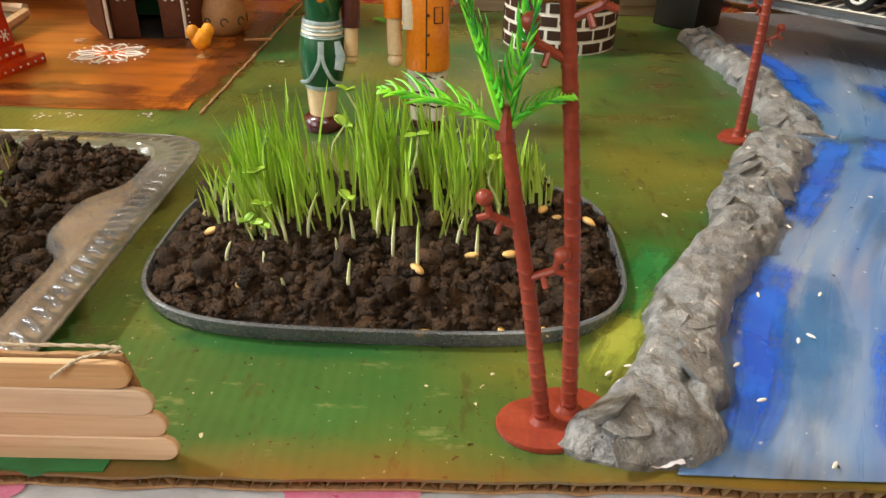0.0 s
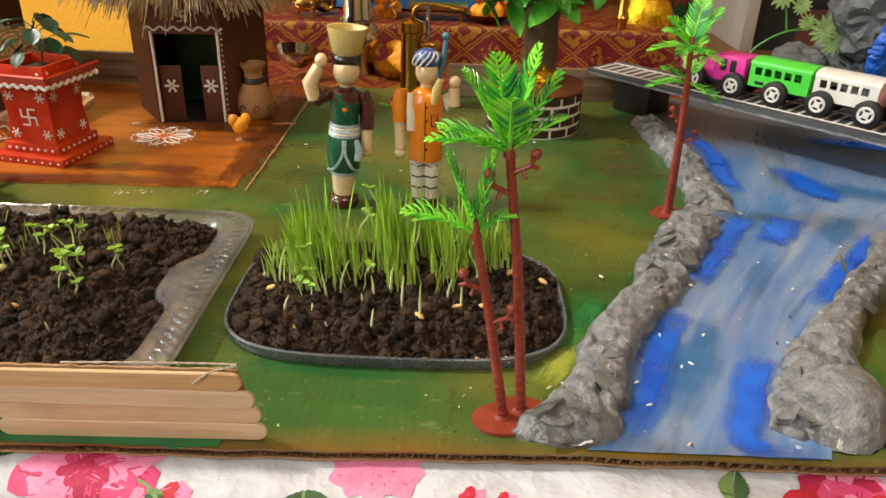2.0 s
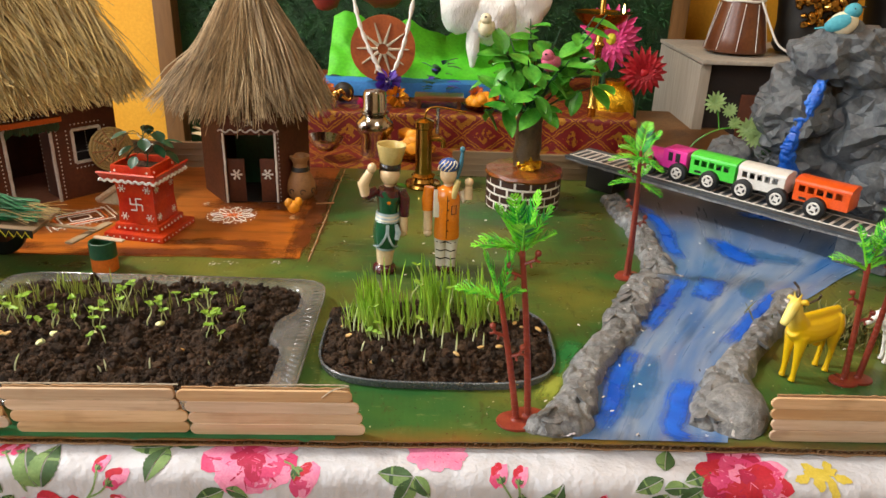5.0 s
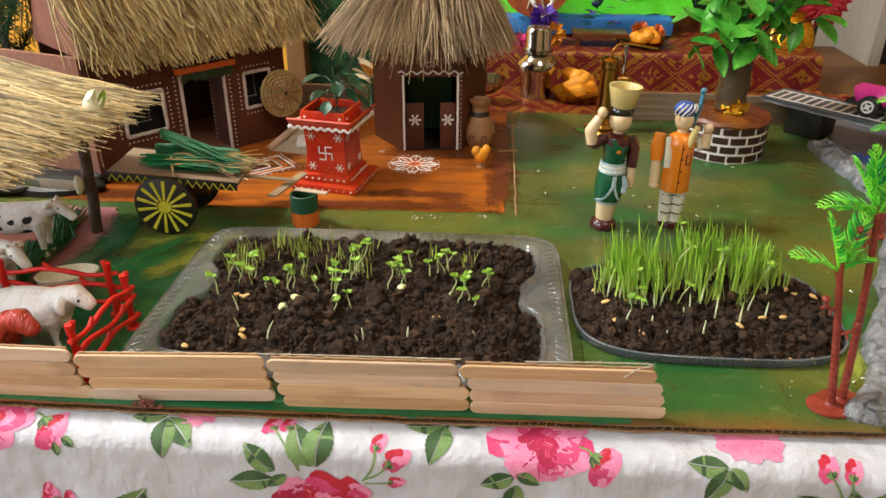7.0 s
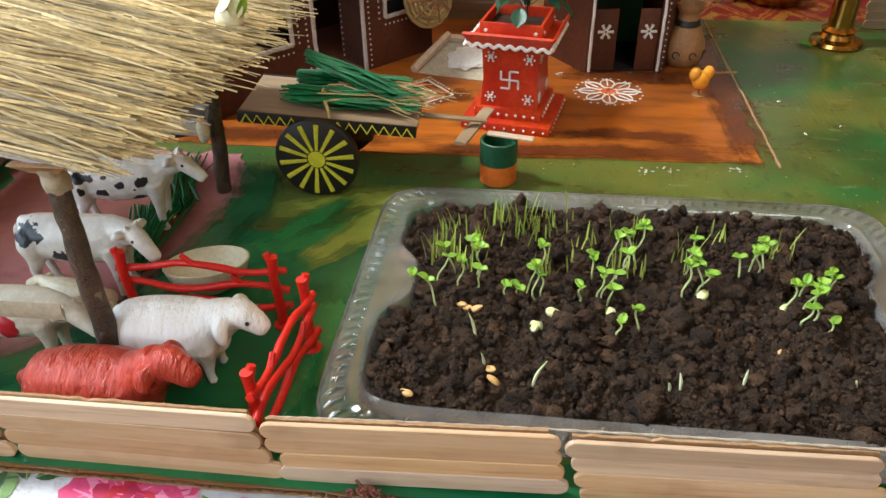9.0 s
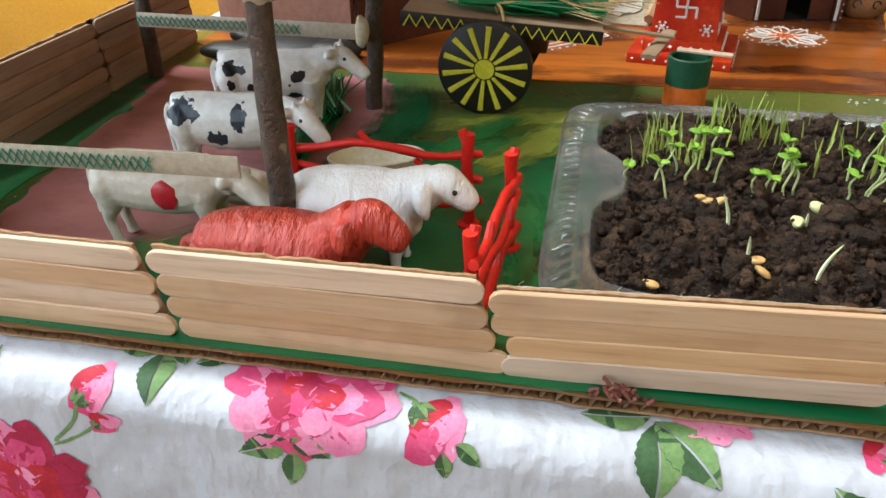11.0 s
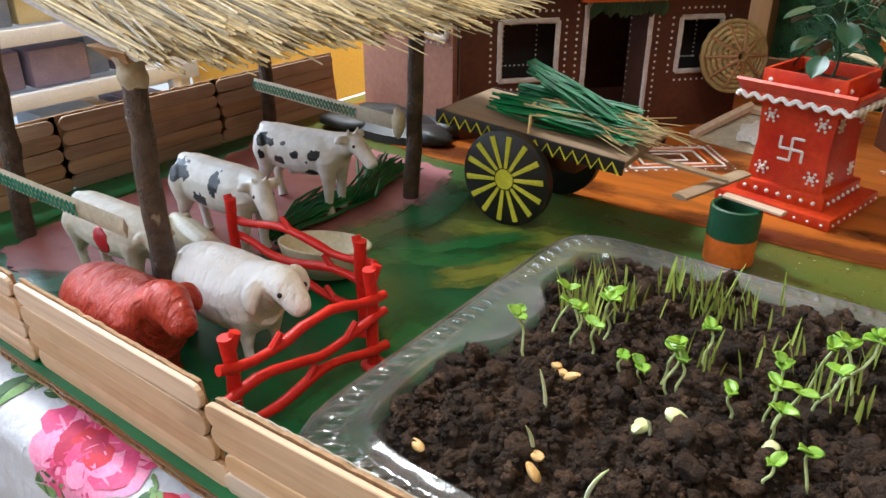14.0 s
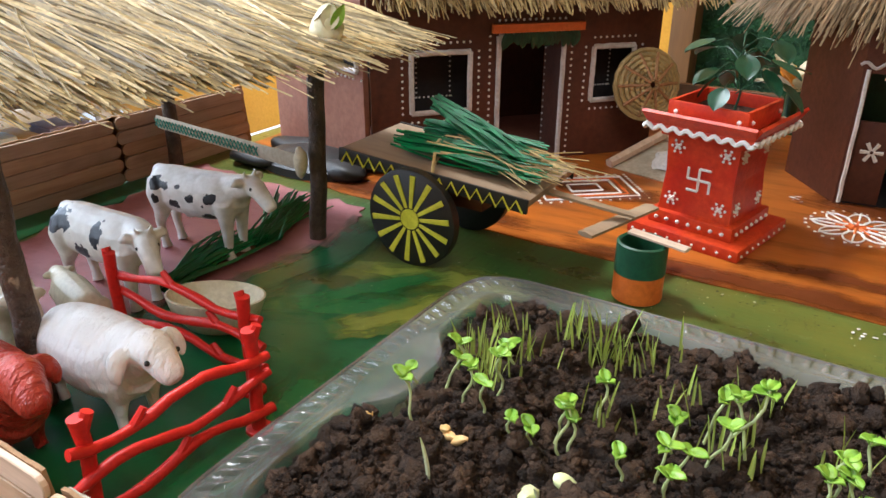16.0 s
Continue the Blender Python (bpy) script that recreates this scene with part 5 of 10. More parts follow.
tray_two()
soil_bed("soil", "dark crumbly potting soil in the smoky tray", (-0.154, 0.022, 0.2475, 0.366), inside2, soil2, 7000, 5, 0.003)

# ---- seeds and sprouts ----


def seed_mesh(long, wide, m, name):
    bm = BM()
    ball(bm, (0, 0, 0), (long, wide, wide * 0.85), 2)
    for v in bm.verts:
        v.co.z -= 0.25 * wide * math.exp(-(v.co.y / (wide * 0.3)) ** 2) * (v.co.z > 0)
        v.co.y *= 1 - 0.25 * v.co.x / long
    ob = link_mesh(name, bm, m)
    return ob


def scatter_seeds(places, height, label, group, m, seed, size=(0.0033, 0.0016)):
    q = random.Random(seed)
    first = None
    for x, y in places:
        at = pose(x, y, height(x, y) + 0.0016, q.uniform(-25, 25), q.uniform(-30, 30), q.uniform(0, 360))
        if first is None:
            first = tagged(seed_mesh(size[0], size[1], m, "seed"), label, "seed", group)
            first.matrix_basis = at
        else:
            copy_thing(first, at)


scatter_seeds([(-0.404, 0.268), (-0.395, 0.223), (-0.243, 0.252), (-0.362, 0.234), (-0.360, 0.229), (-0.374, 0.270), (-0.370, 0.269), (-0.377, 0.272), (-0.285, 0.270)], soil1, "tan wheat seed lying on the soil", "seeds on the soil", M_SEED, 1)
scatter_seeds([(-0.336, 0.269), (-0.311, 0.271), (-0.234, 0.283), (-0.269, 0.288), (-0.344, 0.262)], soil1, "pale green split bean on the soil", "beans on the soil", M_BEAN, 2, (0.0042, 0.0024))
scatter_seeds([(-0.113, 0.262), (-0.021, 0.281), (-0.129, 0.276), (-0.133, 0.296), (-0.138, 0.312), (-0.053, 0.266), (-0.058, 0.295), (-0.007, 0.321),
               (-0.001, 0.320), (0.012, 0.318), (-0.035, 0.280), (-0.119, 0.299), (-0.105, 0.312)], soil2, "golden wheat seed lying on the soil", "seeds on the soil", M_SEED, 3)
for x in (-0.024, -0.050, -0.010):
    ob = seed_mesh(0.0032, 0.0016, M_SEED, "seed")
    ob.matrix_basis = pose(x, 0.2485 + abs(x + 0.06) * 0.05, 0.004, 0, 60 * (x > -0.04), 20)
    tagged(ob, "wheat seed stuck against the tray wall", "seed", "seeds on the soil")


def blade(bm, x, y, z, h, lean, turn, w=0.0009, curl=0.4, segs=5):
    """One grass blade: a folded strip that tapers and bends."""
    dx, dy = math.cos(turn), math.sin(turn)
    prev = None
    for k in range(segs + 1):
        t = k / segs
        b = lean * t + curl * lean * t * t
        ww = w * (0.75 + 0.5 * t) * (1 - t ** 3) + 0.00012
        c = Vector((x + dx * b * h, y + dy * b * h, z + h * t * (1 - 0.12 * b)))
        s = Vector((-dy, dx, 0)) * ww
        m = c + Vector((dx, dy, 0)) * ww * 0.5
        a = (bm.verts.new(c - s), bm.verts.new(m), bm.verts.new(c + s))
        if prev:
            bm.faces.new((prev[0], prev[1], a[1], a[0]))
            bm.faces.new((prev[1], prev[2], a[2], a[1]))
        prev = a


q = random.Random(11)
bm = BM()
tufts = [(q.uniform(-0.131, -0.006), q.uniform(0.297, 0.347)) for k in range(34)]
for k in range(470):
    x, y = q.choice(tufts)
    x, y = x + q.gauss(0, 0.0045), y + q.gauss(0, 0.003) + 0.14 * max(0.0, x + 0.070)
    if inside2(x, y) < 0.02:
        continue
    tall = 1.0 - 2.2 * max(0.0, abs(x + 0.074) - 0.040) / 0.1
    h = q.uniform(0.026, 0.049) * tall * (1.0 if y > 0.309 else 0.8)
    blade(bm, x, y, soil2(x, y) - 0.001, h, q.uniform(0.02, 0.24), q.gauss(3.3, 1.2), q.uniform(0.0005, 0.0010), 0.5)
for x, y, h in ((-0.078, 0.325, 0.056), (-0.100, 0.330, 0.050), (-0.126, 0.312, 0.034), (-0.064, 0.33, 0.050), (-0.016, 0.335, 0.03), (-0.008, 0.33, 0.026)):
    blade(bm, x, y, soil2(x, y) - 0.001, h, 0.12, q.uniform(0, 6), 0.0011, 0.5, 7)
single("sprouted_grass", bm, M_GRASS, "dense fresh green wheat grass sprouting from the soil", "grass", kind="stuff", smooth=False)


def round_blades(name, label, rows, height, seed):
    """Single shoots: curved pale stems with a pointed green tip, each a thing."""
    q = random.Random(seed)
    for x, y, h in rows:
        bm = BM()
        turn, bend = q.uniform(0, math.tau), q.uniform(-0.35, 0.35)
        pts = []
        for k in range(8):
            t = k / 7
            pts.append((math.cos(turn) * bend * h * t * t, math.sin(turn) * bend * h * t * t, h * t))
        tube(bm, pts, [0.00055, 0.0006, 0.00065, 0.00065, 0.0006, 0.0005, 0.0004, 0.00012], 6)
        single(name, bm, M_GRASS, label, "sprout", "single shoots", at=pose(x, y, height(x, y) - 0.001))


round_blades("shoot", "single curved pale-green shoot in the soil",
             [(x, y, h) for (x, y), h in zip([(-0.076, 0.262), (-0.053, 0.268), (-0.063, 0.284), (-0.033, 0.280), (-0.040, 0.292), (-0.083, 0.285), (-0.121, 0.276), (-0.106, 0.271),
                                              (-0.098, 0.263), (-0.135, 0.310), (-0.123, 0.299), (-0.102, 0.287), (-0.096, 0.296), (-0.078, 0.291), (-0.070, 0.296), (-0.130, 0.305)],
                                             (0.013, 0.019, 0.017, 0.015, 0.013, 0.008, 0.008, 0.005, 0.005, 0.022, 0.019, 0.018, 0.02, 0.014, 0.022, 0.022))], soil2, 21)
round_blades("shoot", "single thin green shoot in the dark soil",
             [(x, y, h) for (x, y), h in zip([(-0.369, 0.251), (-0.344, 0.228), (-0.364, 0.236), (-0.260, 0.239), (-0.286, 0.232), (-0.219, 0.237), (-0.290, 0.232), (-0.341, 0.262)],
                                             (0.013, 0.014, 0.012, 0.008, 0.008, 0.006, 0.005, 0.006))], soil1, 22)
bm = BM()
q = random.Random(15)
for x, y, n, h in [(a, b, c, d) for (a, b), c, d in zip([(-0.390, 0.315), (-0.377, 0.305), (-0.365, 0.340), (-0.346, 0.338), (-0.336, 0.340), (-0.302, 0.335), (-0.323, 0.321), (-0.302, 0.306),
                                                         (-0.339, 0.303), (-0.258, 0.338), (-0.224, 0.327), (-0.270, 0.318), (-0.373, 0.320), (-0.354, 0.339), (-0.386, 0.334)],
                                                        (22, 12, 14, 16, 12, 9, 8, 14, 9, 6, 10, 8, 10, 14, 12),
                                                        (0.019, 0.016, 0.017, 0.019, 0.017, 0.015, 0.015, 0.020, 0.016, 0.012, 0.018, 0.017, 0.016, 0.018, 0.016))]:
    for k in range(n):
        px, py = x + q.gauss(0, 0.0048), y + q.gauss(0, 0.0045)
        if inside1(px, py) > 0.02:
            blade(bm, px, py, soil1(px, py) - 0.001, h * q.uniform(0.5, 1.05), q.uniform(0.02, 0.26), q.uniform(0, 6.3), q.uniform(0.0003, 0.00048), 0.5, 5)
single("sprouted_grass", bm, M_GRASSO, "thin tufts of young grass in the clear tray", "grass", kind="stuff", smooth=False)


def leaf_mesh(bm, at, d, up, ln, wd, cup=0.25, lobe=0.0, mi=0, nu=6):
    """A leaf blade with a fold along its midrib."""
    d, up = Vector(d).normalized(), Vector(up)
    s = d.cross(up).normalized()
    up = s.cross(d)
    at = Vector(at)
    rows = []
    for k in range(nu + 1):
        t = k / nu
        w = wd * (math.sin(math.pi * min(1.0, t * 0.93 + 0.05)) ** 0.75) * (1 + lobe * math.sin(t * 9)) + 0.00008
        c = at + d * ln * t - up * ln * 0.25 * t * t
        rows.append([bm.verts.new(c + s * w * u + up * (abs(u) * cup * wd)) for u in (-1, -0.5, 0, 0.5, 1)])
    for r0, r1 in zip(rows, rows[1:]):
        for i in range(4):
            f = bm.faces.new((r0[i], r0[i + 1], r1[i + 1], r1[i]))
            f.material_index = mi


def seedling(x, y, height, h, leaves, seed, label):
    q = random.Random(seed)
    t = thing("seedling", pose(x, y, height(x, y) - 0.001, 0, 0, q.uniform(0, 360)), label, "seedling", "young seedlings")
    lean = q.uniform(0.1, 0.7)
    bm = BM()
    pts = [(lean * h * (k / 6) ** 1.5 * 0.6, 0.1 * h * math.sin(k), h * k / 6) for k in range(7)]
    tube(bm, pts, [0.0005, 0.0005, 0.00048, 0.00046, 0.00045, 0.00045, 0.0004], 6)
    part("stem", bm, M_STEM, t)
    top = Vector(pts[-1])
    for k in range(leaves):
        a = k * math.tau / max(leaves, 2) + q.uniform(-0.4, 0.4)
        bm = BM()
        leaf_mesh(bm, top - Vector((0, 0, 0.0012 * (k > 1))), (math.cos(a), math.sin(a), q.uniform(0.2, 1.3)), (0, 0, 1), q.uniform(0.0034, 0.0052), q.uniform(0.0018, 0.0025), 0.5, 0.05)
        ob = part("leaf", bm, M_SPROUT, t)
        md = ob.modifiers.new("thickness", "SOLIDIFY")
        md.thickness = 0.0003
    return t


for i, ((x, y), h, n) in enumerate(zip([(-0.309, 0.259), (-0.300, 0.265), (-0.221, 0.267), (-0.229, 0.278), (-0.271, 0.292), (-0.212, 0.299), (-0.243, 0.305), (-0.277, 0.287), (-0.302, 0.304),
                                        (-0.344, 0.283), (-0.313, 0.277), (-0.358, 0.278), (-0.388, 0.272), (-0.391, 0.294), (-0.379, 0.288), (-0.353, 0.280), (-0.275, 0.306),
                                        (-0.234, 0.280), (-0.225, 0.276), (-0.247, 0.303), (-0.239, 0.309), (-0.306, 0.300), (-0.297, 0.307), (-0.316, 0.283), (-0.348, 0.288),
                                        (-0.372, 0.296), (-0.268, 0.298), (-0.231, 0.271), (-0.371, 0.283), (-0.383, 0.301)],
                                       (0.006, 0.010, 0.006, 0.015, 0.010, 0.010, 0.013, 0.013, 0.020, 0.013, 0.011, 0.009, 0.012, 0.012, 0.012, 0.008, 0.014, 0.012, 0.014, 0.012, 0.014, 0.014,
                                        0.016, 0.014, 0.011, 0.013, 0.012, 0.009, 0.012, 0.013),
                                       (2, 2, 2, 4, 3, 2, 3, 3, 4, 3, 3, 2, 2, 2, 3, 2, 3, 3, 4, 3, 3, 3, 3, 3, 2, 3, 3, 2, 2, 2))):
    seedling(x, y, soil1, h * 1.3, n, 100 + i, "young seedling with round bright-green leaves")
for i, (x, y, h) in enumerate(((-0.403, 0.296, 0.015), (-0.375, 0.311, 0.013), (-0.341, 0.284, 0.011), (-0.340, 0.306, 0.013), (-0.325, 0.279, 0.012), (-0.317, 0.305, 0.013), (-0.314, 0.287, 0.015), (-0.310, 0.312, 0.018),
                               (-0.242, 0.316, 0.013), (-0.228, 0.289, 0.012), (-0.215, 0.296, 0.013), (-0.267, 0.322, 0.013), (-0.251, 0.301, 0.012))):
    seedling(x, y, soil1, h, 2 + i % 2, 170 + i, "slim young seedling with a pair of round leaves")
for i, (x, y, h) in enumerate(((-0.027, 0.306, 0.028), (-0.112, 0.298, 0.024), (-0.106, 0.292, 0.016), (-0.085, 0.297, 0.018), (-0.074, 0.320, 0.046), (-0.090, 0.312, 0.040), (-0.041, 0.325, 0.026),
                               (-0.116, 0.292, 0.010), (-0.109, 0.288, 0.008), (-0.061, 0.312, 0.034))):
    seedling(x, y, soil2, h, 2, 140 + i, "pale bean sprout with unfolding leaves")

# ---- plastic palms ----


def frond(name, parent, foot, d, ln, droop, seed, pairs=15, wide=0.28, m=None):
    """A feather leaf: a bent rachis with two rows of thick leaflets."""
    q = random.Random(seed)
    bm = BM()
    d = Vector(d).normalized()
    side = d.cross(Vector((0, 0, 1)))
    side = side.normalized() if side.length > 0.15 else Vector((math.cos(seed), math.sin(seed), 0))
    up = side.cross(d).normalized()
    pts = []
    for k in range(13):
        t = k / 12
        pts.append(Vector(foot) + d * ln * t - Vector((0, 0, 1)) * droop * ln * t * t)
    tube(bm, pts, [0.0011 * (1 - 0.75 * k / 12) for k in range(13)], 6)
    for k in range(pairs):
        t = 0.16 + 0.82 * k / (pairs - 1)
        i = min(int(t * 12), 11)
        p = pts[i].lerp(pts[i + 1], t * 12 - i)
        tang = (pts[i + 1] - pts[i]).normalized()
        w = ln * wide * (math.sin(math.pi * min(1, t * 0.85 + 0.14)) ** 0.6)
        for sg in (-1, 1):
            dd = (side * sg + tang * 0.55 + up * q.uniform(0.0, 0.35)).normalized()
            e = p + dd * w * q.uniform(0.9, 1.1) + tang * w * 0.22
            m1 = p.lerp(e, 0.35) - tang * w * 0.09 + up * 0.0005
            m2 = p.lerp(e, 0.72) - tang * w * 0.07 + up * 0.0006
            r = 0.36 * ln * 0.82 / pairs
            tube(bm, [p, m1, m2, e], [r * 0.55, r, r * 0.95, r * 0.2], 6, 0.45, up)
    return part(name, bm, m or M_FROND, parent)


def palm(m, trunks, base_r, label, seed, scale_f=1.0):
    """A toy palm: one or more ringed trunks on flat oval feet, crowns of fronds, little branch stubs."""
    q = random.Random(seed)
    t = thing("toy_palm", m, label, "palm tree", "plastic palms")
    for foot, top, crown, style in trunks:
        bm = BM()
        lathe(bm, ((base_r * 0.98, 0), (base_r, 0.0008), (base_r * 0.97, 0.0018), (base_r * 0.3, 0.0024), (base_r * 0.22, 0.004)), 28, (foot[0], foot[1], 0), squash=0.8)
        part("foot", bm, M_TRUNK, t, "flat oval plastic foot")
        bm = BM()
        pts, rad = [], []
        a, b = Vector((*foot, 0.001)), Vector(top)
        n = max(12, int((b - a).length / 0.00058))
        for k in range(n):
            u = k / (n - 1)
            p = a.lerp(b, u) + Vector((0.0012 * math.sin(u * 3.1), 0, 0)) * (0.5 if style == "flat" else 1.0)
            pts.append(p)
            rad.append((0.0023 - 0.0006 * u) * (1.12 if k % 8 == 0 else 1.0))
        tube(bm, pts, rad, 12)
        part("trunk", bm, M_TRUNK, t, "ringed red-brown plastic trunk")
        for z, sg in ((0.55, 1), (0.72, -1)) if style == "flat" else ((0.86, -1), (0.93, 1)):
            p = a.lerp(b, z)
            bm = BM()
            e = p + Vector((0.007 * sg, -0.002, 0.004))
            tube(bm, [p, e], [0.0011, 0.0011], 8)
            tube(bm, [e, e + Vector((0.003 * sg, 0, -0.001))], 0.0009, 8)
            tube(bm, [e, e + Vector((0.001 * sg, 0, 0.004))], 0.0009, 8)
            tube(bm, [p.lerp(e, 0.6), p.lerp(e, 0.6) + Vector((0.001 * sg, -0.002, -0.003))], 0.0008, 8)
            ball(bm, e + Vector((0.0015 * sg, 0, 0.0045)), 0.0022, 2)
            part("branch_stub", bm, M_TRUNK, t)
        bm = BM()
        tube(bm, [b - Vector((0, 0, 0.002)), b + Vector((0, 0, 0.006))], [0.0024, 0.001], 8)
        part("crown_bud", bm, M_TRUNK, t)
        for k, (ang, el, ln, dr) in enumerate(crown):
            d = (math.cos(ang) * math.cos(el), math.sin(ang) * math.cos(el), math.sin(el))
            frond("frond", t, b, d, ln, dr, seed * 17 + k, 14, 0.29)
    return t


FLAT = ((3.25, 0.55, 0.033, 0.25), (3.1, 1.22, 0.036, 0.06), (0.1, 1.38, 0.037, 0.0), (-0.1, 0.85, 0.022, 0.35))
TALL = ((3.14, 0.35, 0.032, 0.25), (3.35, 0.55, 0.031, 0.2), (3.0, 1.05, 0.036, 0.1), (2.2, 1.25, 0.036, 0.05), (0.2, 1.35, 0.039, 0.02), (0.1, 1.08, 0.035, 0.08), (-0.2, 0.8, 0.027, 0.2), (4.6, 1.1, 0.030, 0.15), (1.5, 1.1, 0.032, 0.15))
palm(pose(0, 0, 0), (((-0.0140, 0.2120), (-0.0295, 0.213, 0.088), FLAT, "flat"), ((-0.0062, 0.2170), (-0.0190, 0.213, 0.121), TALL, "tall")), 0.0135,
     "twin toy palm, red-brown ringed trunks and green plastic fronds", 3)
MIX = ((3.1, 0.1, 0.027, 0.25), (2.4, 0.9, 0.029, 0.25), (1.0, 1.2, 0.033, 0.05), (0.2, 1.0, 0.031, 0.1), (5.4, -0.1, 0.025, 0.2), (4.2, 0.2, 0.024, 0.3), (3.4, 0.75, 0.028, 0.35))
palm(pose(0, 0, 0), (((0.1095, 0.4400), (0.1080, 0.442, 0.116), MIX, "tall"), ((0.1130, 0.4450), (0.1115, 0.446, 0.092), MIX[::2], "flat")), 0.0105,
     "slim toy palm on the far side of the river bank", 5)
palm(pose(0, 0, 0), (((0.231, 0.271), (0.225, 0.270, 0.090), FLAT, "flat"), ((0.243, 0.274), (0.2455, 0.270, 0.105), TALL, "tall")), 0.0105,
     "toy palm with twin trunks behind the stick fence", 8)

# ---- painted clay-red planter with a leafy plant ----


def zigzag(bm, a, b, n, amp, r, segs=6, up=(0, 0, 1)):
    a, b, u = Vector(a), Vector(b), Vector(up)
    pts = [a.lerp(b, k / n) + u * (amp if k % 2 else -amp) for k in range(n + 1)]
    tube(bm, pts, r, segs)


def dots(bm, a, b, n, r):
    a, b = Vector(a), Vector(b)
    for k in range(n):
        ball(bm, a.lerp(b, k / max(n - 1, 1)), (r, r, r), 1)


def planter():
    t = thing("red_planter", pose(-0.3625, 0.524, 0, 0, 0, -11), "red painted pedestal planter with white dots", "planter")
    for nm, h, z, w, bev in (("base", 0.007, 0.0035, 0.064, 0.0015), ("plinth", 0.008, 0.0105, 0.048, 0.0012), ("roof_slab", 0.0035, 0.0615, 0.057, 0.001), ("collar", 0.004, 0.058, 0.046, 0.001)):
        bm = BM()
        box(bm, (0, 0, z), (w, w, h), bev)
        part(nm, bm, M_TRED, t)
    bm = BM()
    vs = []
    for w, z in ((0.0205, 0.013), (0.0190, 0.036), (0.0200, 0.058)):
        vs.append([bm.verts.new((sx * w, sy * w, z)) for sx, sy in ((-1, -1), (1, -1), (1, 1), (-1, 1))])
    for r0, r1 in zip(vs, vs[1:]):
        for k in range(4):
            bm.faces.new((r0[k], r0[(k + 1) % 4], r1[(k + 1) % 4], r1[k]))
    part("column", bm, M_TRED, t, "", False)
    for k in range(4):
        a = k * math.pi / 2
        m = Matrix.Rotation(a, 4, "Z")
        bm = BM()
        box(bm, (0, -0.0205, 0.0690), (0.043, 0.0022, 0.011), 0.0005, m)
        part("rail", bm, M_TRED, t, "red side board of the planter box")
        bm = BM()
        # flared lip boards
        q = [m @ Vector(p) for p in ((-0.0285, -0.0285, 0.0630), (0.0285, -0.0285, 0.0630), (0.0305, -0.0325, 0.0690), (-0.0305, -0.0325, 0.0690))]
        f0 = [bm.verts.new(p) for p in q]
        f1 = [bm.verts.new(p + m @ Vector((0, 0.0012, 0.0012))) for p in q]
        bm.faces.new(f0)
        bm.faces.new(f1)
        for i in range(4):
            bm.faces.new((f0[i], f0[(i + 1) % 4], f1[(i + 1) % 4], f1[i]))
        part("lip", bm, M_TRED, t, "", False) if k in (0, 1) else bm.free()
        bm = BM()
        pts = [m @ Vector((-0.0295 + 0.059 * i / 44, -0.0297, 0.0612 + 0.0011 * math.sin(i * math.tau / 5.5))) for i in range(45)]
        tube(bm, pts, 0.0013, 6)
        part("white_trim", bm, M_WHITE, t, "wavy white trim under the lip")
        for j in range(7):
            bm = BM()
            ball(bm, m @ Vector((-0.019 + 0.0063 * j, -0.0243, 0.0105)), (0.0013, 0.0013, 0.0013), 1)
            part("white_dot", bm, M_WHITE, t)
        for j in range(9):
            bm = BM()
            ball(bm, m @ Vector((-0.028 + 0.007 * j, -0.0322, 0.0035)), (0.0009, 0.0009, 0.0009), 1)
            part("white_dot", bm, M_WHITE, t)
        for j in (-1, 1):
            bm = BM()
            ball(bm, m @ Vector((j * 0.017, -0.0218, 0.069)), (0.0014, 0.0008, 0.0014), 1)
            part("white_dot", bm, M_WHITE, t)
        if k in (0, 1):
            for sx, sz in ((-1, 1), (1, 1), (-1, -1), (1, -1)):
                bm = BM()
                c = Vector((sx * 0.0135, -0.0202, 0.036 + sz * 0.0145))
                for j in range(6):
                    aa = j * math.pi / 3
                    ball(bm, m @ (c + Vector((0.0034 * math.cos(aa), 0, 0.0034 * math.sin(aa)))), (0.0009, 0.0006, 0.0009), 1)
                tube(bm, [m @ (c + Vector((-0.0015, 0, -0.0015))), m @ (c + Vector((0.0015, 0, 0.0015)))], 0.0008, 5)
                tube(bm, [m @ (c + Vector((0.0015, 0, -0.0015))), m @ (c + Vector((-0.0015, 0, 0.0015)))], 0.0008, 5)
                part("corner_motif", bm, M_WHITE, t, "dotted white corner motif")
    bm = BM()
    y, z0, s, r = -0.0200, 0.0345, 0.0062, 0.00075
    for p in (((-s, z0), (s, z0)), ((0, z0 - s), (0, z0 + s)), ((0, z0 + s), (s, z0 + s)), ((s, z0), (s, z0 - s)), ((0, z0 - s), (-s, z0 - s)), ((-s, z0), (-s, z0 + s))):
        tube(bm, [(p[0][0], y + 0.0004, p[0][1]), (p[1][0], y + 0.0004, p[1][1])], r, 6)
    part("painted_emblem", bm, M_WHITE, t, "white painted good-luck emblem")
    bm = BM()
    box(bm, (0, 0, 0.0655), (0.040, 0.040, 0.004), 0.0004)
    part("soil_fill", bm, M_SOIL, t)
    bm = BM()
    tube(bm, bez([(0.004, 0, 0.066), (0.006, 0.001, 0.08), (0.003, 0, 0.094), (0.006, 0, 0.103)], 10), [0.0007] * 10, 6)
    part("plant_stem", bm, M_LEAFD, t)
    q = random.Random(5)
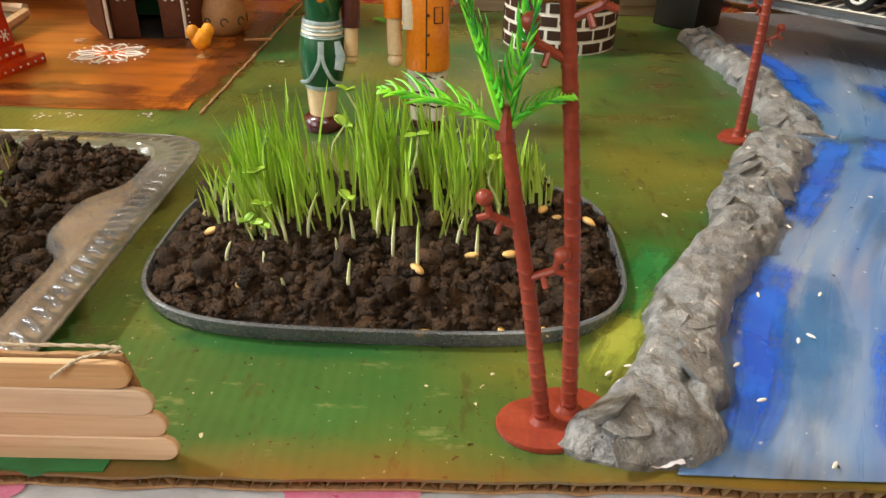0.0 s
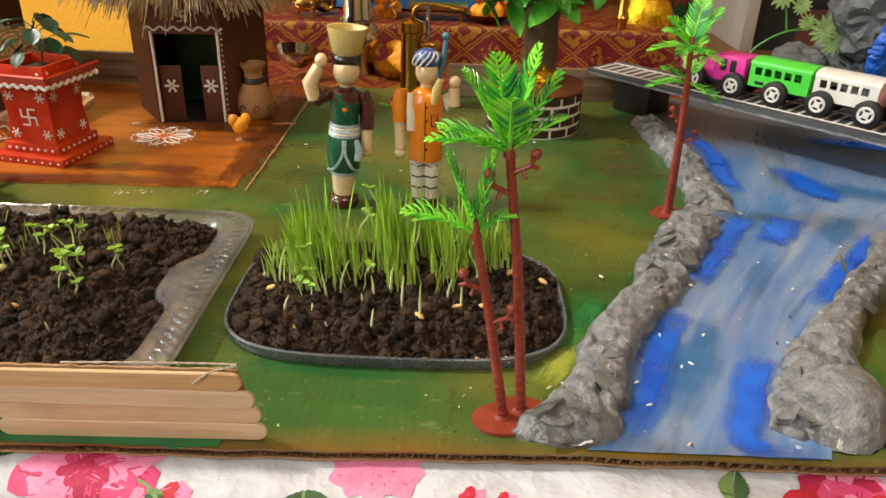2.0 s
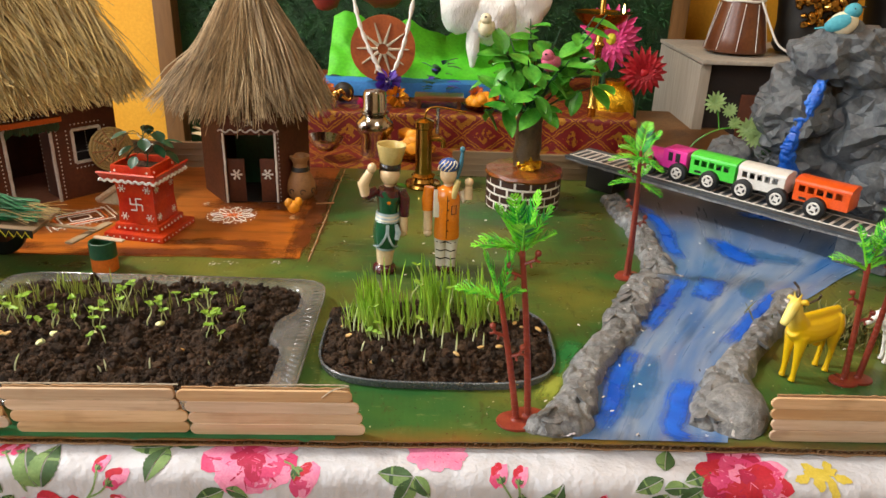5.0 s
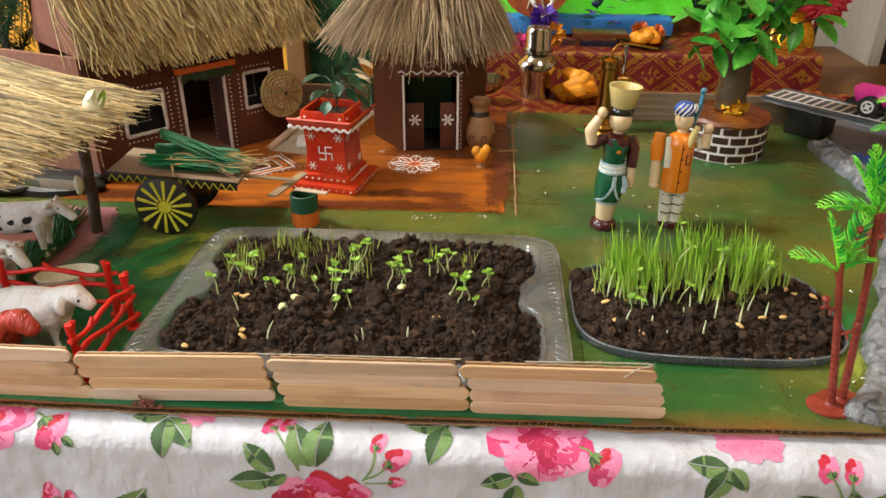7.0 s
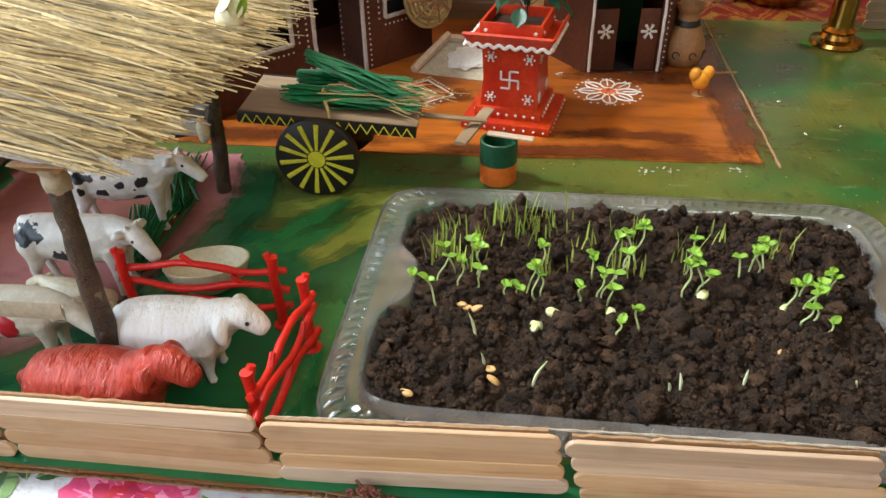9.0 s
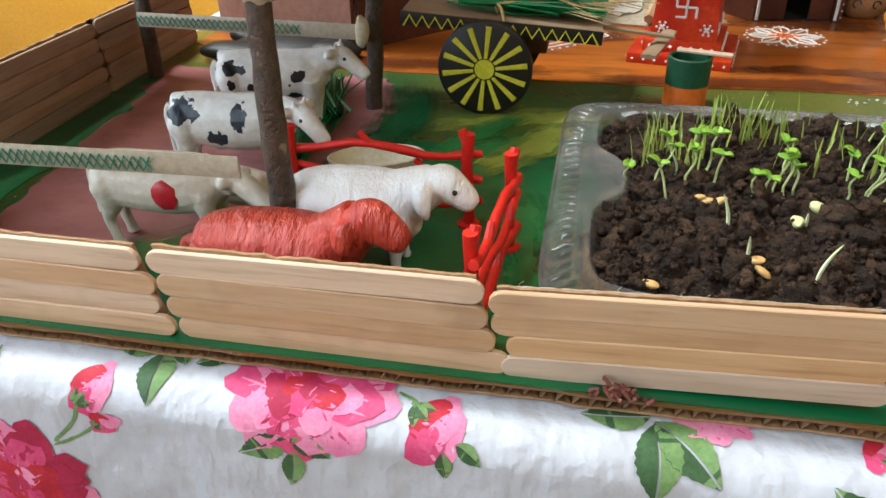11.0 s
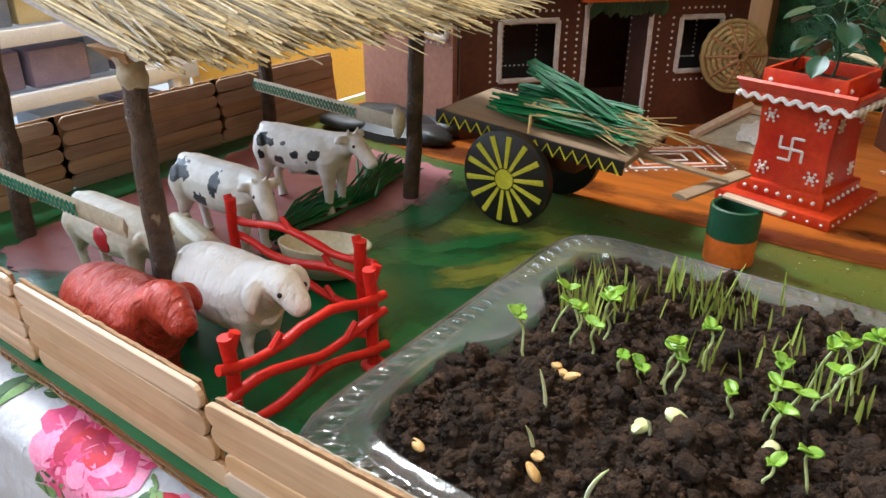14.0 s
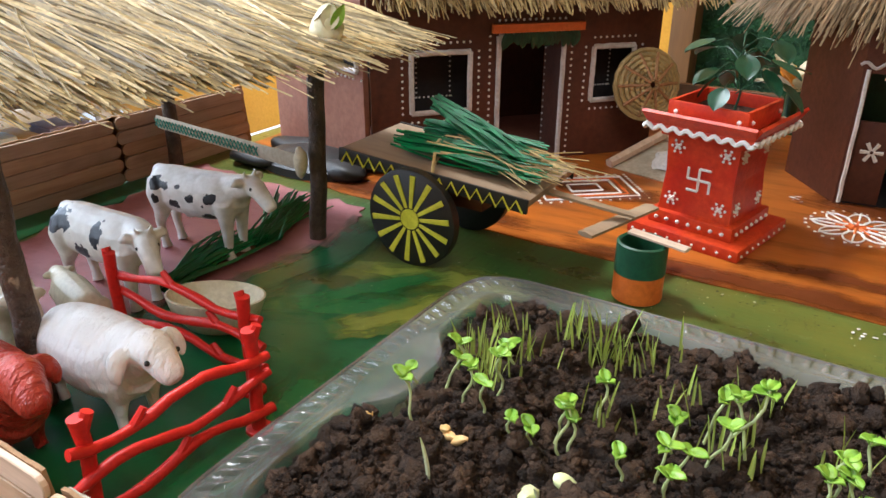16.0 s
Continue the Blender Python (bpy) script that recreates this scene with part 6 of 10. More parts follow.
    for k in range(15):
        a = k * 2.4 + q.uniform(-0.3, 0.3)
        z = 0.078 + 0.0017 * k
        bm = BM()
        d = Vector((math.cos(a), math.sin(a), q.uniform(0.0, 0.45)))
        foot = Vector((0.004, 0, z))
        tip = foot + d.normalized() * q.uniform(0.010, 0.026)
        tube(bm, bez([foot, foot.lerp(tip, 0.5) + Vector((0, 0, 0.004)), tip], 6), 0.0004, 5)
        leaf_mesh(bm, tip, (d[0], d[1], d[2] - q.uniform(0.3, 1.0)), (0, 0, 1), q.uniform(0.013, 0.018), q.uniform(0.0050, 0.0066), 0.2)
        part("leaf", bm, M_LEAFD, t)


planter()

# ---- yard drawings, pot and chicken ----


def ring_line(bm, cx, cy, fn, n, r, z=0.0012):
    pts = [(cx + fn(k * math.tau / n) * math.cos(k * math.tau / n), cy + fn(k * math.tau / n) * math.sin(k * math.tau / n), z) for k in range(n + 1)]
    tube(bm, pts, r, 5, 1.0, (0, 0, 1), caps=False)


RG = thing("rangoli", pose(-0.291, 0.571, 0.0006), "round white and orange rangoli drawn on the yard", "rangoli", "rangolis")
for k in range(8):
    a = k * math.pi / 4
    bm = BM()
    c = Vector((0.0145 * math.cos(a), 0.0145 * math.sin(a), 0.0004))
    pts = []
    for j in range(15):
        b = j * math.tau / 14
        pts.append(c + Vector((0.0085 * math.cos(b) * math.cos(a) - 0.0055 * math.sin(b) * math.sin(a), 0.0085 * math.cos(b) * math.sin(a) + 0.0055 * math.sin(b) * math.cos(a), 0)))
    tube(bm, pts, 0.0006, 5, caps=False)
    tube(bm, [c * 0.45, c * 1.7], 0.0006, 5)
    part("petal_line", bm, M_WHITE, RG)
    bm = BM()
    tube(bm, [(0.002 * math.cos(a), 0.002 * math.sin(a), 0.0003), (0.011 * math.cos(a), 0.011 * math.sin(a), 0.0003)], [0.0012, 0.0006], 5)
    part("orange_ray", bm, M_ORANGE, RG, "orange powder ray")
q = random.Random(3)
for k in range(26):
    a = k * math.tau / 26
    bm = BM()
    ball(bm, ((0.0255 + q.uniform(-0.001, 0.0015)) * math.cos(a), (0.0255 + q.uniform(-0.001, 0.0015)) * math.sin(a), 0.0003), (0.0011, 0.0009, 0.0005), 1)
    part("powder_dot", bm, M_WHITE, RG)
R2 = thing("rangoli", pose(-0.446, 0.549, 0.0006, 0, 0, 40), "square white and orange rangoli before the hut", "rangoli", "rangolis")
for s, m in ((0.030, M_WHITE), (0.024, M_ORANGE), (0.020, M_WHITE), (0.010, M_WHITE)):
    bm = BM()
    c = [(-s, -s * 0.62, 0.0004), (s, -s * 0.62, 0.0004), (s, s * 0.62, 0.0004), (-s, s * 0.62, 0.0004), (-s, -s * 0.62, 0.0004)]
    for a, b in zip(c, c[1:]):
        tube(bm, [a, b], 0.0009, 5)
    part("square_line", bm, m, R2)
for k in range(44):
    t = k / 44 * 4
    i, f = int(t), t - int(t)
    c = [(-1, -1), (1, -1), (1, 1), (-1, 1), (-1, -1)]
    x, y = c[i][0] + (c[i + 1][0] - c[i][0]) * f, c[i][1] + (c[i + 1][1] - c[i][1]) * f
    bm = BM()
    ball(bm, (x * 0.0345, y * 0.0345 * 0.66, 0.0003), (0.0012, 0.0012, 0.0006), 1)
    part("powder_dot", bm, M_WHITE, R2)
for x, y in ((-0.330, 0.604), (-0.268, 0.608), (-0.275, 0.443), (-0.218, 0.45), (-0.262, 0.447), (-0.206, 0.655), (-0.198, 0.56)):
    bm = BM()
    for k in range(9):
        ball(bm, (x + q.gauss(0, 0.003), y + q.gauss(0, 0.002), 0.0008), (q.uniform(0.0005, 0.0014), 0.0006, 0.0003), 1)
    single("powder_mark", bm, M_LINE, "small smudge of white rangoli powder", "rangoli", "powder marks")

POT = thing("water_pot", pose(-0.227, 0.636, 0), "brown clay water pot with dark drawn bands", "pot")
bm = BM()
lathe(bm, ((0.010, 0), (0.0145, 0.004), (0.0172, 0.012), (0.0165, 0.020), (0.012, 0.030), (0.0085, 0.036), (0.0080, 0.042), (0.0085, 0.044)), 28)
part("body", bm, M_TERRA, POT)
bm = BM()
lathe(bm, ((0.0085, 0.044), (0.0115, 0.049), (0.0118, 0.0515), (0.0100, 0.0512), (0.007, 0.047), (0.006, 0.04)), 28)
part("rim", bm, M_TERRA, POT)
bm = BM()
lathe(bm, ((0.0100, 0.0335), (0.0106, 0.0345), (0.0092, 0.0388), (0.0086, 0.0385)), 28)
part("band", bm, M_BLACK, POT, "dark band round the neck")
for k in range(8):
    a = k * math.pi / 4 + 0.3
    bm = BM()
    c = Vector((0.0172 * math.cos(a), 0.0172 * math.sin(a), 0.0125))
    s = Vector((-math.sin(a), math.cos(a), 0))
    tube(bm, [c + s * 0.0028 * math.cos(b) + Vector((0, 0, 0.0028 * math.sin(b))) for b in [j * 0.5 for j in range(10)]], 0.0005, 5)
    part("curl", bm, M_BLACK, POT)


def chicken():
    bm = BM()
    ball(bm, (0, 0, 0.011), (0.0060, 0.0048, 0.0065), 3, 0)
    ball(bm, (-0.0042, 0, 0.0150), (0.0042, 0.0036, 0.0050), 2, 0)
    ball(bm, (0.0046, 0, 0.0158), (0.0038, 0.0034, 0.0048), 2, 0)
    tube(bm, [(0.0075, 0, 0.0165), (0.0098, 0, 0.0158)], [0.0010, 0.0003], 6, mi=1)
    tube(bm, [(0, 0.0015, 0.005), (0.001, 0.0018, 0.0006)], 0.0006, 6, mi=1)
    tube(bm, [(0, -0.0015, 0.005), (0.001, -0.0018, 0.0006)], 0.0006, 6, mi=1)
    lathe(bm, ((0.0045, 0), (0.0045, 0.0008), (0.003, 0.001)), 14, mi=1)
    single("toy_chick", bm, (M_MARI, M_TERRA), "small yellow felt chick in front of the pot", "toy bird", at=pose(-0.2235, 0.569, 0.0005, 0, 0, 15) @ Matrix.Scale(1.15, 4))


chicken()
bm = BM()
tube(bm, [(-0.206, 0.612, 0.002), (-0.186, 0.616, 0.002)], 0.0010, 6)
single("twig", bm, M_TERRA, "short brown twig lying on the yard", "twig")

# ---- thatch ----


def straw(bm, a, b, r, bend=0.0, q=rnd, segs=3):
    a, b = Vector(a), Vector(b)
    mid = a.lerp(b, 0.55) + Vector((q.uniform(-1, 1), q.uniform(-1, 1), q.uniform(-0.6, 0.8))) * bend
    tube(bm, [a, mid, b], [r, r * 0.95, r * 0.6], segs, caps=False)


# ---- the large hut ----
HUT = pose(-0.577, 0.498, 0, 0, 0, 49.0)
hut = thing("thatched_hut", HUT, "brown painted hut with white dotted frames and thatch", "hut", "thatched huts")
W, D, H = 0.208, 0.118, 0.118


def wall_with_holes(x0, x1, z1, holes, thick, m4):
    """A wall in its own x-z plane with rectangular holes cut through."""
    bm = BM()
    xs = sorted({x0, x1, *[h[0] for h in holes], *[h[1] for h in holes]})
    zs = sorted({0.0, z1, *[h[2] for h in holes], *[h[3] for h in holes]})
    for xa, xb in zip(xs, xs[1:]):
        for za, zb in zip(zs, zs[1:]):
            if any(h[0] <= xa and xb <= h[1] and h[2] <= za and zb <= h[3] for h in holes):
                continue
            box(bm, ((xa + xb) / 2, thick / 2, (za + zb) / 2), (xb - xa, thick, zb - za))
    bmesh.ops.remove_doubles(bm, verts=bm.verts, dist=1e-6)
    seen = {}
    for f in list(bm.faces):
        k = frozenset(v.index for v in f.verts)
        seen.setdefault(k, []).append(f)
    bm.verts.index_update()
    inner = {}
    for f in bm.faces:
        inner.setdefault(tuple(sorted(v.index for v in f.verts)), []).append(f)
    dead = [f for fs in inner.values() if len(fs) > 1 for f in fs]
    bmesh.ops.delete(bm, geom=dead, context="FACES_ONLY")
    bmesh.ops.transform(bm, matrix=m4, verts=bm.verts)
    return bm


HOLES = ((0.027, 0.067, 0.040, 0.079), (0.087, 0.134, 0.0, 0.088), (0.157, 0.188, 0.041, 0.078))
part("front_wall", wall_with_holes(0.0, W, H, HOLES, 0.004, Matrix.Identity(4)), M_MUD, hut, "", False)
SIDE = Matrix.Rotation(math.pi / 2, 4, "Z")
ENDW = Matrix.Translation((0.0, 0.002, 0)) @ Matrix.Rotation(radians(113), 4, "Z")
part("side_wall", wall_with_holes(0.002, 0.122, H + 0.002, ((0.008, 0.060, 0.068, 0.098),), 0.004, ENDW), mat("pinkish_end_wall", "#8a5a44", "#9d6c56", "#6f4433", rough=0.65, big=20, fine=240, bump=0.3), hut, "pinkish brown end wall", False)
# solid dark sheet in place of the shade behind the opening
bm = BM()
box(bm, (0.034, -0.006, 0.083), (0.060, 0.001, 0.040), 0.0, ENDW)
part("dark_pane", bm, M_DARK, hut, "dark sheet in place of the shaded opening")
for a, b in (((0.008, 0.068), (0.008, 0.098)), ((0.008, 0.098), (0.060, 0.098)), ((0.060, 0.098), (0.060, 0.068)), ((0.060, 0.068), (0.008, 0.068))):
    bm = BM()
    tube(bm, [ENDW @ Vector((a[0], 0.0046, a[1])), ENDW @ Vector((b[0], 0.0046, b[1]))], 0.0017, 6)
    part("frame_line", bm, M_LINE, hut, "white painted frame line")
    n = int(math.hypot(b[0] - a[0], b[1] - a[1]) / 0.0045)
    for k in range(n + 1):
        bm = BM()
        c = Vector((a[0] + (b[0] - a[0]) * k / n, 0.0044, a[1] + (b[1] - a[1]) * k / n))
        c += Vector((0.005 * ((c.x > 0.055) - (c.x < 0.012)), 0, 0.005 * ((c.z > 0.094) - (c.z < 0.072))))
        ball(bm, ENDW @ c, (0.0009, 0.0007, 0.0009), 1)
        part("white_dot", bm, M_WHITE, hut)
part("side_wall", wall_with_holes(0.004, D, H, (), 0.004, Matrix.Translation((W, 0, 0)) @ SIDE), M_MUD, hut, "", False)
part("back_wall", wall_with_holes(0.004, W - 0.004, H, (), 0.004, Matrix.Translation((0, D, 0))), M_MUD, hut, "", False)
for xx in (0.002, W - 0.002):
    bm = BM()
    a = [bm.verts.new((xx + s, y, z)) for s in (-0.002, 0.002) for y, z in ((0, H), (D, H), (D / 2, H + 0.112))]
    for f in ((0, 1, 2), (3, 4, 5), (0, 1, 4, 3), (1, 2, 5, 4), (2, 0, 3, 5)):
        bm.faces.new([a[i] for i in f])
    part("gable", bm, M_MUD2, hut, "", False)
bm = BM()
box(bm, (W / 2, D / 2, 0.0012), (W - 0.01, D - 0.01, 0.0016))
part("inner_floor", bm, M_MUD2, hut)
bm = BM()
box(bm, (0.137, 0.018, 0.043), (0.003, 0.034, 0.084), 0.0005)
leaf_in = part("door_leaf", bm, M_MUD, hut, "brown open door leaf edged with white dots")
bm = BM()
for k in range(17):
    for y in (0.004, 0.032):
        ball(bm, (0.1352, y, 0.006 + 0.0048 * k), (0.0006, 0.0009, 0.0009), 1)
part("dot_row", bm, M_WHITE, leaf_in, "rows of white painted dots")
# dark sheets put the room's shade into colour behind both windows
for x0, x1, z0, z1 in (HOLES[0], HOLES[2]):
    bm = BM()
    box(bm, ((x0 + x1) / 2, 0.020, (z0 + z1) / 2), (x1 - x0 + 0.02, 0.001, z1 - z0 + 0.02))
    pane = part("inner_screen", bm, M_DARK, hut, "dark sheet standing for the shade inside the window")
    bm = BM()
    for k in range(9):
        u = k / 8
        for px, pz in ((x0 + 0.007 + (x1 - x0 - 0.014) * u, z0 + 0.006), (x0 + 0.008, z0 + 0.006 + (z1 - z0 - 0.012) * u), (x1 - 0.008, z0 + 0.006 + (z1 - z0 - 0.012) * u)):
            ball(bm, (px, 0.0190, pz), (0.0008, 0.0005, 0.0008), 1)
    part("dot_row", bm, M_LINE, pane, "faint dots inside the window")
bm = BM()
box(bm, (0.114, -0.003, 0.0930), (0.066, 0.004, 0.0058), 0.0006)
part("lintel", bm, M_ORANGE, hut, "orange lintel above the door")
q = random.Random(8)
bm = BM()
for k in range(24):
    x = 0.090 + 0.052 * k / 23
    leaf_mesh(bm, (x, -0.004, 0.0900), (q.uniform(-0.2, 0.2), -0.15, -1), (0, -1, 0.1), q.uniform(0.006, 0.011), 0.0024, 0.2)
part("leaf_garland", bm, M_LEAFD, hut, "green leaf garland under the lintel")
for x0, x1, z0, z1 in HOLES:
    for a, b in (((x0, z0), (x0, z1)), ((x0, z1), (x1, z1)), ((x1, z1), (x1, z0)), ((x1, z0), (x0, z0))):
        if z0 == 0 and (a[1] == 0 and b[1] == 0):
            continue
        bm = BM()
        n = 14
        pts = [(a[0] + (b[0] - a[0]) * k / n + 0.0004 * wob(k, a[0] * 90, 0.9), -0.0006, a[1] + (b[1] - a[1]) * k / n + 0.0004 * wob(k, 5, 0.9)) for k in range(n + 1)]
        tube(bm, pts, 0.0019, 6, 1.0)
        part("frame_line", bm, M_LINE, hut, "white painted frame line")
        ln = math.hypot(b[0] - a[0], b[1] - a[1])
        nn = int(ln / 0.0042)
        ox = -0.0062 if a[0] == b[0] == x0 else 0.0062 if a[0] == b[0] == x1 else 0
        oz = 0.0062 if a[1] == b[1] == z1 else -0.0062 if a[1] == b[1] == z0 and z0 > 0 else 0
        for k in range(nn + 1):
            if z0 == 0 and oz:
                oz = 0.0098
            bm = BM()
            ball(bm, (a[0] + (b[0] - a[0]) * k / nn + ox, -0.0004, a[1] + (b[1] - a[1]) * k / nn + oz), (0.00095, 0.0006, 0.00095), 1)
            part("white_dot", bm, M_WHITE, hut)
for sg, y0 in ((1, -0.020), (-1, D + 0.020)):
    bm = BM()
    top, low = Vector((0, D / 2, H + 0.128)), Vector((0, y0, H - 0.004))
    a = [bm.verts.new(Vector((x, 0, 0)) + p + Vector((0, 0, dz))) for dz in (0, -0.006) for x, p in ((0.010, low), (W + 0.004, low), (W - 0.008, top), (-0.016, top))]
    for f in ((0, 1, 2, 3), (4, 5, 6, 7), (0, 1, 5, 4), (1, 2, 6, 5), (2, 3, 7, 6), (3, 0, 4, 7)):
        bm.faces.new([a[i] for i in f])
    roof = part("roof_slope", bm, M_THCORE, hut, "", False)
    bm = BM()
    q = random.Random(60 + sg)
    for k in range(2600 if sg > 0 else 500):
        t0 = q.random() ** 0.8 * 0.85
        x = q.uniform(-0.020, W - 0.004) + 0.026 * t0
        t1 = min(t0 + q.uniform(0.25, 0.6), 1.0) if q.random() < 0.6 else 1.0 + q.uniform(-0.03, 0.10)
        dx = q.gauss(0.020, 0.017) * (t1 - t0 + 0.3)
        lift = q.uniform(0.0, 0.006)
        a = top.lerp(low, t0) + Vector((x, 0, 0.001 + lift))
        b = top.lerp(low, t1) + Vector((x + dx, -sg * 0.001, 0.001 + lift * q.uniform(0.3, 1.4)))
        straw(bm, a, b, q.uniform(0.0003, 0.0011), 0.008, q)
    tagged(part("thatch", bm, M_THATCH, hut, "shaggy dry straw thatch"), kind="stuff")
bm = BM()
q = random.Random(77)
for k in range(260):
    x = q.uniform(-0.020, W - 0.006)
    straw(bm, (x, D / 2 + 0.002, H + 0.128), (x + q.gauss(0, 0.02), D / 2 + 0.03, H + 0.080), 0.0007, 0.004, q)
    straw(bm, (x, D / 2 - 0.002, H + 0.130), (x + q.gauss(0, 0.02), D / 2 - 0.03, H + 0.085), 0.0007, 0.004, q)
tagged(part("ridge_straw", bm, M_THATCH, hut, "straw laid over the ridge"), kind="stuff")

# ---- the round hut ----
hut2 = thing("thatched_hut", pose(-0.283, 0.664, 0, 0, 0, 6), "six-sided brown hut with a conical straw roof", "hut", "thatched huts")
R, HH = 0.0615, 0.112
for k in range(6):
    a0, a1 = -math.pi / 2 - math.pi / 6 + k * math.pi / 3, -math.pi / 2 + math.pi / 6 + k * math.pi / 3
    p0, p1 = Vector((R * math.cos(a0), R * math.sin(a0), 0)), Vector((R * math.cos(a1), R * math.sin(a1), 0))
    ang = math.atan2(p1.y - p0.y, p1.x - p0.x)
    ln = (p1 - p0).length
    m4 = Matrix.Translation(p0) @ Matrix.Rotation(ang, 4, "Z")
    part("wall_panel", wall_with_holes(0, ln, HH, ((0.0045, ln - 0.0045, 0.0, 0.080),) if k == 0 else (), 0.003, m4), M_MUD, hut2, "", False)
    if k == 0:
        def at(x, y, z):
            return m4 @ Vector((x, y, z))
        for x0, x1 in ((0.005, 0.0235), (0.0405, ln - 0.005)):
            bm = BM()
            box(bm, ((x0 + x1) / 2, 0.004, 0.026), (x1 - x0, 0.002, 0.052), 0.0004, m4)
            leafp = part("half_door", bm, M_MUD, hut2, "brown half door with a white flower")
            bm = BM()
            c = Vector(((x0 + x1) / 2, 0.0026, 0.034))
            for j in range(6):
                d = Vector((math.cos(j * math.pi / 3), 0, math.sin(j * math.pi / 3)))
                tube(bm, [m4 @ (c + d * 0.001), m4 @ (c + d * 0.0062)], [0.0009, 0.0013], 5)
            part("white_flower", bm, M_WHITE, leafp)
        for x in (0.0028, ln - 0.0028):
            bm = BM()
            tube(bm, [at(x + 0.0005 * wob(j, x * 90, 0.8), -0.0004, 0.002 + 0.080 * j / 12) for j in range(13)], 0.0012, 6)
            part("frame_line", bm, M_WHITE, hut2, "white painted frame line")
            for j in range(17):
                bm = BM()
                ball(bm, at(x + (0.0035 if x > 0.02 else -0.0005), -0.0006, 0.004 + 0.0048 * j), (0.0007, 0.0005, 0.0007), 1)
                part("white_dot", bm, M_WHITE, hut2)
        bm = BM()
        tube(bm, [at(-0.002 + (ln + 0.004) * j / 40, -0.0006, 0.0845 + 0.0016 * math.sin(j * 0.95)) for j in range(41)], 0.0010, 6)
        part("wavy_line", bm, M_LINE, hut2, "wavy lilac-white line above the door")
        bm = BM()
        s = 0.0042
        for u, v in (((-s, 0), (s, 0)), ((0, -s), (0, s)), ((0, s), (s, s)), ((s, 0), (s, -s)), ((0, -s), (-s, -s)), ((-s, 0), (-s, s))):
            tube(bm, [at(ln / 2 + u[0], -0.0006, 0.095 + u[1]), at(ln / 2 + v[0], -0.0006, 0.095 + v[1])], 0.0006, 5)
        part("painted_emblem", bm, M_LINE, hut2, "white painted good-luck emblem")
# floor coloured near black for the shade inside
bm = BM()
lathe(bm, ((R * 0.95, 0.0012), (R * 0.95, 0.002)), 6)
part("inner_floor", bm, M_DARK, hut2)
bm = BM()
box(bm, (0, 0.010, 0.05), (0.05, 0.003, 0.09), 0.0005)
part("inner_screen", bm, M_GREEN, hut2, "dark green inner cloth")
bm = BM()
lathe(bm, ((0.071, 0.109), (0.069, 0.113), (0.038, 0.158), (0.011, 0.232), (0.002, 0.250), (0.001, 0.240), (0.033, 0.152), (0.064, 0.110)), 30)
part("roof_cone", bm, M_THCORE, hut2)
bm = BM()
q = random.Random(91)
for k in range(2200):
    a = q.uniform(0, math.tau)
    t0 = q.random() * 0.35 if q.random() < 0.7 else q.random() * 0.8
    t1 = 1.0 + q.uniform(-0.12, 0.10)

    def cone(t, aa, lift):
        r = 0.009 + 0.068 * t ** 1.25 + lift
        return Vector((r * math.cos(aa), r * math.sin(aa), 0.247 - 0.139 * t + lift))
    da = q.gauss(0, 0.16)
    lf = q.uniform(0.0, 0.008)
    straw(bm, cone(t0, a, lf * 0.5), cone(t1, a + da, lf), q.uniform(0.0003, 0.0011), 0.006, q)
for k in range(260):
    a = math.pi + q.gauss(-0.2, 0.6)
    straw(bm, cone(0.5, a, 0.004), cone(1.0, a + q.gauss(0, 0.12), 0.004) + Vector((-q.uniform(0.0, 0.04), 0, -q.uniform(-0.004, 0.016))), 0.0005, 0.006, q)
for k in range(420):
    a = q.uniform(0, math.tau)
    t0 = q.uniform(0.15, 0.75)
    straw(bm, cone(t0, a, 0.006), cone(1.04 + q.gauss(0, 0.05), a + q.gauss(0, 0.30), 0.006) + Vector((q.gauss(0, 0.006), q.gauss(0, 0.006), q.gauss(-0.002, 0.006))), q.uniform(0.0003, 0.0007), 0.009, q)
tagged(part("thatch", bm, M_THATCH2, hut2, "shaggy grey-brown straw thatch"), kind="stuff")

# ---- bullock cart with its load ----
cart = thing("bullock_cart", pose(0, 0, 0), "wooden toy cart with a yellow-spoked wheel", "cart")
CD = Vector((0.103, 0.004, -0.0085)).normalized()
bm = BM()
CM = Matrix.Translation((-0.470, 0.430, 0.0475)) @ Matrix.Rotation(0.04, 4, "Z") @ Matrix.Rotation(0.08, 4, "Y")
box(bm, (0, 0, 0), (0.106, 0.056, 0.0035), 0.0006, CM)
part("platform", bm, M_PLANK, cart)
for sy in (-1, 1):
    bm = BM()
    box(bm, (0, sy * 0.0285, -0.0012), (0.106, 0.0014, 0.0070), 0.0003, CM)
    side = part("side_board", bm, M_BLACK, cart, "dark side board with a yellow zigzag")
    bm = BM()
    zigzag(bm, CM @ Vector((-0.051, sy * 0.0296, -0.002)), CM @ Vector((0.051, sy * 0.0296, -0.002)), 30, 0.0028, 0.0006)
    part("zigzag", bm, M_YELLOW, side)
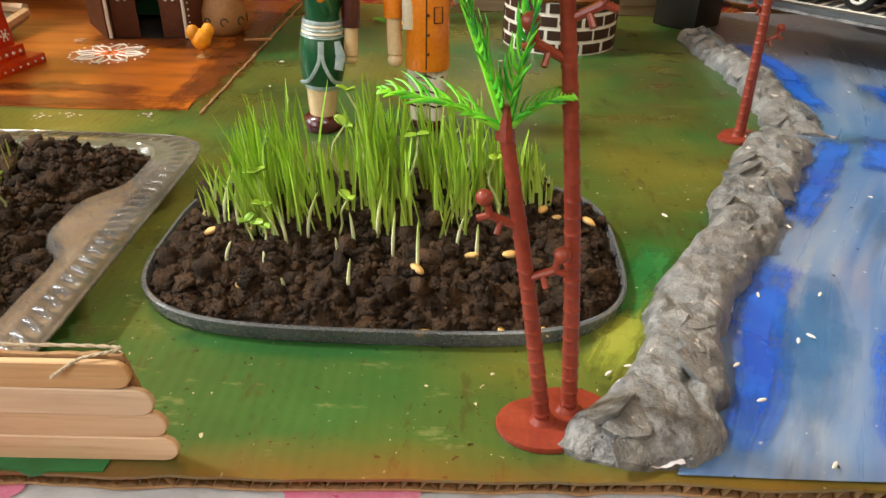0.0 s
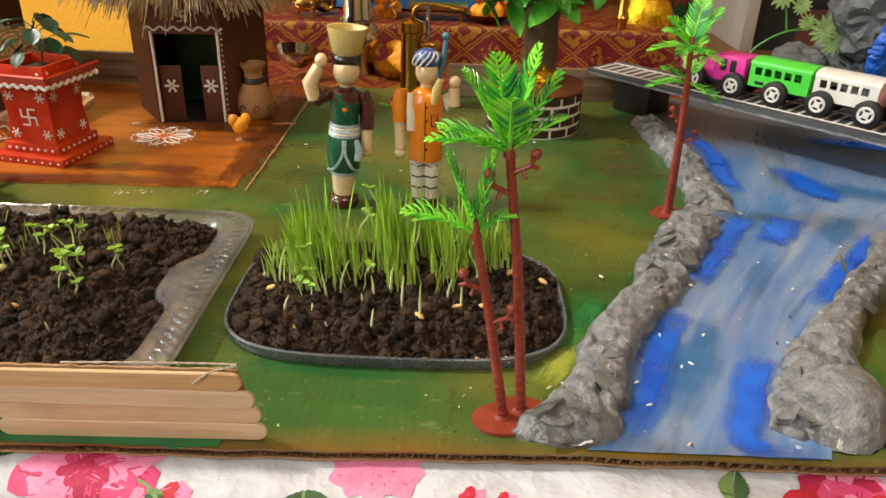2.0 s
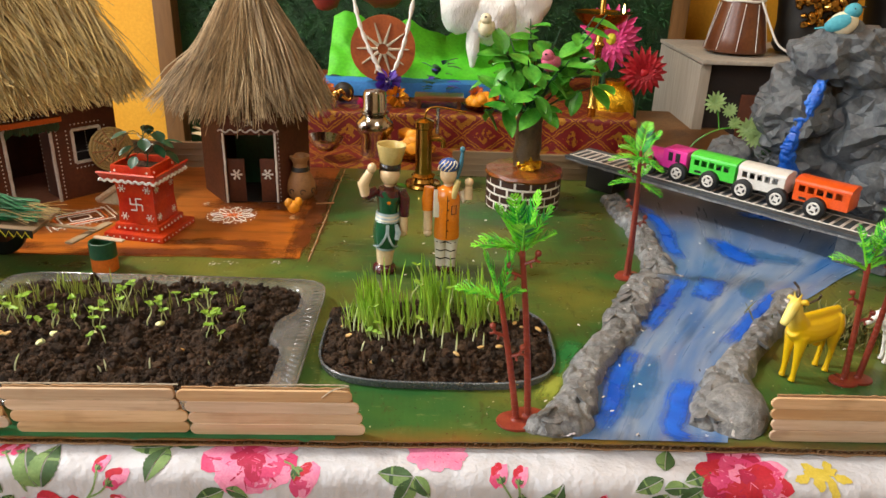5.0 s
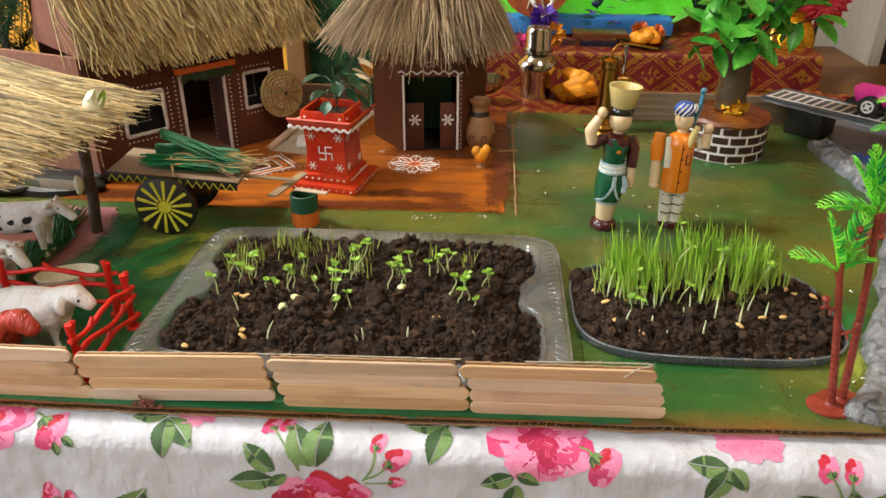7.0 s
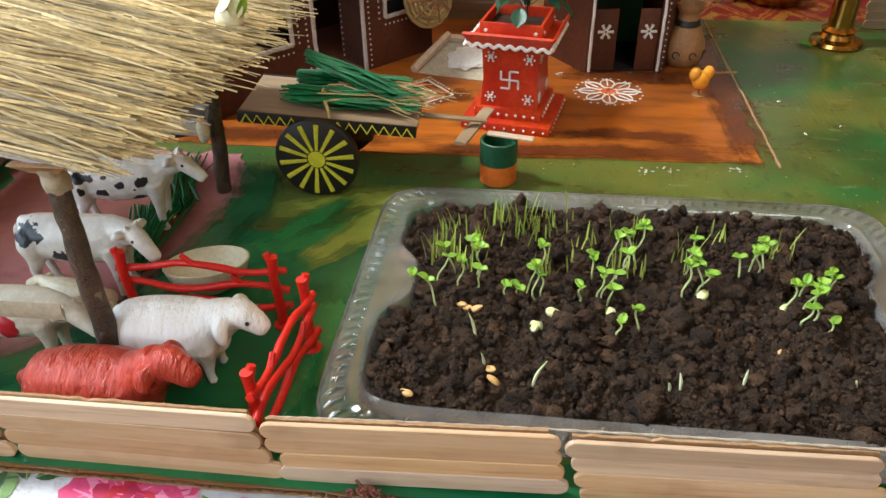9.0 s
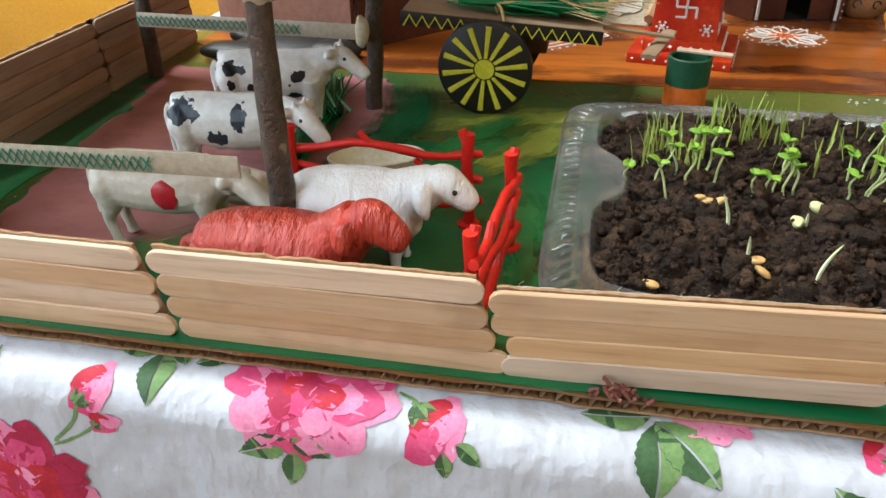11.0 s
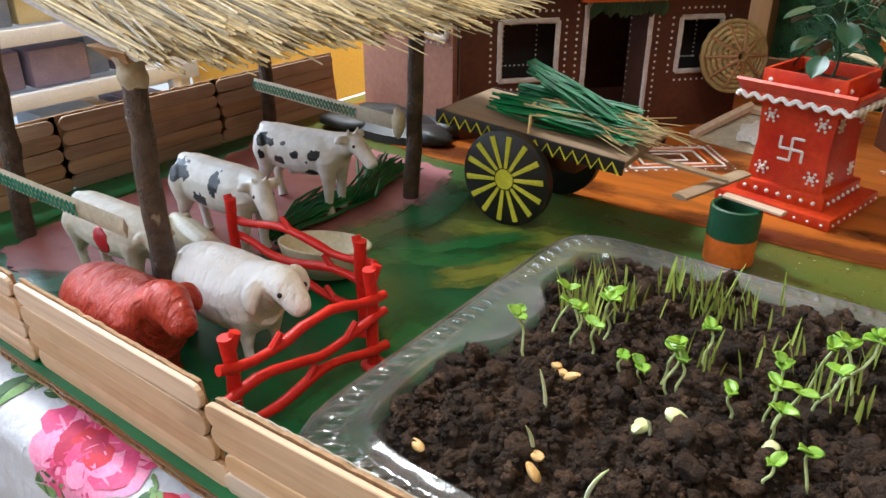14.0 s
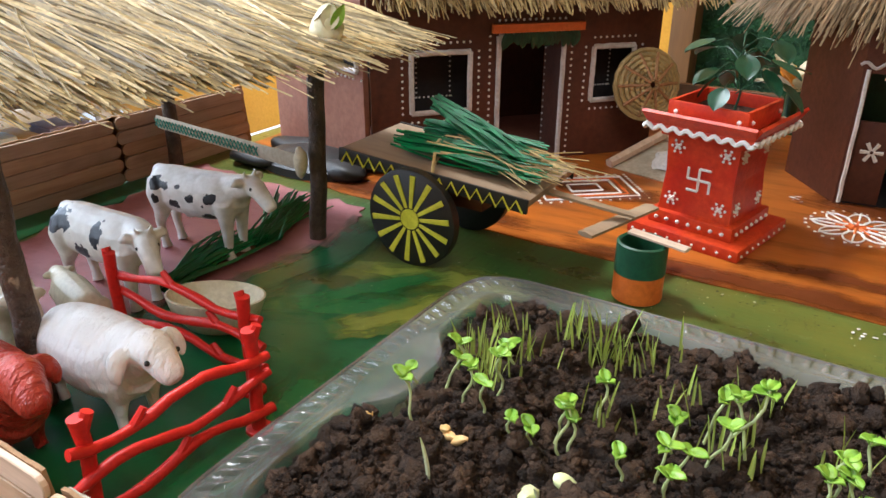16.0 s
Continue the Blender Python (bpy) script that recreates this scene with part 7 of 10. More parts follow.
for y, spokes in ((0.3990, True), (0.454, False)):
    bm = BM()
    tube(bm, [(-0.476, y - 0.003, 0.0255), (-0.476, y - 0.0024, 0.0255), (-0.476, y + 0.0024, 0.0255), (-0.476, y + 0.003, 0.0255)], [0.0244, 0.0252, 0.0252, 0.0244], 40)
    wh = part("wheel", bm, M_BLACK, cart, "black disc wheel with yellow painted spokes" if spokes else "dark disc wheel")
    if spokes:
        for k in range(14):
            a = k * math.tau / 14 + 0.13
            bm = BM()
            c = Vector((-0.476, y - 0.0032, 0.0255))
            d = Vector((math.cos(a), 0, math.sin(a)))
            tube(bm, [c + d * 0.006, c + d * 0.0228], [0.0010, 0.0017], 6, 0.35, (0, 1, 0))
            part("spoke", bm, M_YELLOW, wh)
        bm = BM()
        tube(bm, [(-0.476, y - 0.0036, 0.0255), (-0.476, y - 0.0024, 0.0255)], [0.0052, 0.0056], 20)
        part("hub", bm, M_YELLOW, wh, "yellow painted hub")
bm = BM()
tube(bm, [(-0.476, 0.403, 0.0255), (-0.476, 0.452, 0.0255)], 0.003, 8)
part("axle", bm, M_WOODD, cart)
bm = BM()
box(bm, (-0.470, 0.428, 0.038), (0.05, 0.03, 0.016), 0.001)
part("axle_block", bm, M_MUD, cart, "brown block between the wheels")
bm = BM()
tube(bm, [(-0.424, 0.428, 0.0425), (-0.378, 0.440, 0.034)], [0.0035, 0.0030], 6, 0.4, (0, 0, 1))
part("shaft", bm, M_PLANK, cart, "flat wooden draw shaft")
bm = BM()
tube(bm, [(-0.392, 0.414, 0.0305), (-0.378, 0.466, 0.0300)], 0.0045, 6, 0.3, (0, 0, 1))
part("yoke", bm, M_PLANK, cart, "flat wooden yoke")
bm = BM()
tube(bm, [(-0.376, 0.430, 0.0305), (-0.348, 0.424, 0.0300)], 0.0032, 6, 0.3, (0, 0, 1))
part("yoke_pin", bm, M_STICK, cart, "pale stick across the yoke")
bm = BM()
lathe(bm, ((0.0108, 0), (0.0115, 0.0006), (0.0114, 0.0275), (0.0106, 0.028), (0.0096, 0.0275), (0.0095, 0.020)), 28, mis=[0, 0, 1, 1, 1, 1, 1])
tin = thing("yoke_stand", pose(-0.369, 0.427, 0), "small round stand painted orange below, green above", "stand")
bm.free()
bm = BM()
lathe(bm, ((0.0108, 0), (0.0115, 0.0006), (0.0115, 0.0135)), 28)
part("lower_half", bm, M_ORANGE, tin)
bm = BM()
lathe(bm, ((0.0116, 0.0135), (0.0116, 0.0278), (0.0106, 0.0284), (0.0097, 0.0276), (0.0095, 0.018)), 28)
part("upper_half", bm, M_GREEN, tin)
q = random.Random(33)
grass_load = thing("grass_bundle", pose(0, 0, 0), "messy bundles of dyed green straw on the cart", "grass bundle")
for (x0, y0, z0), (x1, y1, z1), cnt, rad in (((-0.020, 0.012, 0.006), (0.040, 0.004, 0.008), 80, 0.0050), ((-0.024, -0.010, 0.005), (0.046, -0.008, 0.005), 90, 0.0052),
                                           ((-0.014, 0.006, 0.022), (0.036, -0.006, 0.010), 70, 0.0042)):
    bm = BM()
    for k in range(cnt):
        a, sp = q.uniform(0, math.tau), q.random() ** 0.5 * rad
        o = Vector((0, math.cos(a), abs(math.sin(a)))) * sp
        u0, u1 = q.uniform(-0.12, 0.25), q.uniform(0.7, 1.12)
        p0, p1 = Vector((x0, y0, z0)), Vector((x1, y1, z1))
        straw(bm, CM @ (p0.lerp(p1, u0) + o * (1 + 1.1 * abs(u0 - 0.4)) + Vector((0, q.gauss(0, 0.0015), 0))), CM @ (p0.lerp(p1, u1) + o * (1 + 1.2 * abs(u1 - 0.4)) + Vector((0, q.gauss(0, 0.003), q.gauss(0, 0.0015)))), q.uniform(0.0004, 0.0012), 0.003, q, 4)
    tagged(part("sheaf", bm, M_GRASSDRY, grass_load), kind="stuff")
bm = BM()
for k in range(60):
    a = CM @ Vector((q.uniform(-0.01, 0.02), q.gauss(-0.002, 0.008), 0.007 + abs(q.gauss(0, 0.004))))
    b = CM @ Vector((0.056 + q.gauss(0, 0.010), q.gauss(-0.004, 0.010), 0.006 + abs(q.gauss(0, 0.003))))
    straw(bm, a, b, 0.0004, 0.004, q, 3)
tagged(part("dry_wisp", bm, M_THATCH, grass_load, "dry tan stalks"), kind="stuff")
bm = BM()
tube(bm, [CM @ Vector((-0.004 + 0.002 * math.sin(k), -0.008 + 0.008 * math.cos(k * 0.45), 0.002 + 0.0105 * abs(math.sin(k * 0.45)))) for k in range(15)], 0.0009, 6)
tube(bm, bez([CM @ Vector((-0.004, -0.016, 0.008)), CM @ Vector((0.000, -0.024, 0.006)), CM @ Vector((0.003, -0.0300, -0.003))], 6), 0.0009, 6)
part("tie", bm, M_THATCH, grass_load, "loose pale straw tie")

# ---- cattle shed ----
shed = thing("cattle_shed", pose(0, 0, 0), "open shed on bark twigs under pale straw", "shed")
q = random.Random(14)


def roof_z(x, y=0.30):
    """The roof falls towards the yard and a little towards the back."""
    return 0.1105 + 0.20 * (-0.50 - x) - 0.035 * (y - 0.23)


for (x, y), (tx, ty) in (((-0.5225, 0.2290), (-0.5205, 0.2300)), ((-0.538, 0.397), (-0.534, 0.400)), ((-0.661, 0.240), (-0.660, 0.248)), ((-0.690, 0.428), (-0.686, 0.426))):
    bm = BM()
    n = 16
    top = roof_z(tx, ty) - 0.004
    pts = [Vector((x, y, 0)).lerp(Vector((tx, ty, top)), k / (n - 1)) + Vector((0.0012 * wob(k, x * 50, 0.5), 0.0012 * wob(k, y * 50, 0.5), 0)) for k in range(n)]
    tube(bm, pts, [0.0047 - 0.0005 * k / n + 0.0006 * wob(k, x * 99, 0.9) for k in range(n)], 14)
    pole = part("post", bm, M_BARK, shed, "rough bark twig post")
    bm = BM()
    tube(bm, [pts[-2].lerp(pts[-1], -0.5 + 1.5 * j / 9) for j in range(10)], [0.0047 + 0.0010 * (j / 9) ** 2 for j in range(10)], 20)
    for v in bm.verts:
        v.co += Vector((wob(v.co.x, v.co.z, 240, 1), wob(v.co.y, v.co.z, 240, 2), wob(v.co.x, v.co.y, 300, 3))) * 0.0016
    part("wrapping", bm, M_TAPE, pole, "paper wrapped round the post's head")
    bm = BM()
    box(bm, pts[-1] + Vector((0, 0, 0.0)), (0.022, 0.016, 0.0048), 0.0004)
    for v in bm.verts:
        if v.co.z < pts[-1].z:
            v.co.x += (pts[-1].x - v.co.x) * 0.45
            v.co.y += (pts[-1].y - v.co.y) * 0.45
    part("cap_board", bm, M_CARD, pole, "torn cardboard pad on the post's head")
bm = BM()
cor = [(-0.735, 0.2245), (-0.508, 0.2245), (-0.512, 0.424), (-0.735, 0.424)]
lo = [bm.verts.new((x, y, roof_z(x, y) - 0.0025)) for x, y in cor]
hi = [bm.verts.new((x, y, roof_z(x, y))) for x, y in cor]
bm.faces.new(lo)
bm.faces.new(hi)
for k in range(4):
    bm.faces.new((lo[k], lo[(k + 1) % 4], hi[(k + 1) % 4], hi[k]))
part("roof_board", bm, M_PAPER, shed, "pale paper-covered roof board under the straw", False)
bm = BM()
for k in range(4200):
    y = q.uniform(0.2245, 0.427)
    x1 = -0.502 + q.gauss(0.0, 0.008) - 0.05 * max(0.0, y - 0.36)
    x0 = x1 - q.uniform(0.07, 0.24)
    if q.random() < 0.45:
        sft = q.uniform(0.0, 0.16)
        x0, x1 = x0 - sft, x1 - sft
    x0 = max(x0, -0.745)
    ly = q.uniform(0.0, 0.008)
    y0, y1 = max(y + q.gauss(0, 0.011), 0.2225), max(y + q.gauss(0.003, 0.010), 0.2225)
    droop = max(0, x1 + 0.515) * 0.10
    straw(bm, (x0, y0, roof_z(x0, y0) + 0.0008 + ly), (x1, y1, roof_z(x1, y1) + 0.0006 + ly * q.uniform(0.2, 1.1) - droop), q.uniform(0.0003, 0.00085), 0.0025, q)
for k in range(120):
    y = q.uniform(0.33, 0.425)
    straw(bm, (-0.55, y, roof_z(-0.55, y) + 0.007), (-0.490 + q.gauss(0, 0.009), y + 0.012 + q.gauss(0, 0.008), roof_z(-0.490, y) + 0.003 + q.gauss(0, 0.003)), 0.0005, 0.003, q)
tagged(part("thatch", bm, M_STRAW, shed, "pale straw laid flat on the roof"), kind="stuff")
for a, b, lab in (((-0.662, 0.2245, 0.0430), (-0.533, 0.2235, 0.0455), 1), ((-0.685, 0.414, 0.040), (-0.541, 0.3915, 0.0440), 2)):
    bm = BM()
    a, b = Vector(a), Vector(b)
    tube(bm, [a, b], 0.0042, 4, 0.25, (0, 1, 0))
    rail = part("rail", bm, M_TAPE, shed, "cream stick rail with green stitching")
    bm = BM()
    n = 30
    zigzag(bm, a + Vector((0, -0.0016, 0)), b + Vector((0, -0.0016, 0)) - (b - a) * 0.25, n, 0.0026, 0.0004, 5)
    zigzag(bm, b + Vector((0, -0.0016, 0)) - (b - a) * 0.25, a + Vector((0, -0.0016, 0)), n, -0.0026, 0.0004, 5)
    part("stitching", bm, M_STITCH, rail)
bm = BM()
ball(bm, (-0.5405, 0.3900, 0.044), (0.0035, 0.003, 0.0085), 3, rough=0.4, freq=150)
part("clay_joint", bm, M_CREAM, shed, "lump of cream clay holding the rail")

FL = thing("white_rosebud", pose(-0.509, 0.378, 0.1080, 10, 18, 20), "cream rosebud with a green tip on the roof", "flower")
bm = BM()
ball(bm, (0, 0, 0.0085), (0.0072, 0.0066, 0.0078), 4, rough=0.10, freq=180)
for v in bm.verts:
    a = math.atan2(v.co.y, v.co.x)
    k = 1 + 0.07 * math.sin(a * 3 + v.co.z * 500)
    v.co.x *= k
    v.co.y *= k
part("bud", bm, M_BUD, FL)
for k in range(4):
    bm = BM()
    a = k * math.tau / 4 + 0.4
    leaf_mesh(bm, (0.0050 * math.cos(a), 0.0050 * math.sin(a), 0.011), (-math.cos(a) * 0.3, -math.sin(a) * 0.3, 1), (math.cos(a), math.sin(a), 0.4), 0.010, 0.0040, 0.4)
    part("petal", bm, M_BUD, FL)
bm = BM()
leaf_mesh(bm, (0.0035, -0.0035, 0.011), (0.25, 0.1, 1), (0.5, -1, 0.4), 0.0115, 0.0026, 0.3)
part("sepal", bm, M_SPROUT, FL, "bright green sepal")

# ---- toy animals ----


def cow_shape(zs, drop):
    """Chains of (x, y, z, radius) for a cow of length 1; drop lowers the head."""
    body = [[(-0.46, 0, 0.49, 0.07), (-0.42, 0, 0.48, 0.125), (-0.30, 0, 0.465, 0.148), (-0.10, 0, 0.445, 0.160), (0.08, 0, 0.455, 0.155), (0.20, 0, 0.48, 0.128), (0.27, 0, 0.50, 0.09)],
            [(-0.44, 0, 0.575, 0.05), (-0.20, 0, 0.575, 0.052), (0.05, 0, 0.575, 0.052), (0.22, 0, 0.575, 0.055)],
            [(-0.22, 0, 0.30, 0.035), (-0.19, 0, 0.285, 0.045), (-0.16, 0, 0.30, 0.03)],
            [(-0.47, 0, 0.55, 0.020), (-0.505, 0, 0.47, 0.016), (-0.495, 0, 0.27, 0.014), (-0.485, 0, 0.19, 0.023)]]
    for sy in (-1, 1):
        body += [[(-0.41, sy * 0.075, 0.56, 0.045), (-0.36, sy * 0.085, 0.46, 0.095), (-0.365, sy * 0.085, 0.31, 0.062), (-0.405, sy * 0.08, 0.20, 0.035), (-0.385, sy * 0.08, 0.06, 0.029), (-0.375, sy * 0.08, 0.0, 0.040)],
                 [(0.17, sy * 0.075, 0.44, 0.085), (0.175, sy * 0.08, 0.28, 0.050), (0.17, sy * 0.08, 0.16, 0.036), (0.17, sy * 0.08, 0.06, 0.029), (0.18, sy * 0.08, 0.0, 0.040)]]
    head = [[(0.17, 0, 0.50, 0.12), (0.29, 0, 0.555 - drop * 0.4, 0.085), (0.37, 0, 0.585 - drop, 0.070)],
            [(0.355, 0, 0.615 - drop, 0.050), (0.41, 0, 0.585 - drop, 0.064), (0.48, 0, 0.525 - drop, 0.054), (0.545, 0, 0.465 - drop, 0.046), (0.565, 0, 0.445 - drop, 0.030)]]
    for sy in (-1, 1):
        head += [[(0.36, sy * 0.045, 0.615 - drop, 0.020), (0.345, sy * 0.095, 0.625 - drop, 0.034), (0.34, sy * 0.135, 0.605 - drop, 0.012)],
                 [(0.375, sy * 0.025, 0.640 - drop, 0.017), (0.375, sy * 0.045, 0.680 - drop, 0.012), (0.385, sy * 0.040, 0.705 - drop, 0.006)]]
    return body, head, (0.435, 0.054, 0.585 - drop), 0.34, zs


def sheep_shape(zs, drop):
    """The same for a sheep: deep woolly barrel, broad drooping ears, thin legs."""
    body = [[(-0.43, 0, 0.40, 0.06), (-0.39, 0, 0.39, 0.135), (-0.24, 0, 0.385, 0.180), (-0.04, 0, 0.385, 0.190), (0.12, 0, 0.40, 0.172), (0.21, 0, 0.42, 0.120)],
            [(-0.40, 0, 0.46, 0.075), (-0.10, 0, 0.49, 0.09), (0.15, 0, 0.50, 0.085)],
            [(-0.43, 0, 0.44, 0.035), (-0.475, 0, 0.40, 0.030), (-0.48, 0, 0.30, 0.018)]]
    for sy in (-1, 1):
        body += [[(-0.31, sy * 0.085, 0.34, 0.10), (-0.33, sy * 0.085, 0.22, 0.055), (-0.355, sy * 0.085, 0.13, 0.030), (-0.335, sy * 0.085, 0.03, 0.026), (-0.33, sy * 0.085, 0.0, 0.034)],
                 [(0.12, sy * 0.085, 0.34, 0.09), (0.125, sy * 0.085, 0.20, 0.045), (0.12, sy * 0.085, 0.10, 0.028), (0.125, sy * 0.085, 0.03, 0.026), (0.135, sy * 0.085, 0.0, 0.034)]]
    head = [[(0.12, 0, 0.44, 0.15), (0.23, 0, 0.53 - drop * 0.5, 0.112), (0.31, 0, 0.585 - drop, 0.090)],
            [(0.28, 0, 0.605 - drop, 0.060), (0.35, 0, 0.600 - drop, 0.086), (0.42, 0, 0.550 - drop, 0.072), (0.475, 0, 0.495 - drop, 0.056), (0.50, 0, 0.470 - drop, 0.034)]]
    for sy in (-1, 1):
        head += [[(0.31, sy * 0.07, 0.610 - drop, 0.024), (0.29, sy * 0.120, 0.575 - drop, 0.044), (0.305, sy * 0.150, 0.500 - drop, 0.034), (0.325, sy * 0.150, 0.450 - drop, 0.010)]]
    return body, head, (0.425, 0.070, 0.585 - drop), 0.24, zs


def quadruped(name, m, mats, length, label, category, shape=cow_shape, zs=1.0, fat=1.0, drop=0.0, head_turn=0.0, group="toy animals", eyes=None):
    """A moulded toy animal, one mesh, that faces +x; its feet stand at z = 0."""
    L = length
    bm = BM()
    body, head, eye, pivot, zs = shape(zs, drop)
    ca, sa = math.cos(head_turn), math.sin(head_turn)
    px = pivot - 0.12

    def P(x, y, z, turned):
        if turned:
            k = min(1.0, max(0.0, (x - px + 0.06) / 0.14))
            c, s2 = 1 + (ca - 1) * k, sa * k
            x, y = px + (x - px) * c - y * s2, (x - px) * s2 + y * c
        return Vector((x * L, y * L * fat, z * L * zs))
    for chains, turned in ((body, False), (head, True)):
        for c in chains:
            big = max(r for *_, r in c) > 0.1
            tube(bm, bez([P(x, y, z, turned) for x, y, z, r in c], 3 * len(c) - 2), [v.x * L for v in bez([(r, 0, 0) for *_, r in c], 3 * len(c) - 2)], 16, 1.06 if big else 1.0, (0.02, 0, 1) if big else None)
    for v in bm.verts:
        v.co.z = max(v.co.z, 0.0)
    ob = single(name, bm, mats, label, category, group, at=m)
    md = ob.modifiers.new("mould", "REMESH")
    md.mode, md.voxel_size, md.use_smooth_shade = "VOXEL", L * 0.0115, True
    sm = ob.modifiers.new("soften", "SMOOTH")
    sm.iterations, sm.factor = 3, 0.5
    if eyes:
        for sy in (-1, 1):
            bm = BM()
            ball(bm, P(eye[0], sy * eye[1], eye[2], True), 0.0125 * L, 2)
            part("eye", bm, M_BLACK, ob, "black painted eye")
    return ob


def patches(k, *rows):
    return [(x * k, side, z * k, a * k, b * k) for x, side, z, a, b in rows]


M_COW1 = cow_material("cow_black_patches", "#eae7e2", "#17171a", patches(0.076, (-0.31, -1, 0.50, 0.075, 0.045), (-0.33, -1, 0.40, 0.030, 0.035), (-0.15, -1, 0.49, 0.025, 0.018), (-0.18, -1, 0.37, 0.060, 0.035),
                                                                              (-0.05, -1, 0.43, 0.045, 0.032), (0.10, -1, 0.44, 0.060, 0.045), (0.06, -1, 0.31, 0.055, 0.035), (-0.25, 1, 0.45, 0.09, 0.06), (0.05, 1, 0.40, 0.07, 0.05)))
M_COW2 = cow_material("cow_blue_black_patches", "#e6e3da", "#20262e", patches(0.075, (-0.33, -1, 0.49, 0.105, 0.070), (0.01, -1, 0.47, 0.050, 0.080), (-0.14, -1, 0.35, 0.075, 0.055), (-0.25, 1, 0.45, 0.09, 0.07), (0.05, 1, 0.42, 0.08, 0.06)))
M_CALF = mat("cream_calf_plastic", "#d6d0be", "#e2dccc", "#b4ab94", rough=0.42, big=60, fine=300, bump=0.5, dist=0.0012)
quadruped("toy_cow", pose(-0.5695, 0.3540, 0.001, 0, 0, 10), M_COW1, 0.074, "white toy cow with small black patches", "cow", zs=0.95, head_turn=-0.22, eyes=True)
quadruped("toy_cow", pose(-0.5645, 0.2955, 0.001, 0, 0, 3), M_COW2, 0.074, "white toy cow with blue-black patches", "cow", zs=0.91, drop=0.05, head_turn=-0.5, eyes=True)
calf = quadruped("toy_calf", pose(-0.5700, 0.2425, 0.001, 0, 0, 2), M_CALF, 0.072, "cream toy calf with a dark red spot", "calf", zs=0.82, fat=0.85, drop=0.10, head_turn=-0.30)
bm = BM()
ball(bm, (0.000, -0.0098, 0.0262), (0.0058, 0.0028, 0.0062), 2, rough=0.2, freq=300)
part("red_spot", bm, M_REDF, calf, "dark red painted spot")
quadruped("toy_sheep", pose(-0.4925, 0.2405, 0.001, 0, 0, 0), M_TOYW, 0.0755, "white woolly toy sheep beside the red fence", "sheep", sheep_shape, zs=0.82, head_turn=-0.10, eyes=True)
quadruped("toy_sheep", pose(-0.5105, 0.2085, 0.001, 0, 0, 0), M_TOYR, 0.082, "red-brown toy sheep behind the stick fence", "sheep", sheep_shape, zs=0.66, fat=0.82, drop=-0.13, head_turn=-0.22)
quadruped("toy_calf", pose(-0.566, 0.272, 0.001, 0, 0, 165), M_CREAM, 0.050, "small cream toy calf lying between the cows", "calf", zs=0.55, drop=0.02)
BOWL = BM()
lathe(BOWL, ((0.003, 0.0), (0.012, 0.002), (0.0185, 0.008), (0.0215, 0.0165), (0.0205, 0.0168), (0.0175, 0.0095), (0.010, 0.004), (0.001, 0.003)), 30, squash=0.8)
single("feeding_bowl", BOWL, M_CREAM, "cream half-shell feeding bowl on the green floor", "bowl", at=pose(-0.508, 0.298, 0.001, -8, 0, 20))
for k, (x, y, rz) in enumerate(((-0.561, 0.338, 105), (-0.566, 0.398, 112))):
    bm = BM()
    q = random.Random(70 + k)
    for j in range(80):
        a = Vector((-0.030 + q.gauss(0, 0.003), q.gauss(0, 0.003), 0.002 + abs(q.gauss(0, 0.003))))
        b = Vector((0.030 + q.gauss(0, 0.005), q.gauss(0, 0.008), 0.002 + abs(q.gauss(0, 0.003))))
        straw(bm, a, b, q.uniform(0.0006, 0.0011), 0.003, q, 4)
    ob = single("fodder", bm, M_GRASSDRY, "loose bunch of dyed green fodder on the shed floor", "fodder", "fodder", at=pose(x, y, 0.0008, 0, 0, rz))
    tagged(ob, kind="stuff")

# ---- red plastic paddock fence ----


def paddock(m, length, seed, label):
    q = random.Random(seed)
    t = thing("paddock_fence", m, label, "fence", "red plastic fences")
    for x in (0.0, length):
        bm = BM()
        tube(bm, [(x, 0, 0.0), (x, 0, 0.012), (x + 0.001, 0, 0.028), (x, 0, 0.040)], [0.0026, 0.0023, 0.0022, 0.0025], 10)
        tube(bm, [(x, 0, 0.034), (x + 0.003, -0.001, 0.041)], [0.0022, 0.0018], 8)
        lathe(bm, ((0.0048, 0.0), (0.0046, 0.0010), (0.0026, 0.0016)), 18, (x, 0, 0))
        part("post", bm, M_CRED, t)
    for z in (0.010, 0.020, 0.031):
        bm = BM()
        n = 12
        pts = [(-0.005 + (length + 0.010) * k / (n - 1), -0.0022, z + 0.0022 * math.sin(k * 0.75 + z * 300) + q.uniform(-0.0004, 0.0004)) for k in range(n)]
        tube(bm, pts, [0.0017 + q.uniform(-0.0002, 0.0003) for _ in pts], 9)
        k = q.randrange(3, 9)
        tube(bm, [pts[k], (pts[k][0] + 0.0045, pts[k][1], pts[k][2] + 0.0048)], [0.0016, 0.0012], 7)
        part("rail", bm, M_CRED, t, "wavy branch-like rail")
    return t


paddock(pose(-0.4505, 0.2025, 0.0006, 0, 0, 85), 0.058, 4, "glossy red plastic fence with branch-like rails")
paddock(pose(-0.4635, 0.2755, 0.0006, 0, 0, 182), 0.072, 6, "glossy red plastic fence behind the white sheep")

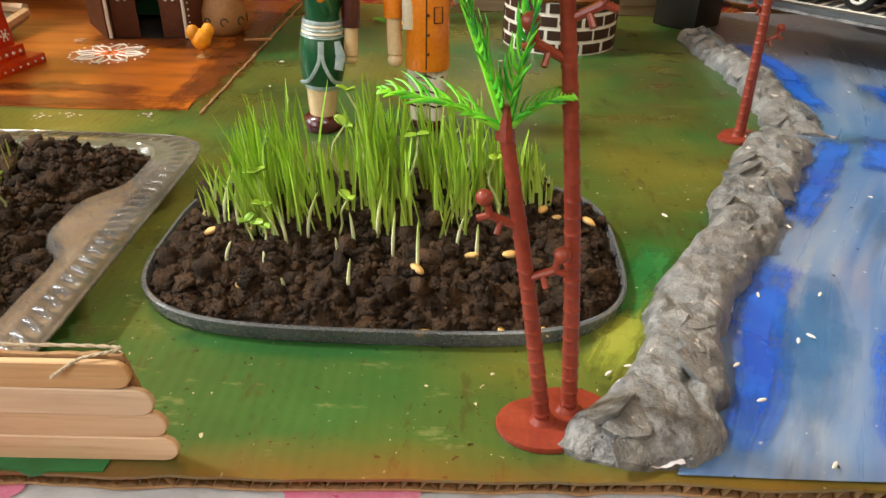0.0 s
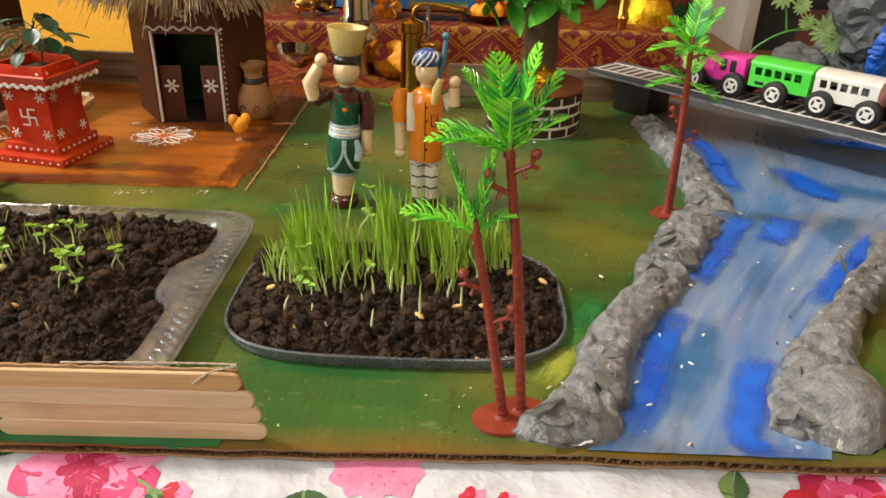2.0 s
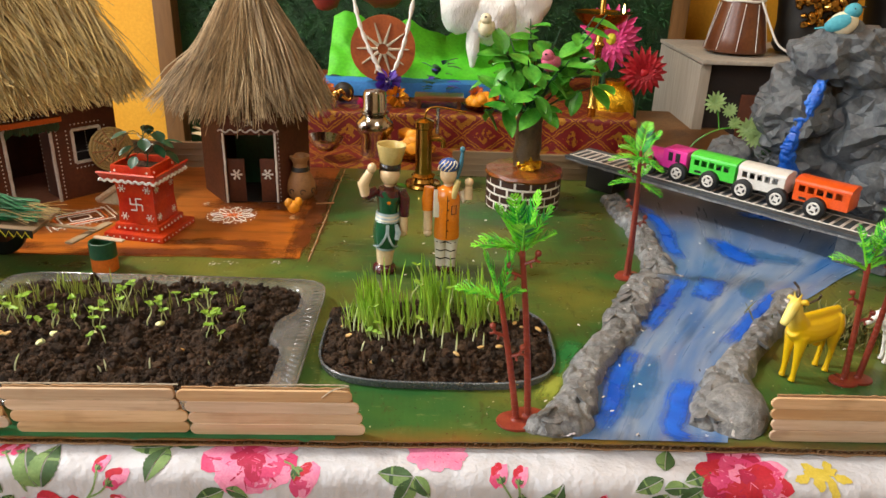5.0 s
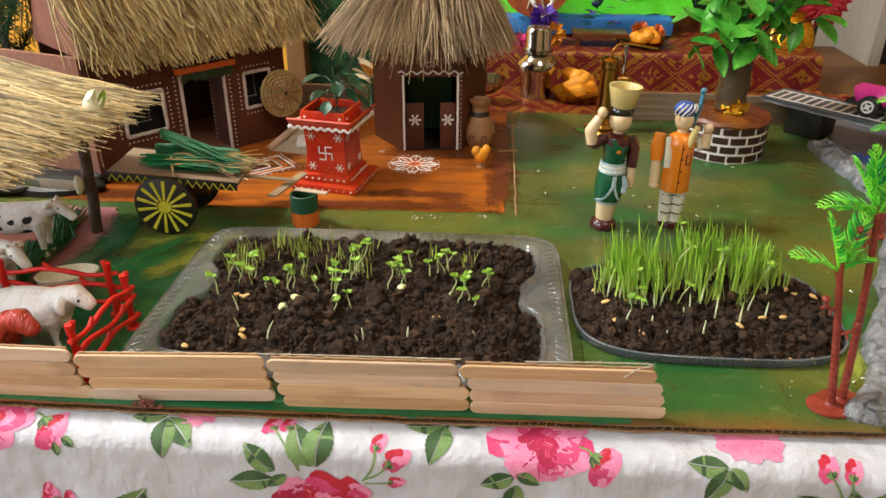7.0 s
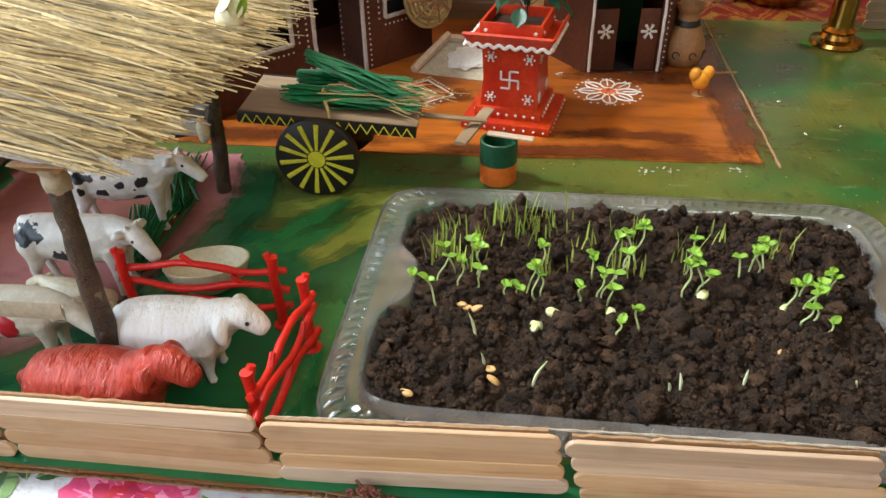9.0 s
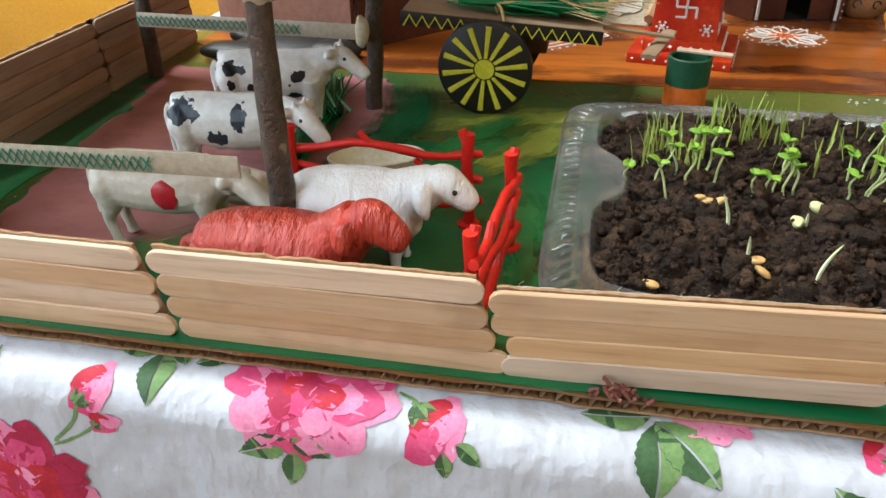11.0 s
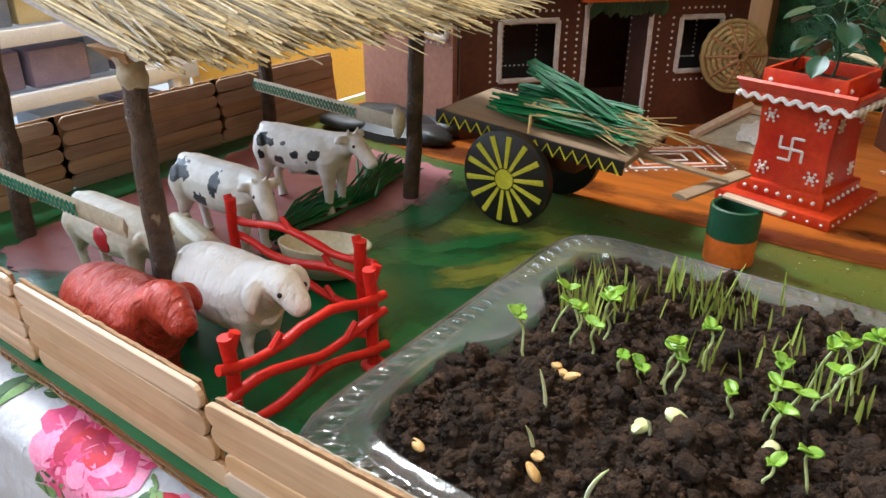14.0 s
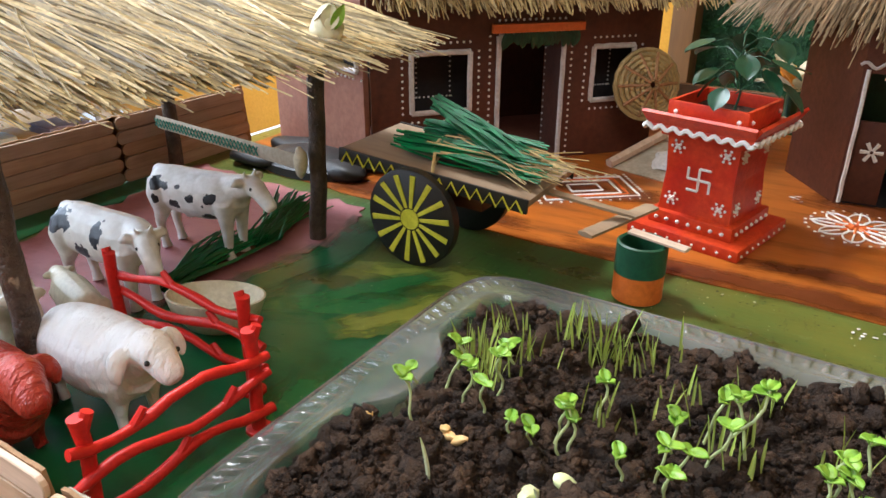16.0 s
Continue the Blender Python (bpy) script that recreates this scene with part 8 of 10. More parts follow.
# ---- painted wooden dolls ----
M_D = [mat("doll_" + k, a, b, c, rough=0.25, big=90, fine=500, bump=0.05, coat=0.5) for k, a, b, c in (
    ("cream", "#d9bd92", "#e3caa2", "#c4a678"), ("green", "#0f4a2c", "#175a37", "#0a3520"), ("maroon", "#3f1418", "#4e1b20", "#2c0c10"),
    ("orange", "#dd7a12", "#e68a22", "#c2660a"), ("black", "#14100e", "#1c1714", "#0c0908"), ("sash", "#8aa6ae", "#c5d3d6", "#5d7f8a"),
    ("blue", "#2c4c94", "#4468b0", "#233c78"), ("yellow", "#cdb670", "#dac888", "#b59e58"), ("white", "#d5cdb8", "#e2dcc8", "#b9b09a"), ("teal", "#3f7486", "#548a9b", "#2c5866"))]
CR, GR, MA, OR, BK, SA, BL, YE, WH, TE = range(10)
bm = BM()
lathe(bm, ((0.0105, 0), (0.0112, 0.002), (0.0105, 0.006), (0.0075, 0.0085)), 26, mi=MA)
lathe(bm, ((0.0070, 0.008), (0.0078, 0.014), (0.0088, 0.024), (0.0100, 0.028)), 26, mi=CR)
lathe(bm, ((0.0092, 0.0235), (0.0104, 0.026), (0.0122, 0.036), (0.0124, 0.043), (0.0108, 0.0515)), 26, mis=[SA, GR, GR, GR])
for j, z in enumerate((0.0510, 0.0528, 0.0546, 0.0564, 0.0582)):
    lathe(bm, ((0.0100, z - 0.0011), (0.0112 - 0.0002 * j, z), (0.0100, z + 0.0011)), 26, mi=WH if j % 2 else SA)
lathe(bm, ((0.0094, 0.058), (0.0088, 0.062), (0.0104, 0.070), (0.0110, 0.075), (0.0096, 0.0808), (0.0042, 0.0835)), 26, mis=[GR, GR, GR, MA, MA])
tube(bm, bez([(-0.0108, -0.004, 0.0265), (-0.0060, -0.0108, 0.030), (-0.0010, -0.0126, 0.040), (-0.0005, -0.0116, 0.050)], 12), 0.0011, 6, 0.6, (0, 1, 0), mi=SA)
tube(bm, bez([(0.0108, -0.004, 0.0265), (0.0060, -0.0108, 0.030), (0.0012, -0.0126, 0.040), (0.0006, -0.0116, 0.050)], 12), 0.0011, 6, 0.6, (0, 1, 0), mi=SA)
tube(bm, [(-0.0052, -0.0088, 0.0800), (0.0, -0.0104, 0.0730), (0.0040, -0.0092, 0.0640)], [0.0018, 0.0030, 0.0022], 8, 0.4, (0, 1, 0), mi=GR)
lathe(bm, ((0.0042, 0.083), (0.0042, 0.087)), 16, mi=CR)
ball(bm, (0, -0.0010, 0.0940), (0.0088, 0.0088, 0.0098), 3, CR)
ball(bm, (0, 0.0010, 0.1008), (0.0097, 0.0098, 0.0076), 3, BK)
ball(bm, (0, 0.0040, 0.0960), (0.0094, 0.0078, 0.0096), 3, BK)
ball(bm, (0.000, -0.0106, 0.071), (0.0022, 0.0012, 0.0022), 1, OR)
lathe(bm, ((0.0070, 0.1035), (0.0095, 0.1055), (0.0128, 0.1195), (0.0132, 0.1215), (0.0118, 0.1212), (0.0085, 0.1075), (0.001, 0.1065)), 18, mi=YE)
tube(bm, [(-0.0100, 0, 0.079), (-0.0185, -0.001, 0.0730), (-0.0205, -0.002, 0.0745)], [0.0042, 0.0050, 0.0044], 12, mi=MA)
tube(bm, [(-0.0205, -0.002, 0.0745), (-0.0230, -0.003, 0.0850), (-0.0175, -0.003, 0.0965)], [0.0044, 0.0052, 0.0036], 12, mi=CR)
ball(bm, (-0.0160, -0.003, 0.1000), (0.0042, 0.0038, 0.0048), 2, CR)
tube(bm, [(0.0108, 0, 0.080), (0.0142, -0.001, 0.072), (0.0150, -0.002, 0.0560)], [0.0042, 0.0052, 0.0046], 12, mi=MA)
tube(bm, [(0.0150, -0.002, 0.0558), (0.0148, -0.003, 0.0420)], [0.0036, 0.0042], 12, mi=CR)
ball(bm, (0.0148, -0.003, 0.0398), (0.0042, 0.0038, 0.0034), 2, CR)
tube(bm, [(0.008, -0.009, 0.050), (0.010, -0.0105, 0.043), (0.009, -0.0112, 0.036)], [0.0015, 0.0026, 0.0022], 8, 0.4, (0, 1, 0), mi=SA)
single("painted_doll", bm, M_D, "turned wooden doll in green carrying a yellow bowl", "doll", "painted wooden dolls", at=pose(-0.1165, 0.441, 0.0, 0, 3.0, 6))
bm = BM()
lathe(bm, ((0.0088, 0), (0.0092, 0.002), (0.0085, 0.004)), 26, mi=MA)
for sx in (-1, 1):
    tube(bm, [(sx * 0.0042, 0, 0.003), (sx * 0.0046, 0, 0.016), (sx * 0.0052, 0, 0.034)], [0.0050, 0.0056, 0.0064], 18, mi=WH)
    for z in (0.012, 0.020, 0.028):
        tube(bm, [(sx * 0.0046 - 0.0045, -0.0048, z + 0.001), (sx * 0.0046, -0.0058, z), (sx * 0.0046 + 0.0045, -0.0048, z + 0.001)], 0.0005, 5, mi=BK)
lathe(bm, ((0.0116, 0.0325), (0.0120, 0.034), (0.0112, 0.055), (0.0116, 0.072), (0.0098, 0.079), (0.0045, 0.0825)), 26, mi=OR, squash=0.9)
lathe(bm, ((0.0042, 0.082), (0.0042, 0.087)), 16, mi=CR)
ball(bm, (0, -0.0004, 0.0925), (0.0076, 0.0076, 0.0090), 3, CR)
ball(bm, (0, 0.0002, 0.1010), (0.0094, 0.0092, 0.0068), 3, BL)
for k in range(5):
    a0 = -0.9 + 0.45 * k
    arc = [Vector((0.0098 * math.sin(a0 + 0.9 * (j / 9 - 0.5)) * math.cos(1.35 * (j / 9 - 0.35)), -0.0096 * math.cos(a0) * math.cos(1.35 * (j / 9 - 0.35)), 0.1010 + 0.0070 * math.sin(1.35 * (j / 9 - 0.35)))) for j in range(10)]
    tube(bm, arc, 0.0006, 6, mi=WH)
tube(bm, [(0.0075, 0.003, 0.088), (0.0110, 0.003, 0.102), (0.0118, 0.003, 0.113)], [0.0028, 0.0030, 0.0022], 10, 0.7, mi=TE)
ball(bm, (0.0118, 0.003, 0.1155), (0.0027, 0.0022, 0.0027), 2, TE)
for z in (0.042, 0.052, 0.062, 0.071):
    ball(bm, (0.0015, -0.0104, z), (0.0009, 0.0006, 0.0009), 1, MA)
tube(bm, [(0.0005, -0.0108, 0.034), (0.0005, -0.0102, 0.055), (0.0005, -0.0106, 0.075)], 0.00035, 5, mi=BK)
tube(bm, [(0.0045, -0.0098, 0.058), (0.0085, -0.0080, 0.058), (0.0085, -0.0080, 0.066), (0.0045, -0.0100, 0.066), (0.0045, -0.0098, 0.058)], 0.00035, 5, mi=BK)
tube(bm, [(-0.0105, -0.004, 0.079), (-0.0095, -0.0075, 0.066), (-0.0095, -0.0078, 0.054)], [0.0020, 0.0030, 0.0026], 8, 0.4, (0, 1, 0), mi=WH)
tube(bm, [(-0.0172, 0, 0.0800), (-0.0180, -0.001, 0.068), (-0.0176, -0.002, 0.0585)], [0.0044, 0.0056, 0.0052], 14, mi=OR)
tube(bm, [(-0.0176, -0.002, 0.0586), (-0.0172, -0.003, 0.0400)], [0.0042, 0.0040], 12, mi=CR)
ball(bm, (-0.0172, -0.003, 0.0365), (0.0044, 0.004, 0.0040), 2, CR)
tube(bm, [(0.0055, -0.007, 0.073), (0.0075, -0.008, 0.083), (0.0100, -0.008, 0.090)], [0.0026, 0.0030, 0.0022], 10, mi=YE)
tube(bm, [(0.0120, 0, 0.078), (0.0170, -0.001, 0.070), (0.0185, -0.003, 0.0740)], [0.0040, 0.0048, 0.0042], 12, mi=WH)
tube(bm, [(0.0185, -0.003, 0.0720), (0.0190, -0.004, 0.0840)], [0.0044, 0.0034], 12, mi=CR)
ball(bm, (0.0190, -0.004, 0.0875), (0.0042, 0.004, 0.0042), 2, CR)
single("painted_doll", bm, M_D, "turned wooden doll in orange coat and striped turban", "doll", "painted wooden dolls", at=pose(-0.0595, 0.4505, 0.0, 0, 0, -4))

# ---- tree on a brick ring ----
M_BRICK = mat("dark_brown_brick_paint", "#2e170e", "#3f2215", "#1c0d07", rough=0.55, big=40, fine=260, bump=0.4)
tree_pot = thing("brick_tree_ring", Matrix.Translation((0.032, 0.641, 0)) @ Matrix.Diagonal((0.81, 0.81, 1.0, 1.0)), "round brick planting ring with white mortar lines", "planter")
bm = BM()
lathe(bm, ((0.0528, 0), (0.0528, 0.038), (0.040, 0.0385)), 56)
part("mortar", bm, M_WHITE, tree_pot, "white mortar lines")
for r in range(4):
    nb = 15
    q = random.Random(200 + r)
    for k in range(nb):
        a0 = (k + 0.5 * (r % 2)) * math.tau / nb + 0.012 + q.uniform(-0.01, 0.01)
        a1 = a0 + math.tau / nb - 0.062
        z0, z1 = 0.0012 + r * 0.0095, 0.0012 + r * 0.0095 + 0.0068
        bm = BM()
        vs = []
        for rr in (0.0520, 0.0534 + q.uniform(-0.0002, 0.0003)):
            for z in (z0, z1):
                vs.append([bm.verts.new((rr * math.cos(a0 + (a1 - a0) * j / 3), rr * math.sin(a0 + (a1 - a0) * j / 3), z)) for j in range(4)])
        for j in range(3):
            for i0, i1 in ((0, 1), (1, 3), (3, 2), (2, 0)):
                bm.faces.new((vs[i0][j], vs[i0][j + 1], vs[i1][j + 1], vs[i1][j]))
        for j in (0, 3):
            bm.faces.new((vs[0][j], vs[1][j], vs[3][j], vs[2][j]))
        part("brick", bm, M_BRICK, tree_pot, "", False)
bm = BM()
lathe(bm, ((0.0540, 0.0365), (0.0560, 0.0390), (0.0540, 0.0425), (0.040, 0.0432), (0.018, 0.0445), (0.001, 0.045)), 48)
for v in bm.verts:
    v.co += Vector((wob(v.co.x, v.co.y, 70, 1), wob(v.co.x, v.co.y, 70, 2), wob(v.co.x, v.co.y, 90, 3))) * 0.0018
part("wrapped_top", bm, mat("brown_satin_wrap", "#6a3414", "#8a4a1e", "#43200c", rough=0.22, big=40, fine=200, bump=0.5, dist=0.002, coat=0.5), tree_pot, "shiny brown wrapping over the top")
tree = thing("leafy_tree", pose(0.034, 0.641, 0.044), "small leafy tree made of a green plant sprig", "tree")
bm = BM()
n = 12
tube(bm, [(0.002 * wob(k, 1, 0.5), 0.002 * wob(k, 5, 0.5), 0.066 * k / (n - 1)) for k in range(n)], [0.0158 - 0.0012 * k / n + 0.0010 * wob(k, 2, 1) for k in range(n)], 18)
part("trunk", bm, mat("brown_wrapped_trunk", "#4a3a22", "#5f4b2d", "#332714", rough=0.5, big=60, fine=220, bump=0.7, dist=0.002), tree)
bm = BM()
ball(bm, (0.001, -0.012, 0.007), (0.011, 0.008, 0.007), 3, rough=0.8, freq=160)
part("foil", bm, M_GOLD, tree, "crumpled gold foil at the trunk's foot")
q = random.Random(17)
br = []
for k in range(22):
    a = k * 2.4
    e = Vector((math.cos(a) * q.uniform(0.030, 0.078) + 0.006, math.sin(a) * q.uniform(0.020, 0.050), 0.074 + q.uniform(-0.006, 0.100)))
    bm = BM()
    pts = bez([(0, 0, 0.060), e * 0.5 + Vector((0, 0, 0.035)), e], 8)
    tube(bm, pts, [0.0014 - 0.0001 * j for j in range(8)], 6)
    part("branch", bm, M_LEAFD, tree)
    br.append(pts)
for pts in br:
    for j in range(5):
        t = q.uniform(0.45, 1.0)
        i = min(int(t * 7), 6)
        p = pts[i].lerp(pts[i + 1], t * 7 - i)
        a = q.uniform(0, math.tau)
        d = Vector((math.cos(a), math.sin(a) * 0.8 - 0.25, q.uniform(-0.9, 0.5)))
        bm = BM()
        leaf_mesh(bm, p, d, (0.1, -0.3, 1), q.uniform(0.021, 0.036), q.uniform(0.0070, 0.0112), 0.25, 0.0, 0, 8)
        part("leaf", bm, M_LEAF, tree)


def bird(m, body, wing, label):
    bm = BM()
    ball(bm, (0, 0, 0.010), (0.0115, 0.0082, 0.0095), 3, 0)
    ball(bm, (0.0095, 0, 0.0165), (0.0066, 0.0060, 0.0062), 3, 1)
    tube(bm, [(0.0150, 0, 0.0168), (0.0192, 0, 0.0160)], [0.0015, 0.0003], 8, mi=2)
    for sy in (-1, 1):
        ball(bm, (-0.002, sy * 0.0070, 0.0120), (0.0105, 0.0022, 0.0060), 2, 1)
        ball(bm, (0.0120, sy * 0.0050, 0.0175), 0.0009, 1, 2)
    tube(bm, [(-0.008, 0, 0.011), (-0.020, 0, 0.0145)], [0.0035, 0.0018], 8, 0.35, mi=1)
    tube(bm, [(0.001, 0.002, 0.003), (0.002, 0.002, 0.0)], 0.0005, 5, mi=2)
    tube(bm, [(0.001, -0.002, 0.003), (0.002, -0.002, 0.0)], 0.0005, 5, mi=2)
    single("toy_bird", bm, (body, wing, M_BLACK), label, "toy bird", "toy birds", at=m)


M_TEAL = mat("teal_feather", "#3f96a8", "#5cb0bd", "#2a7686", rough=0.7, big=120, fine=500, bump=0.4)
M_FEATH = mat("cream_feather", "#d8cfae", "#e4dcc0", "#bdb28c", rough=0.75, big=120, fine=500, bump=0.4)
M_PINKB = mat("pink_feather", "#cc5f7c", "#d87a92", "#a8445f", rough=0.7, big=120, fine=500, bump=0.4)
bird(pose(-0.022, 0.628, 0.190, 0, -25, -100), M_FEATH, M_FEATH, "cream feathered toy bird in the tree top")
bird(pose(0.046, 0.612, 0.158, 0, -15, -120), M_PINKB, M_PINKB, "pink and white toy bird among the leaves")

# ---- bridge and train ----
DIRB = Vector((0.7, -0.714, 0)).normalized()
BA = math.atan2(DIRB.y, DIRB.x)
BR = Matrix.Translation((0.214, 0.631, 0.0)) @ Matrix.Rotation(BA, 4, "Z")
bridge = thing("railway_bridge", BR, "grey cardboard railway bridge with white painted track", "bridge")
bm = BM()
out = [(-0.150 + 0.418 * k / 40, -0.030 + 0.0065 * max(0.0, 1 - k / 20) + 0.0022 * wob(k * 0.5, 1, 1)) for k in range(41)] + [(0.268 - 0.418 * k / 40, 0.030 + 0.0015 * wob(k * 0.5, 9, 1)) for k in range(41)]
slab(bm, out, 0.0345, 0.0375)
part("deck", bm, mat("grey_painted_deck", "#3f4347", "#565a5e", "#2b2e31", rough=0.55, big=30, fine=220, bump=0.6, dist=0.0015), bridge, "", False)
bm = BM()
slab(bm, [(x * 0.995 + 0.001 * wob(k, 3, 0.9), y * 1.03 + 0.0022 * wob(k, 7, 0.8)) for k, (x, y) in enumerate(out)], 0.0322, 0.0342)
part("deck_edge", bm, M_RIVERROCK, bridge, "torn pale grey paper edge", False)
for y in (-0.0175, 0.0175):
    bm = BM()
    tube(bm, [(-0.146 + 0.408 * k / 30, y + 0.0004 * wob(k, y * 90, 0.7), 0.0378) for k in range(31)], 0.0011, 6, 0.5, (0, 0, 1))
    part("rail_line", bm, M_WHITE, bridge, "white painted rail line")
for k in range(42):
    x = -0.143 + 0.0098 * k
    bm = BM()
    tube(bm, [(x, -0.0165, 0.0378), (x + 0.0012 * wob(k, 3, 0.7), 0.0165, 0.0378)], 0.0017, 6, 0.35, (0, 0, 1))
    part("sleeper_line", bm, M_LINE, bridge, "white painted sleeper line")
for x, w in ((-0.100, 0.040), (0.205, 0.05)):
    bm = BM()
    box(bm, (x, 0.004, 0.0162), (w, 0.04, 0.0315), 0.002)
    for v in bm.verts:
        v.co += Vector((wob(v.co.x, v.co.z, 60, 1), wob(v.co.y, v.co.z, 60, 2), 0)) * 0.002
    part("pier", bm, M_MOUNT if x > 0 else M_BLACK, bridge, "dark painted bridge pier")

M_CAR = {k: mat("train_" + k, a, b, c, rough=0.3, big=60, fine=500, bump=0.06, coat=0.25) for k, a, b, c in (
    ("pink", "#e02c9c", "#ea48ac", "#bc1c80"), ("green", "#48cc3c", "#5cda4e", "#34a82c"), ("white", "#d9d6d0", "#e6e4de", "#c2beb6"), ("orange", "#e0500f", "#ea6218", "#bd3f08"))}
M_TYRE = mat("black_rubber_wheel", "#0e0e0f", "#18181a", "#060607", rough=0.6, big=100, fine=600, bump=0.3)


def wheel_pair(t, x):
    for sy in (-1, 1):
        bm = BM()
        y = sy * 0.0165
        tube(bm, [(x, y - 0.0038, 0.011), (x, y - 0.003, 0.011), (x, y + 0.003, 0.011), (x, y + 0.0038, 0.011)], [0.0098, 0.0108, 0.0108, 0.0098], 26)
        wh = part("wheel", bm, M_TYRE, t)
        bm = BM()
        c = Vector((x, y + sy * 0.0040, 0.011))
        ring = [c + Vector((0.0056 * math.cos(k * math.tau / 20), 0, 0.0056 * math.sin(k * math.tau / 20))) for k in range(21)]
        tube(bm, ring, 0.0011, 6, caps=False)
        tube(bm, [c + Vector((0, -0.0006, 0)), c + Vector((0, 0.0006, 0))], 0.0026, 12)
        for k in range(4):
            d = Vector((math.cos(k * math.pi / 2 + 0.6), 0, math.sin(k * math.pi / 2 + 0.6)))
            tube(bm, [c + d * 0.001, c + d * 0.0054], 0.0009, 6)
        part("rim", bm, M_CAR["white"], wh, "white plastic rim")
    bm = BM()
    tube(bm, [(x, -0.016, 0.011), (x, 0.016, 0.011)], 0.0016, 8)
    part("axle", bm, M_TYRE, t)


def coach(x0, ln, key, wheels, label):
    t = thing("toy_coach", BR @ pose(x0, 0.003, 0.0380), label, "train coach", "toy train")
    m = M_CAR[key]
    wd, z0, z1 = 0.0135, 0.0135, 0.036
    for sy in (-1, 1):
        holes = [(0.0045 + (ln - 0.009) * k / 5, 0.0045 + (ln - 0.009) * k / 5 + (ln - 0.009) / 5 - 0.0026, 0.0100, 0.0165) for k in range(5)]
        holes = [(a, b, c, d) for a, b, c, d in holes]
        bm = wall_with_holes(0, ln, z1 - z0 - 0.0035, holes, 0.0014, Matrix.Translation((0, sy * wd - 0.0007, z0)))
        part("side", bm, m, t, "", False)
        bm = BM()
        box(bm, (0.010, sy * (wd + 0.0010), z0 + 0.0035), (0.0075, 0.0012, 0.0024), 0.0003)
        part("vent", bm, M_TYRE, t, "dark slot")
    for x in (0.0008, ln - 0.0008):
        bm = BM()
        box(bm, (x, 0, z0 + 0.0100), (0.0016, 2 * wd - 0.002, 0.0200), 0.0003)
        part("end", bm, m, t)
    bm = BM()
    pr = [(-wd - 0.0006, z1 - 0.0045), (-wd + 0.0005, z1 - 0.0015), (-wd * 0.6, z1 + 0.0006), (0, z1 + 0.0014), (wd * 0.6, z1 + 0.0006), (wd - 0.0005, z1 - 0.0015), (wd + 0.0006, z1 - 0.0045)]
    a = [bm.verts.new((-0.0006, y, z)) for y, z in pr]
    b = [bm.verts.new((ln + 0.0006, y, z)) for y, z in pr]
    for i in range(len(pr) - 1):
        bm.faces.new((a[i], a[i + 1], b[i + 1], b[i]))
    bm.faces.new(a)
    bm.faces.new(b)
    bm.faces.new((a[0], a[-1], b[-1], b[0]))
    part("roof", bm, m, t)
    bm = BM()
    box(bm, (ln / 2, 0, z0 - 0.0005), (ln - 0.001, 2 * wd - 0.0035, 0.0030), 0.0006)
    part("floor_pan", bm, M_TYRE, t)
    bm = BM()
    box(bm, (-0.004, 0, 0.0125), (0.009, 0.004, 0.0022), 0.0005)
    part("coupling", bm, M_TYRE, t)
    for x in wheels:
        wheel_pair(t, x)


coach(0.012, 0.052, "green", (0.026,), "bright green plastic toy coach with square windows")
coach(0.0675, 0.050, "white", (0.0085, 0.0465), "white plastic toy coach with square windows")
coach(0.1275, 0.054, "orange", (0.0245,), "orange plastic toy coach with square windows")
loco = thing("toy_locomotive", BR @ pose(-0.058, 0.003, 0.0380), "pink plastic toy locomotive heading the train", "locomotive", "toy train")
bm = BM()
box(bm, (0.0500, 0, 0.0235), (0.030, 0.028, 0.023), 0.0025)
cab = part("cab", bm, M_CAR["pink"], loco)
# black boxes in place of shaded cab window openings
for sy in (-1, 1):
    for x in (0.045, 0.054):
        bm = BM()
        box(bm, (x, sy * 0.0140, 0.0265), (0.0055, 0.0008, 0.010), 0.0002)
        part("window", bm, M_TYRE, cab, "dark sheet in place of the shaded opening")
bm = BM()
tube(bm, [(0.000, 0, 0.0180), (0.002, 0, 0.0190), (0.036, 0, 0.0190)], [0.0085, 0.0110, 0.0112], 20)
part("boiler", bm, M_CAR["pink"], loco)
bm = BM()
box(bm, (0.026, 0, 0.0100), (0.066, 0.020, 0.0035), 0.0008)
part("frame", bm, M_TYRE, loco)
wheel_pair(loco, 0.020)
wheel_pair(loco, 0.058)

